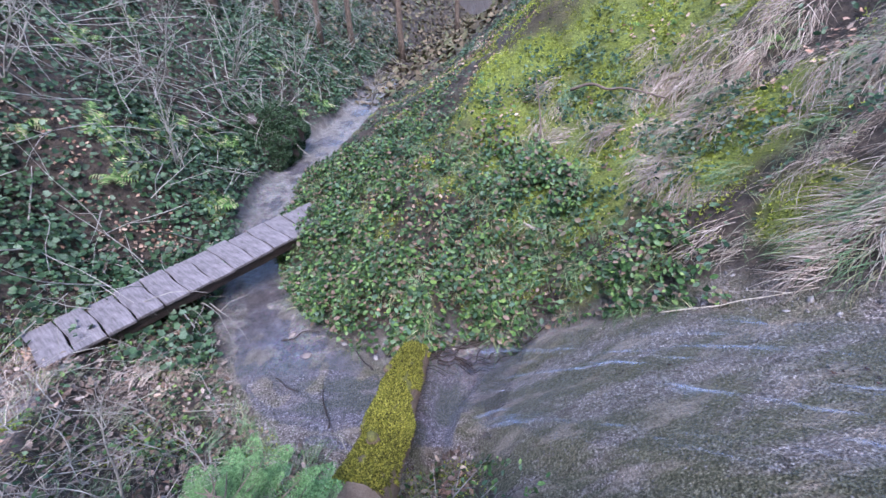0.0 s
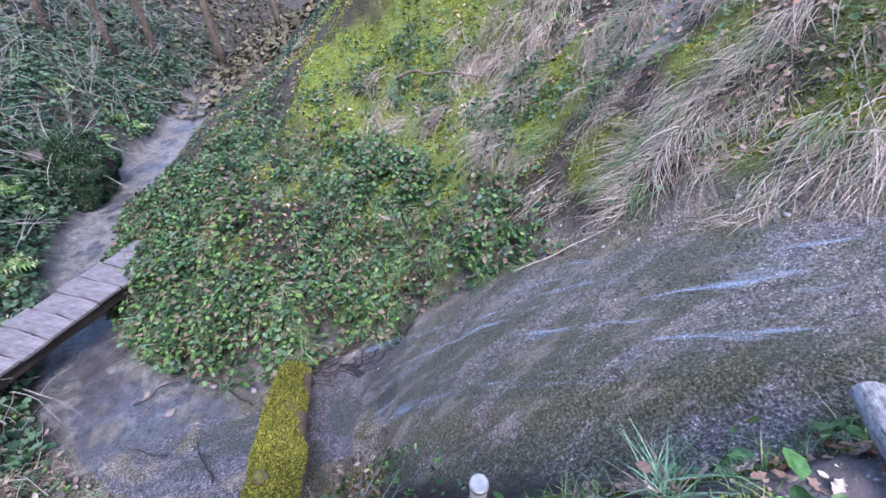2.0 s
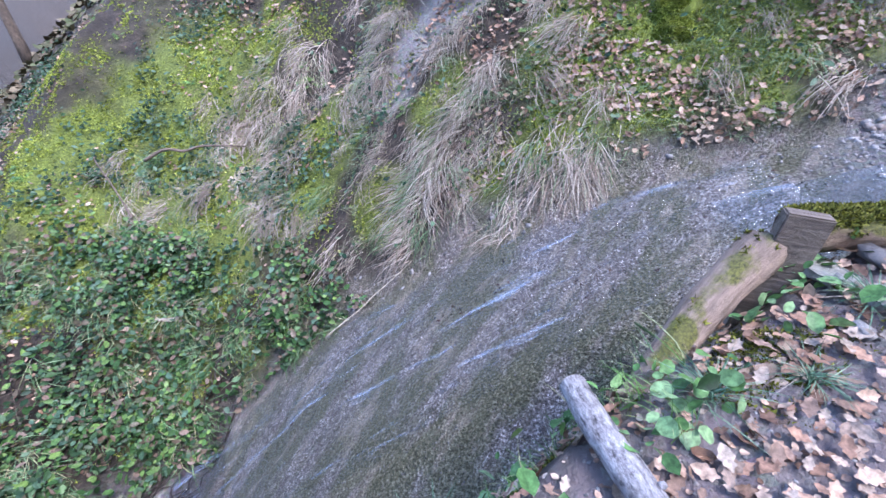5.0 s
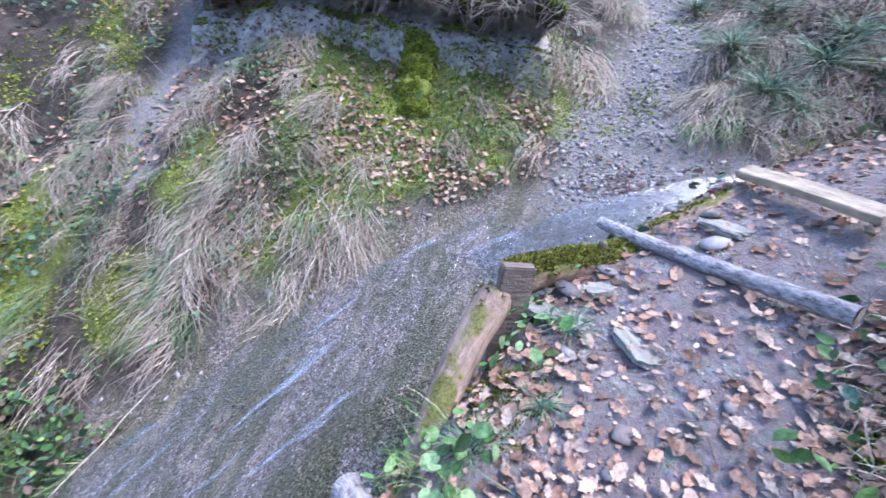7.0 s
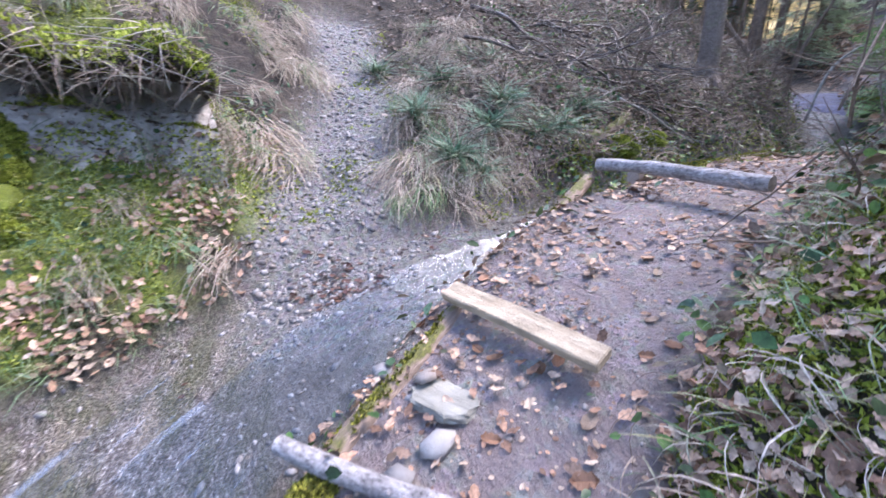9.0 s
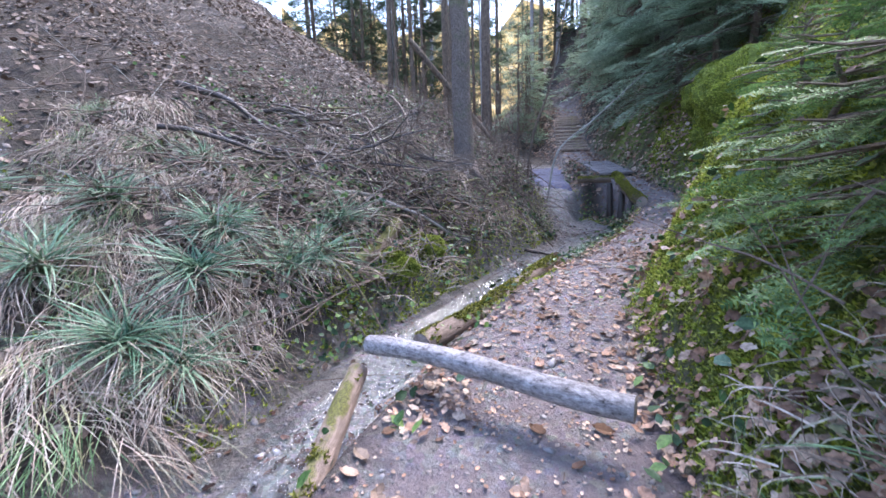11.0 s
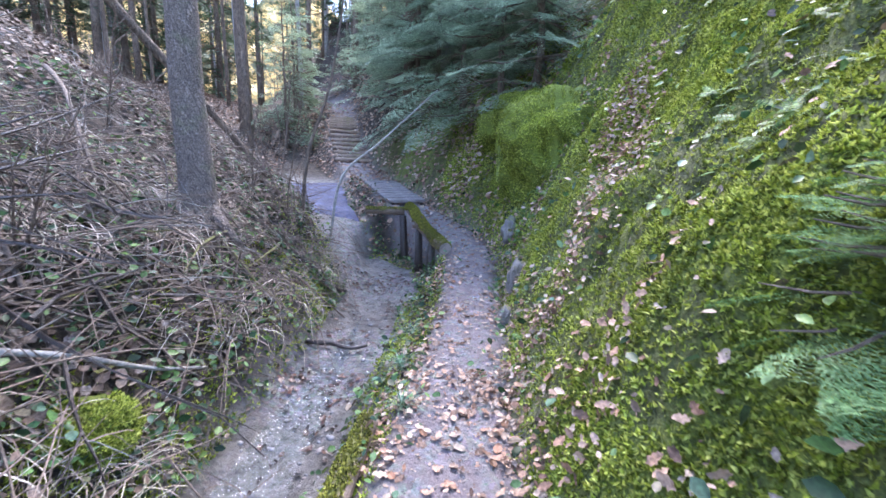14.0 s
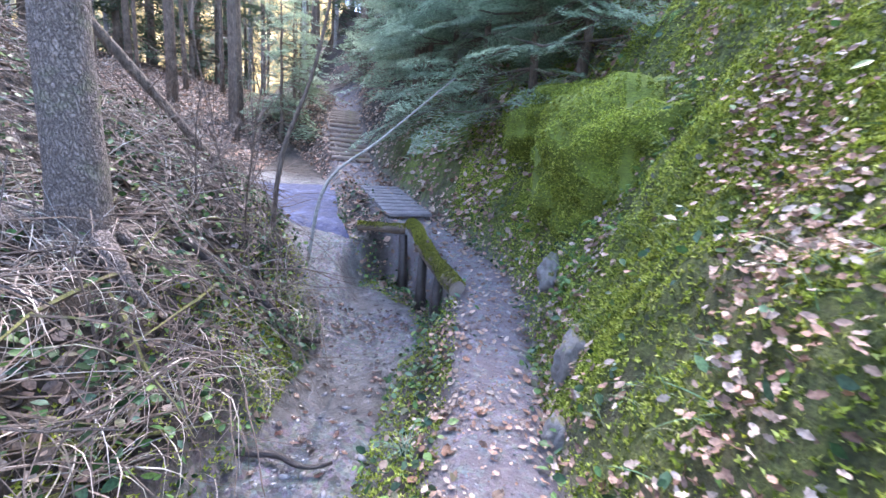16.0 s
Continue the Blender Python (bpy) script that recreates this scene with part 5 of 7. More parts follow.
leaves("bank_herbs", 95000, (0.8, 10, -13, 0.6), d_herbs, (0.03, 0.085), M_BRAMBLE, "green bramble and herb leaves along the brook", (0.01, 0.16), 0.6)
sprigs("brook_edge_moss", 130000, (4.8, 8.5, -11, -2.4), lambda x, y: (sample(x, y, 1) - sample(x, y, 3) > -0.02) * smooth(0.9, 0.3, sample(x, y, 1) - sample(x, y, 3)) * (0.2 + 0.8 * smooth(-0.1, 0.25, fbm(x * 1.5, y * 1.5, 95))) + (sample(x, y, 2) < -sample(x, y, 4)) * (sample(x, y, 1) < -sample(x, y, 3)) * 0.4, (0.015, 0.045), M_MOSS, "green moss along the brook's edge")


def d_moss_litter(x, y):
    f = fields(x, y)
    p = fbm(x * 1.7, y * 1.1, 91)
    return np.clip(f["mside"] * (0.03 + 0.9 * smooth(0.10, 0.32, p)) * (0.3 + 0.7 * smooth(-0.1, 0.2, fbm(x * 4, y * 4, 127))) * smooth(3.4, 2.6, f["dp"]), 0, 1)


leaves("bank_leaf_litter", 38000, (0.8, 6, -13, -1.8), d_moss_litter, (0.035, 0.075), M_LITTER, "tan fallen leaves caught on the mossy bank", (0.0, 0.04), 0.4, (OAK_V, OAK_F), "leaf litter")
tufts("bank_grass", 700, (1.2, 6, -13, -1.8), lambda x, y: sample(x, y, 8) * smooth(2.6, 2.0, sample(x, y, 2)) * smooth(-0.1, 0.4, fbm(x * 1.6, y * 1.6, 97)), 14, (0.08, 0.2), M_GREEN_GRASS, "sparse green grass on the mossy bank", 0.8, 0.05, 0.7, w=0.014)


def d_start_bank(x, y):
    return (sample(x, y, 2) > sample(x, y, 4)) * smooth(2.6, 1.6, sample(x, y, 2)) * (x > 0.3)


tufts("start_bank_grass", 260, (0.3, 3.2, -3.4, -0.9), d_start_bank, 14, (0.07, 0.19), M_GREEN_GRASS, "green grass on the low bank beside the path", 0.9, 0.06, 0.8, w=0.016)
hanging("start_bank_straw", 200, (0.3, 3.2, -3.4, -0.9), d_start_bank, 14, (0.10, 0.24), M_DRY, "straw and dead grass on the low bank beside the path", 0.07, 0.7, w=0.014, arch=0.3)
leaves("start_bank_leaves", 10000, (0.3, 3.2, -3.4, -0.9), d_start_bank, (0.03, 0.065), M_LITTER, "orange-brown leaves on the low bank beside the path", (0.0, 0.05), 0.45, (OAK_V, OAK_F), "leaf litter")
sprigs("start_bank_moss", 40000, (0.3, 3.2, -3.4, -0.9), lambda x, y: d_start_bank(x, y) * smooth(-0.1, 0.3, fbm(x * 1.7, y * 1.7, 44)), (0.016, 0.045), M_MOSS, "moss on the low bank beside the path")


def d_knoll(x, y):
    """The tangled knoll above the path's first bend."""
    return smooth(0.85, 0.3, np.hypot(x - 2.3, (y + 2.95) * 0.8)) * (sample(x, y, 2) > sample(x, y, 4) + 0.1)


leaves("knoll_brambles", 3500, (1.2, 3.6, -4.4, -1.4), lambda x, y: d_knoll(x, y) * (0.15 + 0.85 * smooth(-0.2, 0.3, fbm(x * 2.2, y * 2.2, 104))), (0.02, 0.055), M_BRAMBLE, "dark green bramble leaves over the knoll by the path", (0.01, 0.22), 0.6)

GUTTER = np.array([(3.35, -8.3), (3.45, -7.9), (3.64, -7.24), (3.82, -6.75), (4.1, -6.45), (4.5, -6.3)])


def d_gutter(x, y):
    d = np.full(x.shape, 9.0)
    for a, b in zip(GUTTER[:-1], GUTTER[1:]):
        t = np.clip(((x - a[0]) * (b[0] - a[0]) + (y - a[1]) * (b[1] - a[1])) / ((b - a) ** 2).sum(), 0, 1)
        d = np.minimum(d, np.hypot(x - a[0] - t * (b[0] - a[0]), y - a[1] - t * (b[1] - a[1])))
    return smooth(0.30, 0.08, d + 0.15 * fbm(x * 3, y * 3, 105))


leaves("gutter_leaves", 8000, (2.9, 5.0, -8.7, -5.9), d_gutter, (0.03, 0.06), M_LITTER, "orange-brown oak leaves drifted into a gutter of the mossy bank", (0.0, 0.06), 0.5, (OAK_V, OAK_F), "leaf litter")


def d_bank_bramble(x, y):
    f = fields(x, y)
    e = f["ds"] - f["ws"]
    return (e > 0.2) * smooth(6.5, 4.0, e) * smooth(-1.0, 0.3, y) * (1 - f["gully"]) * (0.06 + 0.9 * smooth(0.12, 0.42, fbm(x * 1.2, y * 1.2, 98)))


leaves("bank_bramble_leaves", 120000, (-2.5, 9, -1, 17), d_bank_bramble, (0.04, 0.09), M_IVY, "dark green bramble leaves in patches on the bank", (0.02, 0.2), 0.55)
leaves("slope_herbs", 45000, (-6, 0.8, 0.2, 5), lambda x, y: (-sample(x, y, 1) - sample(x, y, 3) > 0.2) * (np.abs(sample(x, y, 2)) > sample(x, y, 4)) * (0.08 + 0.6 * smooth(0.0, 0.4, fbm(x * 1.8, y * 1.8, 99))), (0.03, 0.08), M_BRAMBLE, "green herbs and ferns on the slope above the pool", (0.01, 0.12), 0.6)
leaves("brook_litter", 9000, (4.8, 7.2, -10, -0.6), lambda x, y: sample(x, y, 6) * (0.1 + 0.7 * smooth(0.0, 0.4, fbm(x * 2.1, y * 2.1, 96))), (0.04, 0.08), M_WET_LEAF, "dark sodden leaves lying in the brook", (0.0, 0.015), 0.15, (OAK_V, OAK_F), "leaf litter")
leaves("slide_litter", 5000, (0.3, 4.6, -0.4, 3.6), lambda x, y: (np.abs(sample(x, y, 1)) < sample(x, y, 3) + 0.3) * (0.02 + 0.35 * smooth(0.1, 0.4, fbm(x * 2.6, y * 2.6, 76))) * smooth(-0.6, -0.2, -np.abs(sample(x, y, 1))), (0.015, 0.05), M_WET_LEAF, "dark red-brown leaf scraps stuck to the wet rock", (0.0, 0.012), 0.15, (OAK_V, OAK_F), "leaf litter")


def d_edge(x, y):
    """The strip between the first part of the path and the brook."""
    t = np.clip((x - 0.5) / 2.2, 0, 1)
    return smooth(0.44, 0.10, np.abs(y - (0.50 - 0.78 * t))) * (x > 0.3) * (x < 2.8)


ROUND_V = [(0, 0, 0), (0.3, 0.32, 0.10), (0.72, 0.34, 0.12), (1.0, 0.12, 0.02), (1.0, -0.12, 0.02), (0.72, -0.34, 0.12), (0.3, -0.32, 0.10), (0.55, 0, 0.0)]
ROUND_F = [(7, (i + 1) % 7, i) for i in range(7)]
leaves("edge_herbs", 2200, (0.3, 2.8, -0.6, 1.0), lambda x, y: d_edge(x, y) * smooth(0.0, 0.35, fbm(x * 3.0, y * 3.0, 111)), (0.03, 0.085), M_HERB, "fresh green herb leaves between path and brook", (0.01, 0.09), 0.7, (ROUND_V, ROUND_F))
sprigs("edge_moss", 60000, (0.3, 2.8, -0.6, 1.0), lambda x, y: d_edge(x, y) * smooth(0.05, 0.3, fbm(x * 2.6, y * 2.6, 112)), (0.010, 0.028), M_MOSS_LOG, "olive moss cushions between path and brook")
tufts("edge_grass", 260, (0.3, 2.8, -0.6, 1.0), lambda x, y: d_edge(x, y) * smooth(-0.1, 0.3, fbm(x * 2.9, y * 2.9, 113)), 22, (0.05, 0.15), M_FRESH_GRASS, "fresh green grass tufts between path and brook", 0.9, 0.03, 0.3, w=0.016)


def d_low_slope(x, y):
    f = fields(x, y)
    return (-f["ds"] - f["ws"] > 0.1) * smooth(0.4, 0.0, x) * smooth(-1.2, -0.4, y) * smooth(4.5, 3.0, y)


leaves("slope_litter", 22000, (-6, 0.6, -1.2, 4.6), lambda x, y: d_low_slope(x, y) * (0.25 + 0.75 * smooth(-0.2, 0.3, fbm(x * 1.6, y * 1.6, 114))), (0.05, 0.10), M_LITTER_OLD, "faded brown leaf litter on the slope above the pool", (0.0, 0.05), 0.45, (OAK_V, OAK_F), "leaf litter")
hanging("slope_straw", 520, (-6, 0.6, -1.2, 4.6), lambda x, y: d_low_slope(x, y) * (0.2 + 0.8 * smooth(-0.1, 0.3, fbm(x * 1.3, y * 1.3, 115))), 40, (0.15, 0.4), M_DRY, "pale dead grass on the slope above the pool", 0.10, 0.6, w=0.008, arch=0.3)
hanging("slope_grass", 420, (-6, 0.6, -1.2, 4.6), lambda x, y: d_low_slope(x, y) * (0.2 + 0.8 * smooth(0.1, -0.3, fbm(x * 1.3, y * 1.3, 115))), 30, (0.12, 0.3), M_GREEN_GRASS, "thin green grass on the slope above the pool", 0.09, 0.6, w=0.009, arch=0.4)
sprigs("slope_moss", 60000, (-6, 0.6, -1.2, 4.6), lambda x, y: d_low_slope(x, y) * smooth(0.0, 0.3, fbm(x * 1.9, y * 1.9, 116)), (0.014, 0.04), M_MOSS, "green moss on the slope above the pool")


FERN_V, FERN_F = [], []
for _k in range(9):
    _t, _w = (_k + 1) / 10, 0.30 * math.sin(math.pi * (0.15 + 0.8 * (_k + 1) / 10)) ** 0.8
    for _s in (-1, 1):
        _i = len(FERN_V)
        FERN_V += [(_t - 0.045, 0, 0.5 * _t * (1 - 0.75 * _t)), (_t + 0.045, 0, 0.5 * _t * (1 - 0.75 * _t)), (_t + 0.08, _s * _w, 0.5 * _t * (1 - 0.75 * _t) - 0.04)]
        FERN_F.append((_i, _i + 1, _i + 2))


def ferns(name, n, box, density, per, size, mat, label):
    """Rosettes of small arching fronds."""
    cx, cy = spots(n, *box, density)
    x, y = np.repeat(cx, per) + rng.normal(0, 0.02, len(cx) * per), np.repeat(cy, per) + rng.normal(0, 0.02, len(cx) * per)
    pos = np.stack([x, y, sample(x, y)], 1)
    ob = scatter_mesh(name, FERN_V, FERN_F, pos, bases(normal_at(x, y, 0.3) * 0.7 + [0, 0, 0.5], None, 0.25), np.repeat(rng.uniform(*size, len(cx)), per) * rng.uniform(0.7, 1.1, len(x)), mat)
    return tagged(ob, label, "fern", kind="stuff")


ferns("bank_ferns", 900, (1.2, 5.0, -12, -2.2), lambda x, y: sample(x, y, 8) * smooth(3.0, 2.2, sample(x, y, 2)) * smooth(0.0, 0.3, fbm(x * 1.5, y * 1.5, 121)), 7, (0.07, 0.17), M_FERN, "small green ferns on the mossy bank")
ferns("far_bank_ferns", 500, (-2.0, 7.0, -0.5, 12), lambda x, y: (sample(x, y, 1) - sample(x, y, 3) > 0.3) * smooth(0.1, 0.35, fbm(x * 1.4, y * 1.4, 122)), 7, (0.08, 0.18), M_FERN, "small green ferns among the grass of the bank")
ferns("valley_ferns", 900, (-13, -2.5, 4, 26), lambda x, y: (-sample(x, y, 1) - sample(x, y, 3) > 0.3) * smooth(3.0, 5.0, y + 0.35 * (x + 5)) * smooth(0.1, 0.35, fbm(x * 0.7, y * 0.7, 123)), 8, (0.25, 0.55), M_FRESH_GRASS, "yellow-green ferns on the valley side")
tufts("overhang_tufts", 700, (4.4, 6.6, -0.4, 3.8), lambda x, y: (sample(x, y, 1) - sample(x, y, 3) > 0.15) * (1 - sample(x, y, 7)) * (0.2 + 0.8 * smooth(-0.1, 0.3, fbm(x * 2.2, y * 2.2, 124))), 18, (0.10, 0.26), M_GREEN_GRASS, "grey-green grass tufts below the clay face", 1.0, 0.05, 0.9, w=0.012)
leaves("overhang_litter", 9000, (4.4, 6.6, -0.6, 4.2), lambda x, y: (sample(x, y, 1) - sample(x, y, 3) > 0.1) * (0.1 + 0.8 * smooth(-0.1, 0.25, fbm(x * 2.0, y * 2.0, 125))) * (1 - 0.5 * sample(x, y, 7)), (0.04, 0.085), M_LITTER, "pale brown fallen leaves below the clay face", (0.0, 0.05), 0.5, (OAK_V, OAK_F), "leaf litter")


# ---- twigs and brushwood ----
def wander(p, d, length, n, r, droop=0.0, wild=0.35):
    """Points of a crooked twig."""
    out, q, d = [Vector(p)], Vector(p), Vector(d).normalized()
    for i in range(n):
        d = (d + Vector((r.uniform(-1, 1), r.uniform(-1, 1), r.uniform(-1, 1))) * wild + Vector((0, 0, -droop))).normalized()
        q = q + d * length / n
        out.append(q.copy())
    return out


def brush(name, n, box, density, length, radius, mat, label, seed, flat=0.35, lift=0.12):
    """Many thin crooked twigs lying over the ground, in one mesh."""
    r = random.Random(seed)
    x, y = spots(n, *box, density)
    z = sample(x, y)
    nr = normal_at(x, y, 0.3)
    verts, faces = [], []
    for i in range(len(x)):
        a = r.uniform(0, 6.28)
        nv = Vector(nr[i])
        d = Vector((math.cos(a), math.sin(a), 0))
        d = (d - nv * d.dot(nv)).normalized() + nv * r.uniform(0, flat)
        L = r.uniform(*length)
        pts = wander(Vector((x[i], y[i], z[i])) + nv * r.uniform(0, lift), d, L, 5, r, 0.04, 0.22)
        rad = [radius * r.uniform(0.6, 1.3) * (1 - 0.8 * k / 5) for k in range(6)]
        v, f = tube(pts, rad, 4)
        o = len(verts)
        verts += v
        faces += [tuple(k + o for k in ff) for ff in f]
        if r.random() < 0.6:
            k = r.randint(1, 3)
            pts2 = wander(pts[k], (pts[k + 1] - pts[k]).normalized() + Vector((r.uniform(-1, 1), r.uniform(-1, 1), r.uniform(0, 0.6))), L * 0.45, 3, r, 0.03, 0.25)
            v, f = tube(pts2, [radius * 0.5, radius * 0.4, radius * 0.3, 0.001], 4)
            o = len(verts)
            verts += v
            faces += [tuple(k + o for k in ff) for ff in f]
    return tagged(mesh_object(name, verts, faces, mat), label, "brushwood", kind="stuff")


def d_brush(x, y):
    f = fields(x, y)
    e = f["ds"] - f["ws"]
    return (e > 0.15) * smooth(-1.8, -3.2, y) * (0.25 + 0.75 * smooth(3.5, 1.5, e))


brush("bank_brushwood", 3600, (5.5, 12, -12, -1.8), d_brush, (0.35, 1.4), 0.007, M_TWIG, "tangle of thin brown dead twigs and brambles on the bank", 5, 0.5, 0.2)


brush("pale_brushwood", 1000, (5.5, 12, -12, -1.8), d_brush, (0.25, 1.0), 0.0045, M_TWIG_GREY, "thin pale dead stalks over the hillside litter", 15, 0.6, 0.15)


brush("path_twigs", 420, (0.4, 5.4, -9, 0.6), lambda x, y: (np.abs(sample(x, y, 2)) < sample(x, y, 4) * 1.4) * 0.8, (0.06, 0.30), 0.0022, M_TWIG, "thin brown twigs and stalks lying on the path", 26, 0.1, 0.02)


brush("knoll_brushwood", 420, (1.2, 3.6, -4.4, -1.4), d_knoll, (0.25, 0.9), 0.006, M_TWIG, "brown bramble stems and roots tangled on the knoll", 16, 0.8, 0.25)
hanging("brook_straw", 420, (5.0, 9.5, -11, -3.2), lambda x, y: (sample(x, y, 1) - sample(x, y, 3) > 0.1) * smooth(2.6, 1.0, sample(x, y, 1) - sample(x, y, 3)) * (0.2 + 0.8 * smooth(-0.1, 0.3, fbm(x * 1.3, y * 1.3, 106))), 26, (0.18, 0.5), M_DRY, "pale dead grass trailing down the brook's bank", 0.10, 0.6, w=0.008, arch=0.3)


brush("branch_tangle", 150, (6.6, 9.2, -7.2, -3.6), lambda x, y: smooth(1.5, 0.6, np.hypot(x - 7.7, (y + 5.3) * 0.8)), (0.6, 1.7), 0.016, M_LOG_WET, "heap of dark wet fallen branches on the hillside", 17, 0.35, 0.25)
brush("moss_branches", 55, (6.0, 9.0, -9.0, -3.2), d_brush, (0.5, 1.3), 0.02, M_LOG_MOSS, "moss-covered fallen branches on the brook's bank", 18, 0.2, 0.12)


def d_valley(x, y):
    f = fields(x, y)
    return (-f["ds"] - f["ws"] > 0.3) * smooth(3.0, 5.0, y + 0.35 * (x + 5)) * (0.3 + 0.7 * smooth(-0.2, 0.3, fbm(x * 0.5, y * 0.5, 93)))


brush("valley_brushwood", 2400, (-13, -2.5, 4, 30), d_valley, (0.7, 2.6), 0.011, M_TWIG_GREY, "grey bare twigs and fallen branches on the valley side", 6, 0.7, 0.3)


def d_slope(x, y):
    f = fields(x, y)
    return (-f["ds"] - f["ws"] > 0.3) * smooth(0.2, 0.8, y) * smooth(6, 4, y) * (x < 0.5)


brush("slope_twigs", 420, (-6, 0.5, 0.2, 5), d_slope, (0.3, 1.0), 0.006, M_TWIG_GREY, "thin dead twigs on the slope above the pool", 7, 0.5, 0.1)
brush("spur_stems", 500, (-3, 2.8, 2.6, 9), d_spur, (0.3, 0.9), 0.004, M_TWIG, "thin brown bramble stems under the leaves", 8, 0.8, 0.12)


# ---- stones ----
def stone_mesh(name, seed):
    r = random.Random(seed)
    bm = bmesh.new()
    bmesh.ops.create_icosphere(bm, subdivisions=1, radius=0.5)
    for v in bm.verts:
        v.co = Vector((v.co.x * 1.0, v.co.y * 0.74, v.co.z * 0.42)) * r.uniform(0.78, 1.18)
    me = bpy.data.meshes.new(name)
    bm.to_mesh(me)
    v = np.array([tuple(q.co) for q in bm.verts])
    f = np.array([[q.index for q in p.verts] for p in bm.faces])
    bm.free()
    me.polygons.foreach_set("use_smooth", [True] * len(me.polygons))
    me.materials.append(M_STONE)
    return me, v, f


STONES = [stone_mesh("stone", i) for i in range(6)]


def d_gravel(x, y):
    f = fields(x, y)
    bed = f["inbrook"] * smooth(0.2, -0.6, y) * 0.5
    shore = (f["ds"] > 0) * smooth(0.35, 0.0, np.abs(f["ds"] - f["ws"])) * smooth(-2.5, -1, y) * smooth(4, 3, y) * 0.6
    pool = f["inbrook"] * smooth(3.0, 3.4, y) * 0.25
    return np.clip(bed + 0.9 * f["gully"] + shore + 0.10 * f["onpath"] * (x > -0.5) + pool, 0, 1)


def gravel(name, n, box, size, k, label, where=d_gravel):
    x, y = spots(n, *box, where)
    s = rng.uniform(0, 1, len(x)) ** 2.5 * (size[1] - size[0]) + size[0]
    pos = np.stack([x, y, sample(x, y) + 0.02 * s], 1)
    ob = scatter_mesh(name, STONES[k][1], STONES[k][2], pos, bases(normal_at(x, y), None, 0.25), s, M_STONE)
    return tagged(ob, label, "gravel", kind="stuff")


gravel("gully_stones", 9000, (3.2, 9.0, -2.6, 1.6), (0.03, 0.09), 0, "flat grey stones washed down the gully", lambda x, y: sample(x, y, 7) * (1 - sample(x, y, 5)) * 0.8)
gravel("brook_gravel", 70000, (-1, 9.5, -13, 4.2), (0.010, 0.045), 1, "small grey pebbles in the brook, gully and path")
gravel("path_grit", 70000, (0.3, 6.0, -10, 0.8), (0.005, 0.020), 2, "fine grey and brown grit trodden into the path", lambda x, y: sample(x, y, 5) * (0.35 + 0.65 * smooth(-0.2, 0.3, fbm(x * 2.7, y * 2.7, 109))))
gravel("slide_grit", 60000, (0.0, 5.0, -1.0, 4.0), (0.005, 0.022), 4, "small pale and dark stones stuck to the wet rock", lambda x, y: smooth(0.45, 0.1, np.abs(sample(x, y, 1)) - sample(x, y, 3)) * smooth(-1.0, 0.0, y) * (0.12 + 0.6 * smooth(-0.1, 0.4, fbm(x * 2.1, y * 2.1, 108))))
gravel("brook_pebbles", 14000, (-1, 9.5, -13, 4.2), (0.02, 0.09), 3, "grey and tan stones in the brook, gully and path")


# ---- sedges, bushes and shrubs ----
def sedge(x, y, size, n, label, seed, mat=None, group="sedge tussocks"):
    r = np.random.default_rng(seed)
    base = on_ground(x, y, -0.02)
    root = thing("sedge_tussock", base, label, "sedge", group)
    yaw = r.uniform(0, 2 * np.pi, n)
    nrm = np.tile(normal_at(np.array([x]), np.array([y]), 0.3)[0] * 0.5 + [0, 0, 0.7], (n, 1))
    tv, tf = blade_template(1.0, 0.019, 5)
    b = bases(nrm, yaw, 0.25)
    pos = np.stack([r.normal(0, 0.04 * size / 0.5, n), r.normal(0, 0.04 * size / 0.5, n), np.zeros(n)], 1)
    tagged(scatter_mesh("blade_clump", tv, tf, pos, b, r.uniform(0.6, 1.15, n) * size, mat or M_SEDGE, root), kind="stuff")
    k = n // 3
    nr2 = normal_at(np.array([x]), np.array([y]), 0.3)[0]
    yaw2 = math.atan2(nr2[1], nr2[0]) + r.normal(0, 0.7, k)
    tv, tf = blade_template(1.35, 0.011, 5)
    tagged(scatter_mesh("straw_clump", tv, tf, pos[:k], bases(nrm[:k] * [1, 1, 0.5], yaw2, 0.2), r.uniform(0.6, 1.0, k) * size, M_DRY, root), kind="stuff")
    return root


for i, (x, y, s) in enumerate([(6.3, -3.5, 0.40), (6.55, -3.15, 0.38), (6.15, -2.35, 0.50), (6.35, -2.85, 0.48), (6.75, -2.1, 0.45), (6.6, -3.1, 0.42), (5.95, -2.55, 0.42), (7.3, -2.6, 0.45), (6.35, -3.75, 0.48), (6.7, -4.3, 0.42), (7.6, -3.4, 0.4), (7.9, -1.9, 0.42)]):
    sedge(x, y, s * 0.95, 150, "green arching sedge tussock with dead straw blades below", 100 + i)
for i, (x, y, s) in enumerate([(2.35, -0.45, 0.17), (1.75, -0.15, 0.16), (0.95, 0.22, 0.2), (1.95, -0.35, 0.14), (4.95, -6.0, 0.18), (5.15, -6.6, 0.2), (5.3, -7.4, 0.2), (5.0, -4.6, 0.15)]):
    sedge(x, y, s, 60, "small green grass tuft beside the path", 140 + i, group="verge tufts")

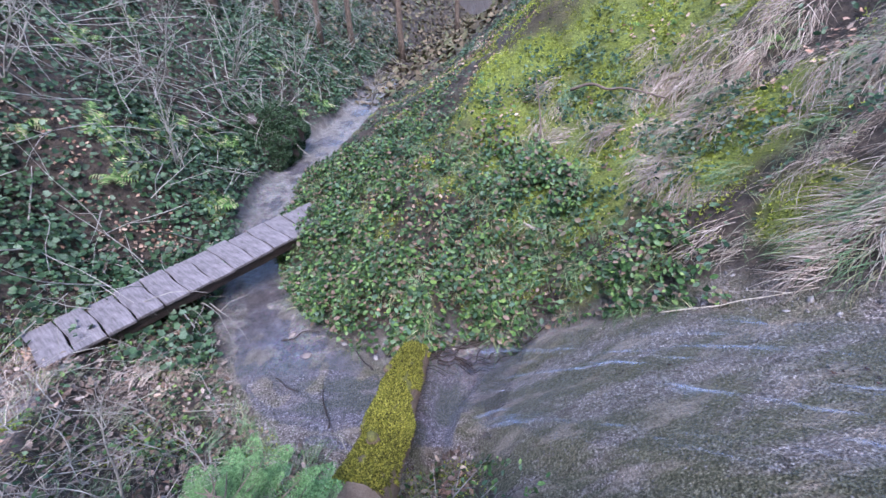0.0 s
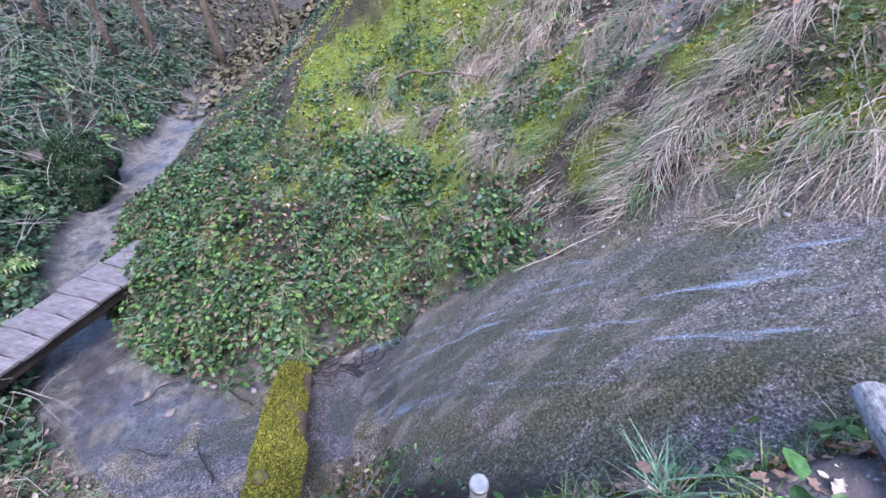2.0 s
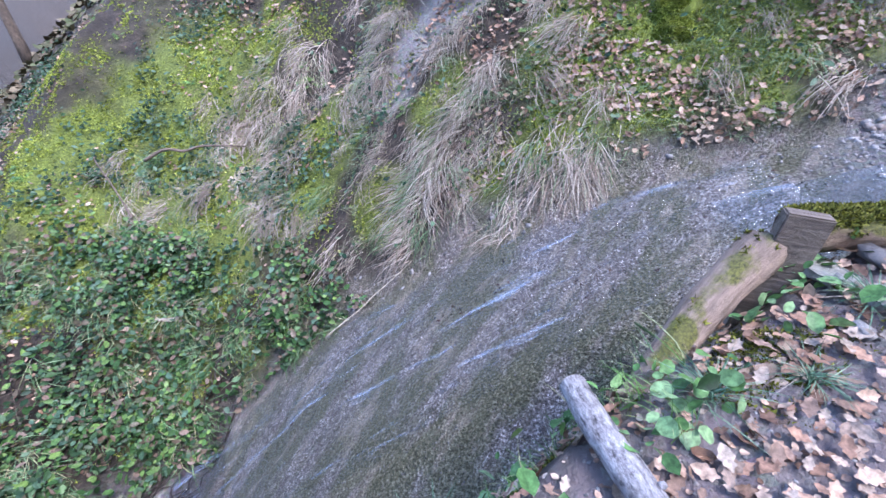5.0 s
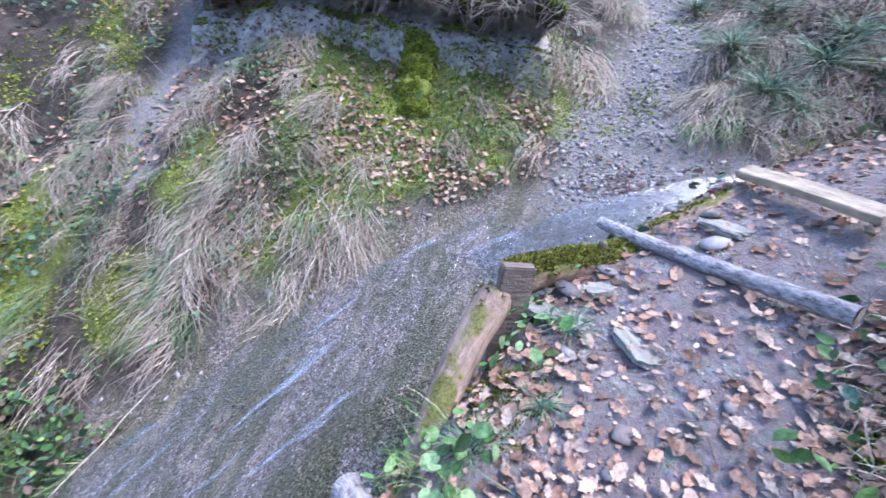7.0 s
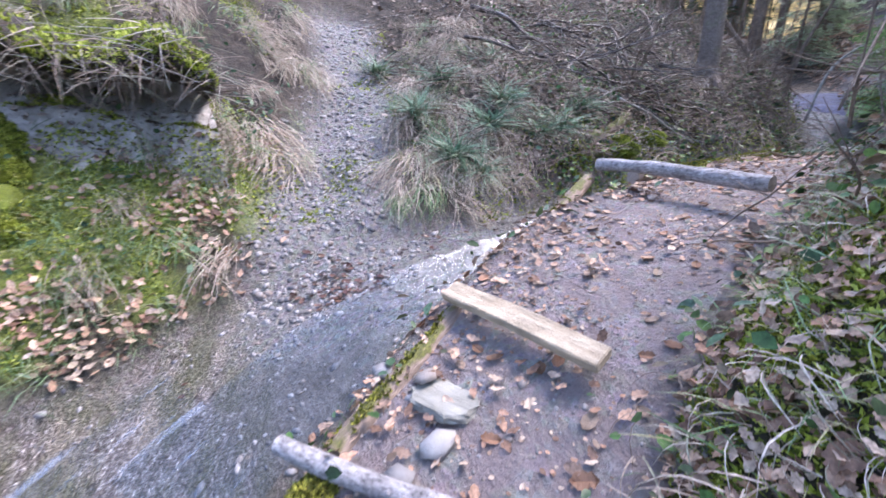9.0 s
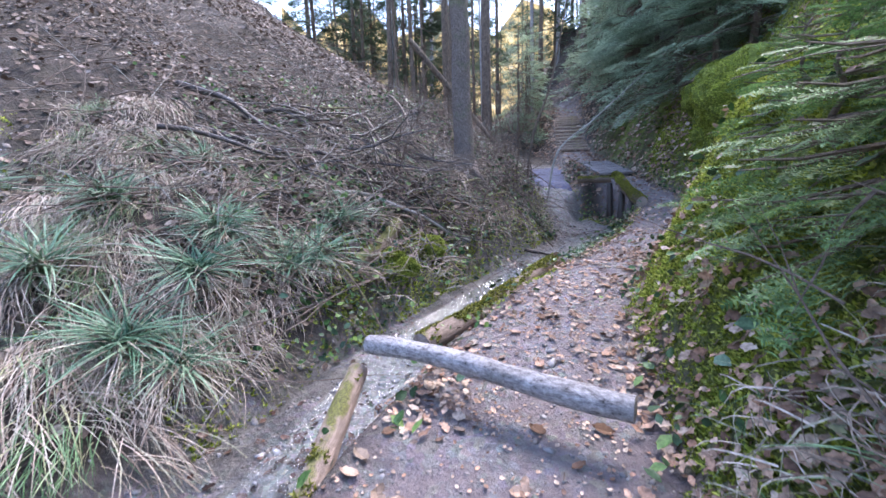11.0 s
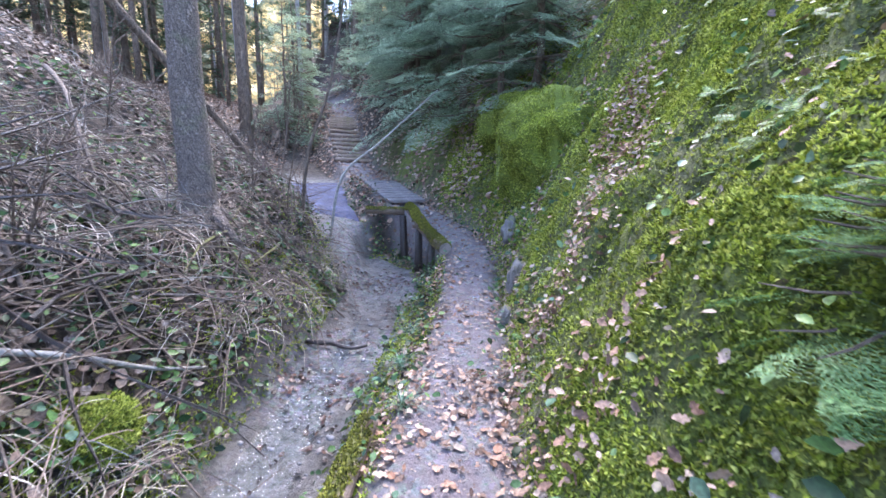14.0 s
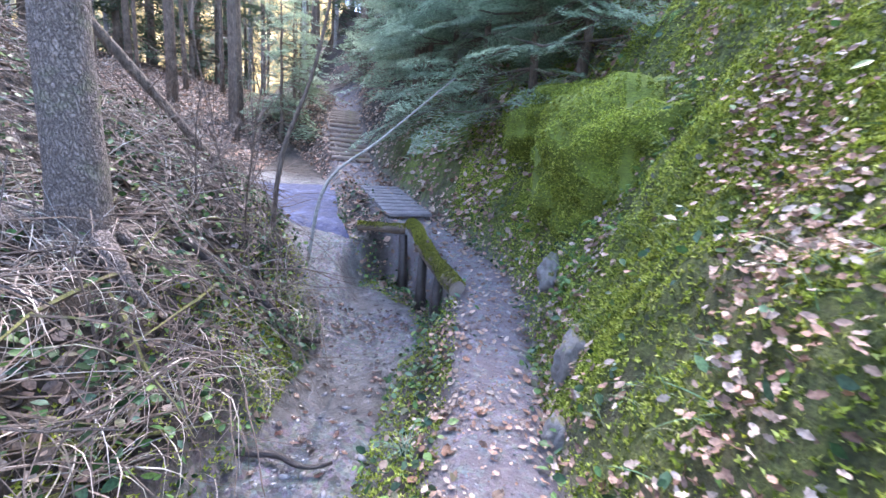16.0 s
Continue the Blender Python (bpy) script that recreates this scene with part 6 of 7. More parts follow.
M_NEEDLE_MID = leafy("green_needle", [(0.10, 0.18, 0.07), (0.18, 0.29, 0.10), (0.28, 0.39, 0.15)], 0.5, thin=0.4)
conifer("spruce_bush", -1.22, 1.0, 1.15, 0.62, 0.014, "young bright green spruce on the slope above the pool", 0.05, 11, 7, M_NEEDLE_FRESH, 41, "bush", "", M_TWIG, 3)
for i, (x, y, h, s, fresh) in enumerate([(2.25, -3.0, 1.0, 0.4, 0), (2.75, -3.4, 1.1, 0.42, 0), (2.95, -3.7, 0.9, 0.45, 1), (3.1, -4.25, 0.8, 0.42, 1), (2.3, -3.6, 1.5, 0.6, 0), (2.7, -4.9, 1.2, 0.5, 1), (3.25, -4.95, 0.55, 0.35, 1)]):
    conifer("spruce_sapling", x, y, h, s, 0.014, "bushy green spruce sapling on the mossy bank", 0.02, 10, 6, M_NEEDLE_FRESH if fresh else M_NEEDLE_MID, 60 + i, "bush", "spruce saplings", M_TWIG, 3)


def bare_shrub(x, y, h, seed, n, label, mat, lean=(0.0, 0.0), rad=0.012):
    """A leafless shrub: crooked stems that fork twice."""
    r = random.Random(seed)
    base = on_ground(x, y, -0.05)
    root = thing("bare_shrub", base, label, "shrub", "bare shrubs")
    for s in range(n):
        d = Vector((lean[0] + r.uniform(-0.45, 0.45), lean[1] + r.uniform(-0.45, 0.45), 1))
        L = h * r.uniform(0.7, 1.1)
        main = wander((0, 0, 0), d, L, 8, r, 0.0, 0.13)
        verts, faces = tube(main, [rad * (1 - 0.85 * k / 8) for k in range(9)], 6)
        for k in range(2, 8):
            for q in range(2):
                sub = wander(main[k], (main[k] - main[k - 1]).normalized() + Vector((r.uniform(-1, 1), r.uniform(-1, 1), r.uniform(-0.2, 0.6))), L * 0.33 * r.uniform(0.5, 1.1), 4, r, 0.0, 0.2)
                v, f = tube(sub, [rad * 0.45 * (1 - 0.8 * j / 4) for j in range(5)], 4)
                o = len(verts)
                verts += v
                faces += [tuple(i + o for i in ff) for ff in f]
                tip = wander(sub[2], (sub[3] - sub[2]).normalized() + Vector((r.uniform(-1, 1), r.uniform(-1, 1), r.uniform(-0.4, 0.6))), L * 0.14, 3, r, 0.0, 0.2)
                v, f = tube(tip, [rad * 0.25, rad * 0.2, rad * 0.15, 0.0008], 4)
                o = len(verts)
                verts += v
                faces += [tuple(i + o for i in ff) for ff in f]
        mesh_object("stem", verts, faces, mat, root)
    return root


bare_shrub(-1.75, 1.55, 1.25, 3, 2, "leafless grey-tan shrub with forked twigs above the pool", M_TWIG_GREY, (-0.1, 0.1), 0.011)
bare_shrub(-2.6, 1.5, 1.1, 4, 2, "leafless grey-tan shrub with forked twigs on the slope", M_TWIG_GREY, (-0.25, 0.1), 0.012)
bare_shrub(-1.3, 1.35, 0.7, 5, 1, "small leafless shrub with forked twigs above the pool", M_TWIG_GREY, (0.2, 0.2), 0.008)
for i, (x, y, h) in enumerate([(-6.5, 9.5, 2.6), (-7.5, 7.5, 2.4), (-6.0, 12.5, 2.6), (-4.9, 11.3, 2.0), (-5.2, 15.5, 2.6), (-8.6, 10.5, 2.8), (-3.0, 17, 2.4), (-5.4, 7.8, 1.6)]):
    bare_shrub(x, y, h, 20 + i, 4, "leafless grey hazel shrub on the ivy-covered valley side", M_TWIG_GREY, (0.3, -0.2), 0.016)
for i, (x, y, h) in enumerate([(7.6, -9.0, 2.6), (8.6, -10.3, 3.0), (7.9, -8.6, 1.4), (8.9, -7.6, 1.5), (7.3, -5.6, 1.1), (8.3, -5.0, 1.2), (6.9, -6.9, 0.8)]):
    bare_shrub(x, y, h, 40 + i, 2, "thin leafless shrub on the brook's bank", M_TWIG, (-0.2, 0.1), 0.012)


def lower_trees():
    r = random.Random(8)
    for i, (x, y, rr) in enumerate([(-7.4, 15.5, 0.16), (-6.4, 18.5, 0.13), (-5.2, 19.5, 0.12), (-4.4, 22, 0.14), (-9.5, 20, 0.2), (-2.5, 27, 0.2), (-7.0, 26, 0.2), (-11, 14, 0.16), (-5, 32, 0.22), (-9, 30, 0.2), (1, 36, 0.2), (-14, 24, 0.2), (3, 24, 0.18)]):
        base = on_ground(x, y, -0.3)
        root = thing("valley_tree", base, "dark bare-trunked tree in the lower valley", "tree", "lower valley trees")
        v, f = tube([(0.03 * k * math.sin(i), 0.03 * k * math.cos(i), 1.4 * k) for k in range(11)], [rr * (1.25 if k == 0 else 1 - 0.06 * k) for k in range(11)], 10, 0.04, i)
        mesh_object("trunk", v, f, M_BARK, root, True)
        verts, faces = [], []
        for k in range(10):
            z = r.uniform(4, 13)
            pts = wander((0.02 * z * math.sin(i), 0.02 * z * math.cos(i), z), (r.uniform(-1, 1), r.uniform(-1, 1), 0.5), r.uniform(1.5, 3.5), 5, r, 0, 0.2)
            v, f = tube(pts, [0.05, 0.04, 0.03, 0.02, 0.012, 0.004], 5)
            o = len(verts)
            verts += v
            faces += [tuple(q + o for q in ff) for ff in f]
        mesh_object("branchwork", verts, faces, M_BARK, root)


lower_trees()


# ---- hummocks, hollows and boulders ----
def hummock(name, x, y, size, mat, label, seed, up=0.0, moss=0.0, category="boulder", group="", moss_mat=None):
    """A rounded, lumpy body half sunk into the ground, with moss sprigs where it is mossy."""
    bm = bmesh.new()
    bmesh.ops.create_icosphere(bm, subdivisions=4, radius=1)
    for v in bm.verts:
        n = noise.fractal(v.co * 1.6 + Vector((seed * 3.1, seed, 0)), 0.8, 2.0, 4)
        v.co = Vector((v.co.x * size[0], v.co.y * size[1], v.co.z * size[2])) * (1 + 0.30 * n + 0.07 * noise.noise(v.co * 5.5 + Vector((seed, 0, 0))))
    me = bpy.data.meshes.new(name)
    bm.to_mesh(me)
    co = np.array([tuple(v.co) for v in bm.verts])
    bm.normal_update()
    nr = np.array([tuple(v.normal) for v in bm.verts])
    tri = np.array([[v.index for v in q.verts] for q in bm.faces])
    bm.free()
    me.polygons.foreach_set("use_smooth", [True] * len(me.polygons))
    me.materials.append(mat)
    if moss:
        root = thing(name, on_ground(x, y, up), label, category, group)
        body = new("body", me)
        body.parent = root
        r = np.random.default_rng(seed)
        pick = r.integers(0, len(tri), int(46000 * moss * (size[0] * size[1]) ** 0.5))
        w = r.dirichlet((1, 1, 1), len(pick))
        pts = (co[tri[pick]] * w[:, :, None]).sum(1)
        nv = nr[tri[pick][:, 0]]
        patch = fbm(pts[:, 0] * 4 + seed, pts[:, 1] * 4 + pts[:, 2] * 2, 51) > -0.28
        pts, nv = pts[patch], nv[patch]
        scatter_mesh("moss", SPRIG_V, SPRIG_F, pts, bases(nv, None, 0.6), r.uniform(0.011, 0.030, len(pts)) * (3.2 if moss_mat else 1.0), moss_mat or M_MOSS, root)
        return root
    ob = new(name, me)
    ob.location = on_ground(x, y, up)
    return tagged(ob, label, category, group)


M_ROCK = wood("mossy_rock", (0.26, 0.24, 0.22), (0.10, 0.09, 0.085), 0.45, 0.5)
for i, (x, y, s) in enumerate([(6.08, 1.42, (0.24, 0.22, 0.26)), (5.88, 1.38, (0.22, 0.20, 0.22)), (5.70, 1.36, (0.20, 0.19, 0.18)), (5.52, 1.30, (0.16, 0.17, 0.14))]):
    hummock("moss_hummock", x, y, s, M_HUMP, "bright green moss cushion on the grassy bank", i + 3, -0.1 * s[2], 1.2, "moss", "moss cushions")
for i, (x, y, s, dip) in enumerate([(3.95, -9.7, (0.8, 0.85, 0.72), 0.62), (4.25, -10.9, (0.8, 0.7, 0.6), 0.55), (6.35, -4.55, (0.35, 0.2, 0.16), 0.55), (6.5, -5.2, (0.3, 0.25, 0.16), 0.55)]):
    hummock("moss_hummock", x, y, s, M_HUMP, "yellow-green moss mound swelling out of the bank", i + 31, -dip * s[2], 1.2, "moss", "moss mounds")
for i, (x, y, s) in enumerate([(4.35, -8.05, (0.10, 0.16, 0.22)), (4.42, -7.6, (0.09, 0.13, 0.16)), (4.5, -9.2, (0.12, 0.2, 0.2))]):
    hummock("boulder", x, y, s, M_ROCK, "grey rock showing at the foot of the mossy bank", i + 60, -0.05, 0, "rock", "bank rocks")


def clay_cover(V, root):
    """Moss, leaves and stones caught on the lower part of the clay face."""
    g = np.random.default_rng(14)
    m = len(V)
    for name, n, tv, tf, size, mat, floor in (("face_moss", 9000, SPRIG_V, SPRIG_F, (0.014, 0.04), M_MOSS, 0.0), ("face_leaves", 700, OAK_V, OAK_F, (0.04, 0.08), M_LITTER_OLD, -0.3), ("face_gravel", 900, STONES[2][1], STONES[2][2], (0.015, 0.05), M_STONE, -0.3)):
        u, w = g.uniform(0, m - 1.001, n), g.uniform(0.1, 1.9, n)
        keep = fbm(u * 0.6, w * 2.0, 140 + len(name)) - 0.25 * np.maximum(w - 0.9, 0) > floor
        u, w = u[keep], w[keep]
        i, k = u.astype(int), w.astype(int)
        a, b = (u - i)[:, None], (w - k)[:, None]
        pos = V[i, k] * (1 - a) * (1 - b) + V[i + 1, k] * a * (1 - b) + V[i, k + 1] * (1 - a) * b + V[i + 1, k + 1] * a * b
        nv = np.cross(V[i + 1, k] - V[i, k], V[i, k + 1] - V[i, k])
        nv = nv / np.linalg.norm(nv, axis=1)[:, None]
        nv = nv * -np.sign(nv[:, :1])
        tagged(scatter_mesh(name, tv, tf, pos + 0.005 * nv, bases(nv + [0, 0, 0.3], None, 0.4), g.uniform(*size, len(pos)), mat, root), kind="stuff")


def undercut():
    """The hollow clay face under an overhanging turf lip on the far bank."""
    root = thing("clay_overhang", on_ground(6.1, 2.0, 0.4), "pale clay face under a dark overhanging mossy turf lip", "bank")
    c = Vector(root.location)
    verts, faces = [], []
    m = 26
    prof = [(-0.28, -1.2), (-0.06, -0.22), (0.16, -0.02), (0.34, 0.10), (0.36, 0.24), (-0.26, 0.28), (-0.42, 0.40), (-0.3, 0.58), (0.2, 0.72), (0.8, 0.9)]
    for i in range(m):
        t = i / (m - 1)
        x, y = 5.65 + 1.0 * t - 0.3 * t * t, 4.2 - 4.3 * t
        z = float(sample(x + 0.1, y)) + 0.25
        wob = 0.12 * math.sin(i * 0.7) + 0.07 * math.sin(i * 2.9)
        for k, (a, h) in enumerate(prof):
            verts.append((x + a + wob * (0.4 + 0.08 * k) - c.x, y + 0.25 * a - c.y, z + h * (0.72 + 0.16 * math.sin(i * 0.9) + 0.08 * math.sin(i * 2.3 + k)) - c.z))
    p = len(prof)
    clay = [(i * p + k, (i + 1) * p + k, (i + 1) * p + k + 1, i * p + k + 1) for i in range(m - 1) for k in range(4)]
    lip = [(i * p + k, (i + 1) * p + k, (i + 1) * p + k + 1, i * p + k + 1) for i in range(m - 1) for k in range(4, p - 1)]
    mesh_object("clay_face", verts, clay, M_CLAY, root, True)
    mesh_object("turf_lip", verts, lip, M_GROUND, root, True)
    r = random.Random(2)
    rv, rf = [], []
    mv, mb = [], []
    for i in range(90):
        q = r.randrange(m) * p + r.choice((5, 6))
        pts = wander(verts[q], (r.uniform(-0.5, 0.2), r.uniform(-0.3, 0.3), -1), r.uniform(0.15, 0.4), 4, r, 0.2, 0.15)
        v, f = tube(pts, [0.005, 0.004, 0.003, 0.002, 0.001], 4)
        o = len(rv)
        rv += v
        rf += [tuple(k + o for k in ff) for ff in f]
    tagged(mesh_object("root_fringe", rv, rf, M_TWIG, root, False, "thin brown roots hanging from the turf lip"), kind="stuff")
    g = np.random.default_rng(4)
    V = np.array(verts).reshape(m, p, 3)
    clay_cover(V, root)
    idx, t1, t2 = g.integers(0, m - 1, 4000), g.uniform(0, 1, 4000), g.uniform(0, 1, 4000)
    kk = g.integers(5, p - 1, 4000)
    pos = V[idx, kk] * (1 - t1[:, None]) * (1 - t2[:, None]) + V[idx + 1, kk] * t1[:, None] * (1 - t2[:, None]) + V[idx, kk + 1] * (1 - t1[:, None]) * t2[:, None] + V[idx + 1, kk + 1] * (t1 * t2)[:, None]
    tv, tf = hang_template(0.012, 5, 0.1)
    row = V[g.integers(0, m, 900), g.integers(5, 8, 900)] + g.normal(0, 0.06, (900, 3))
    yaw = np.pi + g.normal(0, 0.5, 900)
    tagged(scatter_mesh("straw_fringe", tv, tf, row, bases(np.tile([-1.0, 0, 0.25], (900, 1)), yaw, 0.2), g.uniform(0.15, 0.4, 900), M_DRY, root), kind="stuff")
    scatter_mesh("moss", SPRIG_V, SPRIG_F, pos, bases(np.tile([-0.4, 0, 1.0], (4000, 1)), None, 0.4), g.uniform(0.03, 0.07, 4000), M_MOSS, root)


M_CLAY = wood("pale_clay", (0.50, 0.465, 0.44), (0.20, 0.18, 0.165), 0.0, 0.25)
undercut()


# ---- single stones and leaves on the path and slide ----
def single_stones():
    r = random.Random(12)
    for i, (x, y, s, flat) in enumerate([(2.58, -0.42, 0.17, 0.7), (2.42, -0.36, 0.10, 1), (2.2, -0.43, 0.09, 1), (2.75, -0.6, 0.13, 0.6), (2.9, -0.95, 0.12, 0.8), (2.95, -1.1, 0.14, 0.8), (1.89, -0.62, 0.11, 0.6), (1.75, -0.55, 0.06, 1), (2.05, -0.95, 0.07, 1), (3.25, -1.15, 0.16, 0.8), (3.4, -1.0, 0.12, 0.9), (5.35, 1.0, 0.05, 1), (4.6, 1.35, 0.06, 1), (3.7, 2.45, 0.07, 1), (3.5, 1.3, 0.06, 1), (3.1, 1.25, 0.05, 1), (-1.5, 4.1, 0.14, 0.6), (-2.3, 4.3, 0.12, 0.6), (-1.0, 3.8, 0.1, 0.7), (-2.0, 3.9, 0.2, 0.4)]):
        ob = new("stone", STONES[i % 6][0])
        ob.matrix_world = Matrix.LocRotScale(on_ground(x, y, 0.2 * s * flat), Euler((r.uniform(-0.3, 0.3), r.uniform(-0.3, 0.3), r.uniform(0, 6))), (s, s, s * flat))
        tagged(ob, "smooth grey brook stone lying on the ground", "stone", "single stones")
    for x, y, lx, ly, lz, yaw, tip, lift in ((2.28, -0.68, 0.23, 0.10, 0.022, 25, -6, 0.012), (2.46, -0.30, 0.20, 0.12, 0.032, 60, 9, 0.02), (2.37, -0.46, 0.12, 0.09, 0.03, 10, -8, 0.02), (2.60, -0.56, 0.14, 0.09, 0.03, 120, 6, 0.02), (3.12, -1.18, 0.26, 0.19, 0.035, 30, 4, 0.012)):
        bm = bmesh.new()
        bmesh.ops.create_cube(bm, size=1)
        bmesh.ops.scale(bm, vec=(lx, ly, lz), verts=bm.verts)
        bmesh.ops.bevel(bm, geom=[e for e in bm.edges if abs(e.verts[0].co.z - e.verts[1].co.z) > lz * 0.9], offset=0.3 * ly, segments=1, affect="EDGES")
        bmesh.ops.subdivide_edges(bm, edges=bm.edges[:], cuts=2, use_grid_fill=True)
        for v in bm.verts:
            v.co += Vector((r.uniform(-1, 1) * 0.008, r.uniform(-1, 1) * 0.008, r.uniform(-1, 1) * 0.003))
        me = bpy.data.meshes.new("stone_slab")
        bm.to_mesh(me)
        bm.free()
        me.materials.append(M_SLATE)
        ob = new("stone_slab", me)
        ob.matrix_world = Matrix.Translation(on_ground(x, y, lift)) @ pose(0, 0, 0, 3, 0.5 * tip, yaw)
        tagged(ob, "flat grey-green slab of slate lying on the path", "stone", "slate slabs")


M_SLATE = wood("grey_green_slate", (0.36, 0.35, 0.31), (0.15, 0.145, 0.13), 0.0, 0.6, 0.6)
single_stones()


def single_leaves():
    me = []
    for k in range(4):
        r = random.Random(k)
        m = bpy.data.meshes.new("fallen_leaf")
        lobes = [(0, 0.02), (0.12, 0.15), (0.22, 0.27), (0.34, 0.24), (0.48, 0.33), (0.60, 0.26), (0.76, 0.26), (0.88, 0.12), (1.0, 0.0)]
        v = [(a - 0.5, b * r.uniform(0.8, 1.1), 0.3 * b + 0.12 * (a - 0.5) ** 2 * 4 + r.uniform(0, 0.04)) for a, b in lobes] + [(a - 0.5, -b * r.uniform(0.8, 1.1), 0.35 * b + 0.05 * (a - 0.5) ** 2 * 4 + r.uniform(0, 0.04)) for a, b in lobes[1:-1]]
        c = len(v)
        v += [(a - 0.5, 0, 0.03 * (a - 0.5) ** 2) for a, b in lobes[1:-1]]
        f = []
        for q in range(7):
            n1 = 0 if q == 0 else c + q - 1
            f += [(n1, c + q, 1 + q), (n1, 1 + q, q)] if q else [(0, c, 1)]
            f += [(n1, 9 + q, c + q)] if q == 0 else [(n1, 9 + q - 1, 9 + q), (n1, 9 + q, c + q)]
        f += [(c + 6, 8, 7), (c + 6, 15, 8)]
        m.from_pydata(v, [], f)
        m.materials.append(M_LITTER_ONE)
        me.append(m)
    r = random.Random(77)
    n = 0
    while n < 240:
        x, y = r.uniform(0.8, 5.2), r.uniform(-9.0, 0.3)
        dp, wp, ds, ws = (float(sample(x, y, q)) for q in (2, 4, 1, 3))
        if abs(dp) > wp * 1.5 or ds > -ws:
            continue
        if abs(dp) < wp * 0.6 and r.random() < 0.55:
            continue
        ob = new("fallen_leaf", me[n % 4])
        nv = Vector(normal_at(np.array([x]), np.array([y]))[0])
        q = nv.to_track_quat("Z", "Y").to_matrix().to_4x4()
        ob.matrix_world = Matrix.Translation(on_ground(x, y, 0.008)) @ q @ pose(0, 0, 0, r.uniform(-14, 14), r.uniform(-14, 14), r.uniform(0, 360)) @ Matrix.Diagonal((*[r.uniform(0.06, 0.10)] * 3, 1))
        tagged(ob, "dry orange-brown fallen oak leaf on the path", "leaf", "fallen leaves on the path")
        n += 1


single_leaves()


# ---- driftwood, sticks and small things ----
def stick(name, pts, rad, mat, label, category="stick", group="", sides=7):
    root = thing(name, pts[0], label, category, group)
    p0 = Vector(pts[0])
    v, f = tube([Vector(p) - p0 for p in spline(pts, 0.04)[:, :3]], np.linspace(rad[0], rad[1], len(spline(pts, 0.04))), sides, 0.08, 3)
    mesh_object("bark", v, f, mat, root, True)
    return root


def ground_stick(name, a, b, rad, mat, label, lift=0.03, arch=0.0, **kw):
    pts = []
    for i in range(6):
        t = i / 5
        x, y = a[0] + (b[0] - a[0]) * t, a[1] + (b[1] - a[1]) * t
        pts.append((x + 0.03 * math.sin(7 * t), y + 0.03 * math.cos(9 * t), float(sample(x, y)) + lift + arch * math.sin(math.pi * t)))
    return stick(name, pts, rad, mat, label, **kw)


ground_stick("driftwood", (2.55, 0.18), (2.25, 0.32), (0.025, 0.015), M_LOG_WET, "dark wet piece of driftwood stranded on the water slide", 0.03)
ground_stick("driftwood", (2.6, 0.30), (2.42, 0.15), (0.012, 0.01), M_LOG_WET, "dark wet twig stranded on the water slide", 0.05, 0.04)
ground_stick("reed_stalk", (2.25, 3.2), (3.15, 2.75), (0.008, 0.004), M_DRY, "long bleached straw stalk lying along the rock", 0.06, 0.05)
ground_stick("stick", (1.35, 4.95), (1.05, 5.15), (0.03, 0.02), M_CUT, "short pale brown stick among the brambles", 0.14)
ground_stick("fallen_branch", (2.0, 6.9), (3.0, 5.9), (0.025, 0.01), M_TWIG, "grey forked fallen branch on the mossy bank", 0.25, 0.1)
ground_stick("fallen_branch", (1.45, 6.2), (1.55, 7.6), (0.014, 0.006), M_TWIG, "thin grey dead branch on the mossy bank", 0.2, 0.25)
ground_stick("black_log", (7.5, -8.1), (6.7, -8.9), (0.05, 0.03), M_LOG_WET, "thin blackened log lying over the brook's bank", 0.08)
ground_stick("fallen_branch", (8.8, -6.0), (7.0, -5.4), (0.03, 0.015), M_TWIG, "long brown fallen branch on the hillside", 0.1, 0.25)
ground_stick("fallen_branch", (9.6, -7.6), (7.9, -6.6), (0.03, 0.012), M_TWIG, "long brown fallen branch on the hillside", 0.12, 0.3)
ground_stick("fallen_branch", (6.9, -4.4), (6.4, -6.0), (0.025, 0.012), M_TWIG_GREY, "grey fallen branch on the brook's bank", 0.1, 0.1)
ground_stick("driftwood", (6.35, -7.25), (5.75, -7.35), (0.03, 0.012), M_LOG_WET, "dark branch lying across the brook", 0.04, 0.03)
stick("leaning_trunk", [(9.6, -8.2, 5.2), (8.9, -8.9, 4.0), (8.1, -9.7, 2.6)], (0.06, 0.045), M_BARK, "thin dead trunk leaning over the brook's bank")
stick("curved_sapling", [(7.75, -9.6, 2.1), (7.7, -9.75, 3.2), (7.45, -10.1, 4.4), (7.3, -10.6, 6.5)], (0.03, 0.012), M_BARK, "thin curved sapling stem beside the brook", "sapling")
stick("curved_sapling", [(7.35, -9.75, 1.95), (7.2, -9.9, 2.9), (6.75, -10.5, 3.5), (6.0, -11.2, 4.4)], (0.022, 0.008), M_TWIG_GREY, "thin pale sapling leaning over the brook", "sapling")
ground_stick("dead_twig", (2.95, -3.1), (2.5, -1.9), (0.007, 0.003), M_TWIG, "bare brown twig sticking out of the spruce bush", 0.75, 0.1)
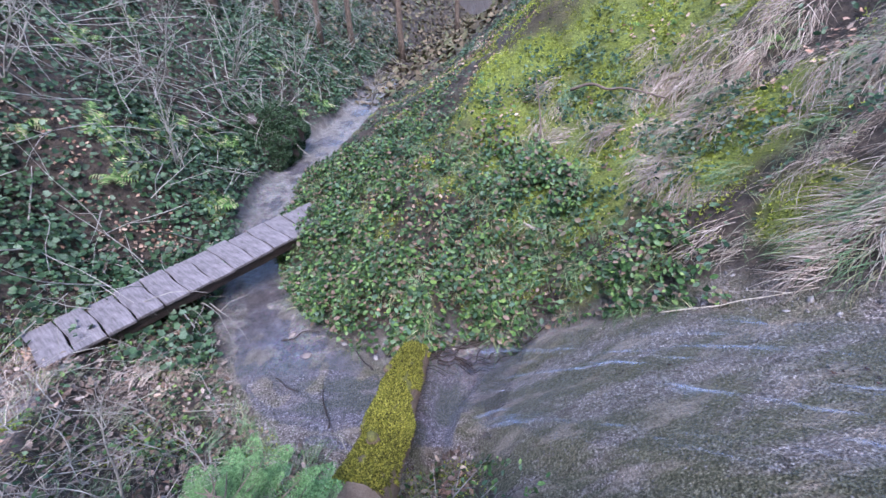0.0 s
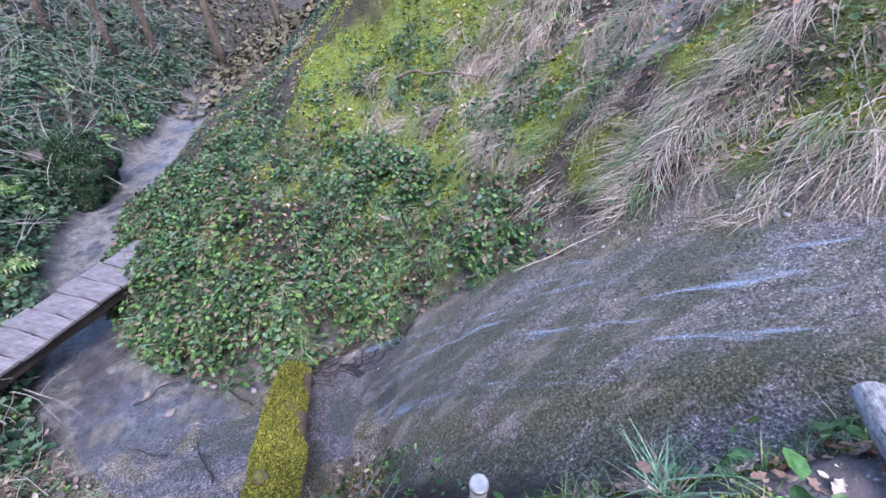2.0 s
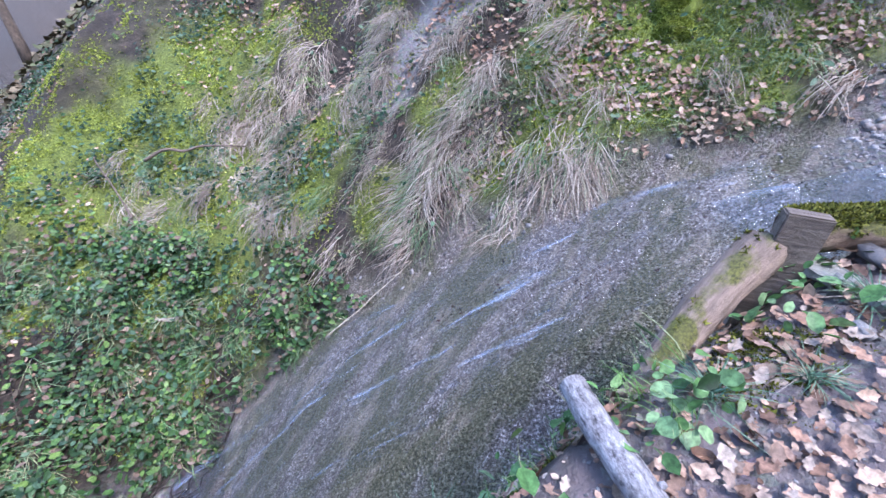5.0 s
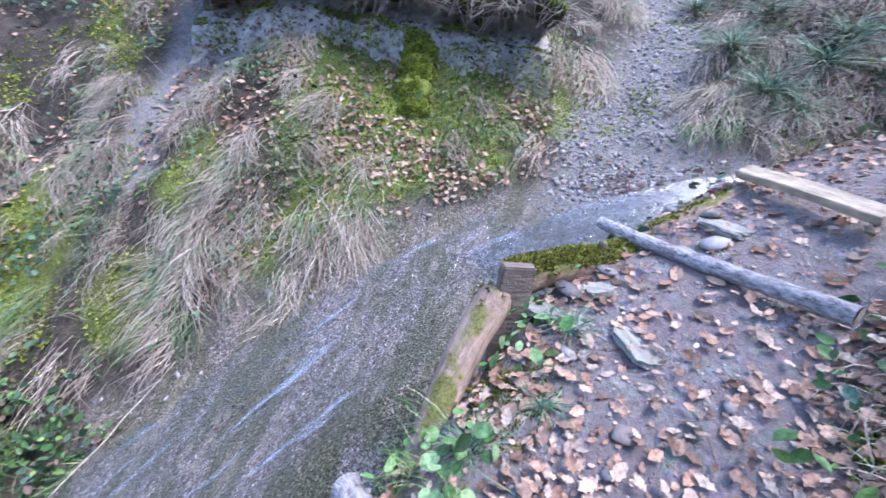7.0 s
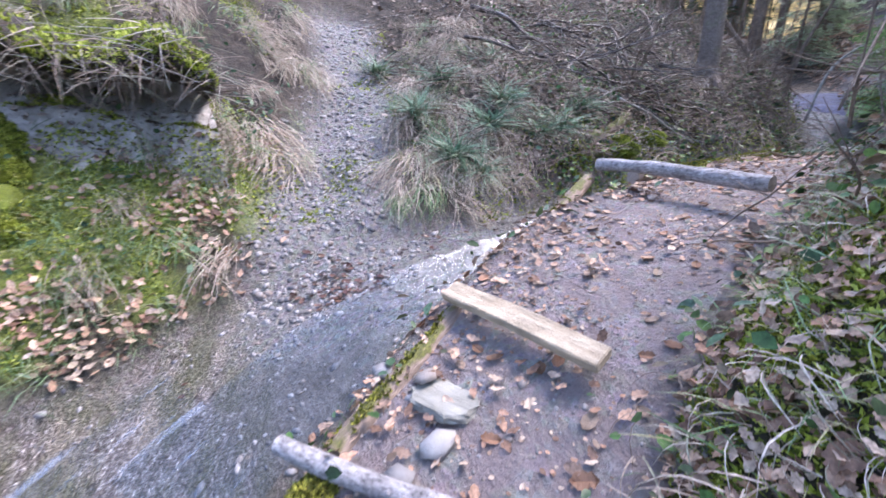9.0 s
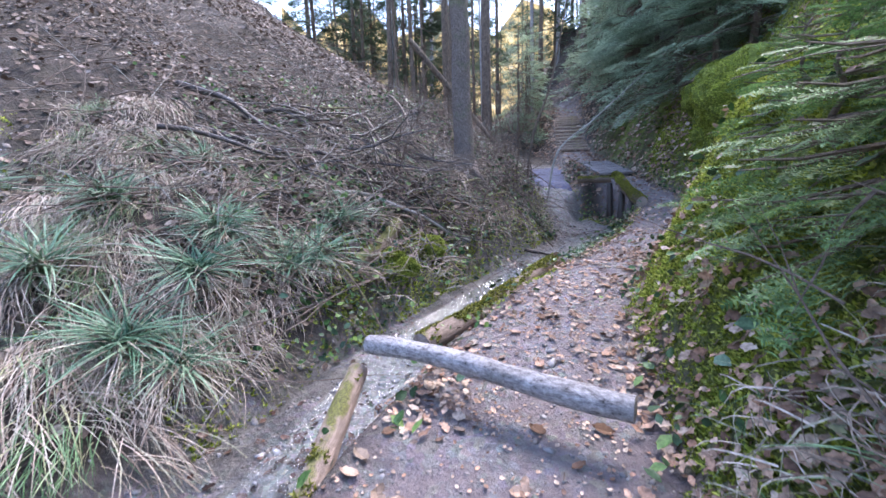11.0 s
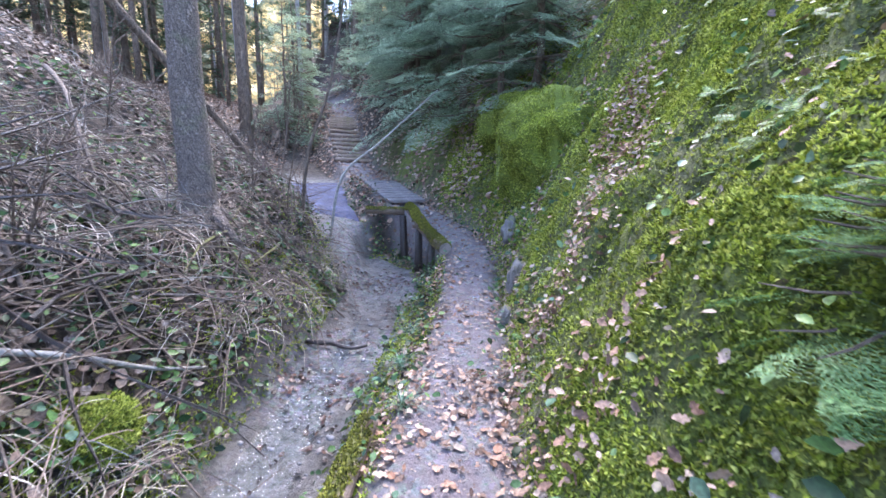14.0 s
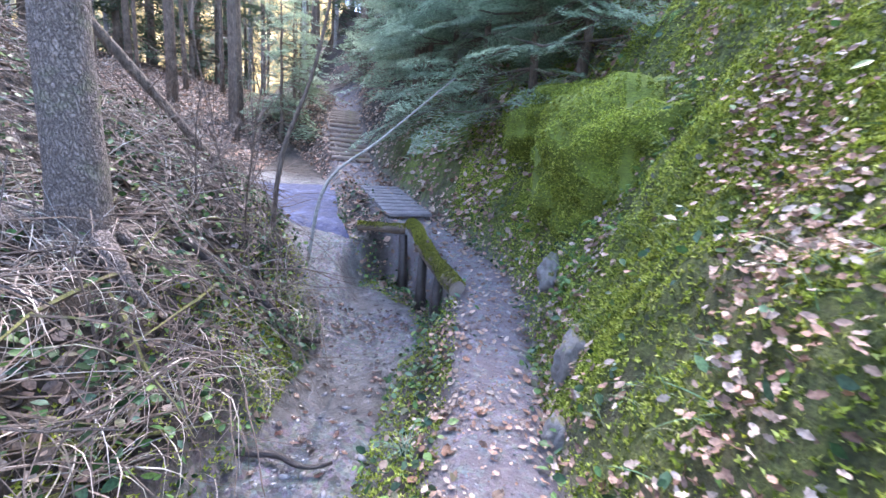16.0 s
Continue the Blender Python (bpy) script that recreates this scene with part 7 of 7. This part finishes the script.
for i, (x0, y0, x1, y1, rr) in enumerate([(8.6, -4.3, 7.3, -4.9, 0.05), (8.9, -5.0, 7.6, -5.3, 0.04), (8.2, -3.6, 7.2, -4.6, 0.04), (8.7, -4.6, 7.9, -5.7, 0.035), (9.2, -3.8, 8.0, -4.4, 0.045), (7.6, -4.2, 7.0, -5.1, 0.03), (8.0, -3.2, 7.4, -4.1, 0.03)]):
    ground_stick("rotten_branch", (x0, y0), (x1, y1), (rr, rr * 0.5), M_LOG_WET, "dark rotten branch lying on the leafy hillside", 0.05 + 0.02 * i, 0.06, group="rotten branches")
log("mossy_branch_log", seat(6.25, -4.15, 0.08), seat(6.55, -4.95, 0.10), 0.08, 0.07, M_LOG_MOSS, "moss-covered fallen log at the brook's edge", 0.02, 1, 71)
for i in range(48):
    r = random.Random(900 + i)
    t = r.random()
    x, y = 1.1 - 1.6 * t + r.uniform(-0.15, 0.15), 4.0 - 0.35 * t + r.uniform(-0.15, 0.2)
    a = r.uniform(-0.5, 1.2)
    ground_stick("drift_twig", (x, y), (x + 0.45 * math.cos(a), y + 0.3 * math.sin(a)), (0.012, 0.006), M_LOG_WET, "dark wet twig in the drift heap at the fall's edge", 0.02 + 0.1 * r.random(), 0.03, group="drift heap twigs", sides=5)
for i, (x0, y0, x1, y1) in enumerate([(-1.9, 3.2, -2.3, 3.5), (-1.4, 2.7, -1.6, 3.3), (-2.4, 4.1, -1.9, 4.3), (-1.0, 3.5, -1.3, 3.9)]):
    ground_stick("drift_twig", (x0, y0), (x1, y1), (0.014, 0.008), M_LOG_WET, "dark branch lying in the shallow pool", 0.09, 0.02, group="pool twigs")


def pipe_post():
    root = thing("pipe_post", (0.55, 0.55, -0.55), "grey galvanised pipe post with a flat cap beside the path", "post")
    v, f = tube([(0, 0, 0), (0, 0, 0.3), (0.004, 0, 0.54)], [0.03, 0.03, 0.03], 20)
    mesh_object("pipe", v, f, M_PIPE, root, True)
    v, f = tube([(0.004, 0, 0.535), (0.004, 0, 0.555), (0.004, 0, 0.56)], [0.034, 0.034, 0.028], 20)
    mesh_object("cap", v, f, M_PIPE, root)


M_PIPE, _n, _l, _b = material("dull_zinc", 0.5)
_b.inputs["Metallic"].default_value = 0.6
_l.new(ramp_node(_n, _l, noise_node(_n, _l, 20, 5, 0.6, place_node(_n)), [(0.3, (0.22, 0.22, 0.22)), (0.7, (0.42, 0.41, 0.40))]), _b.inputs["Base Color"])
pipe_post()


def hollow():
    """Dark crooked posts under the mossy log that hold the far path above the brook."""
    root = thing("retaining_posts", (5.62, -9.72, 1.25), "near-black wooden posts holding the path above the brook", "retaining wall")
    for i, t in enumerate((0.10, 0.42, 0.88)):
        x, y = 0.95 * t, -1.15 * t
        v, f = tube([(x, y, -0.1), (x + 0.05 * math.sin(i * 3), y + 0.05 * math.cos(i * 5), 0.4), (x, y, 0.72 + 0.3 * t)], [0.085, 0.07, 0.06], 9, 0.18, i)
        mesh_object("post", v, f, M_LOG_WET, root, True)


hollow()
hummock("ivy_mound", -4.75, 11.4, (0.8, 0.95, 0.9), M_LOG_WET, "dark overhanging mound with moss beside the lower brook", 83, 0.1, 0.5, "bank", "", M_IVY)
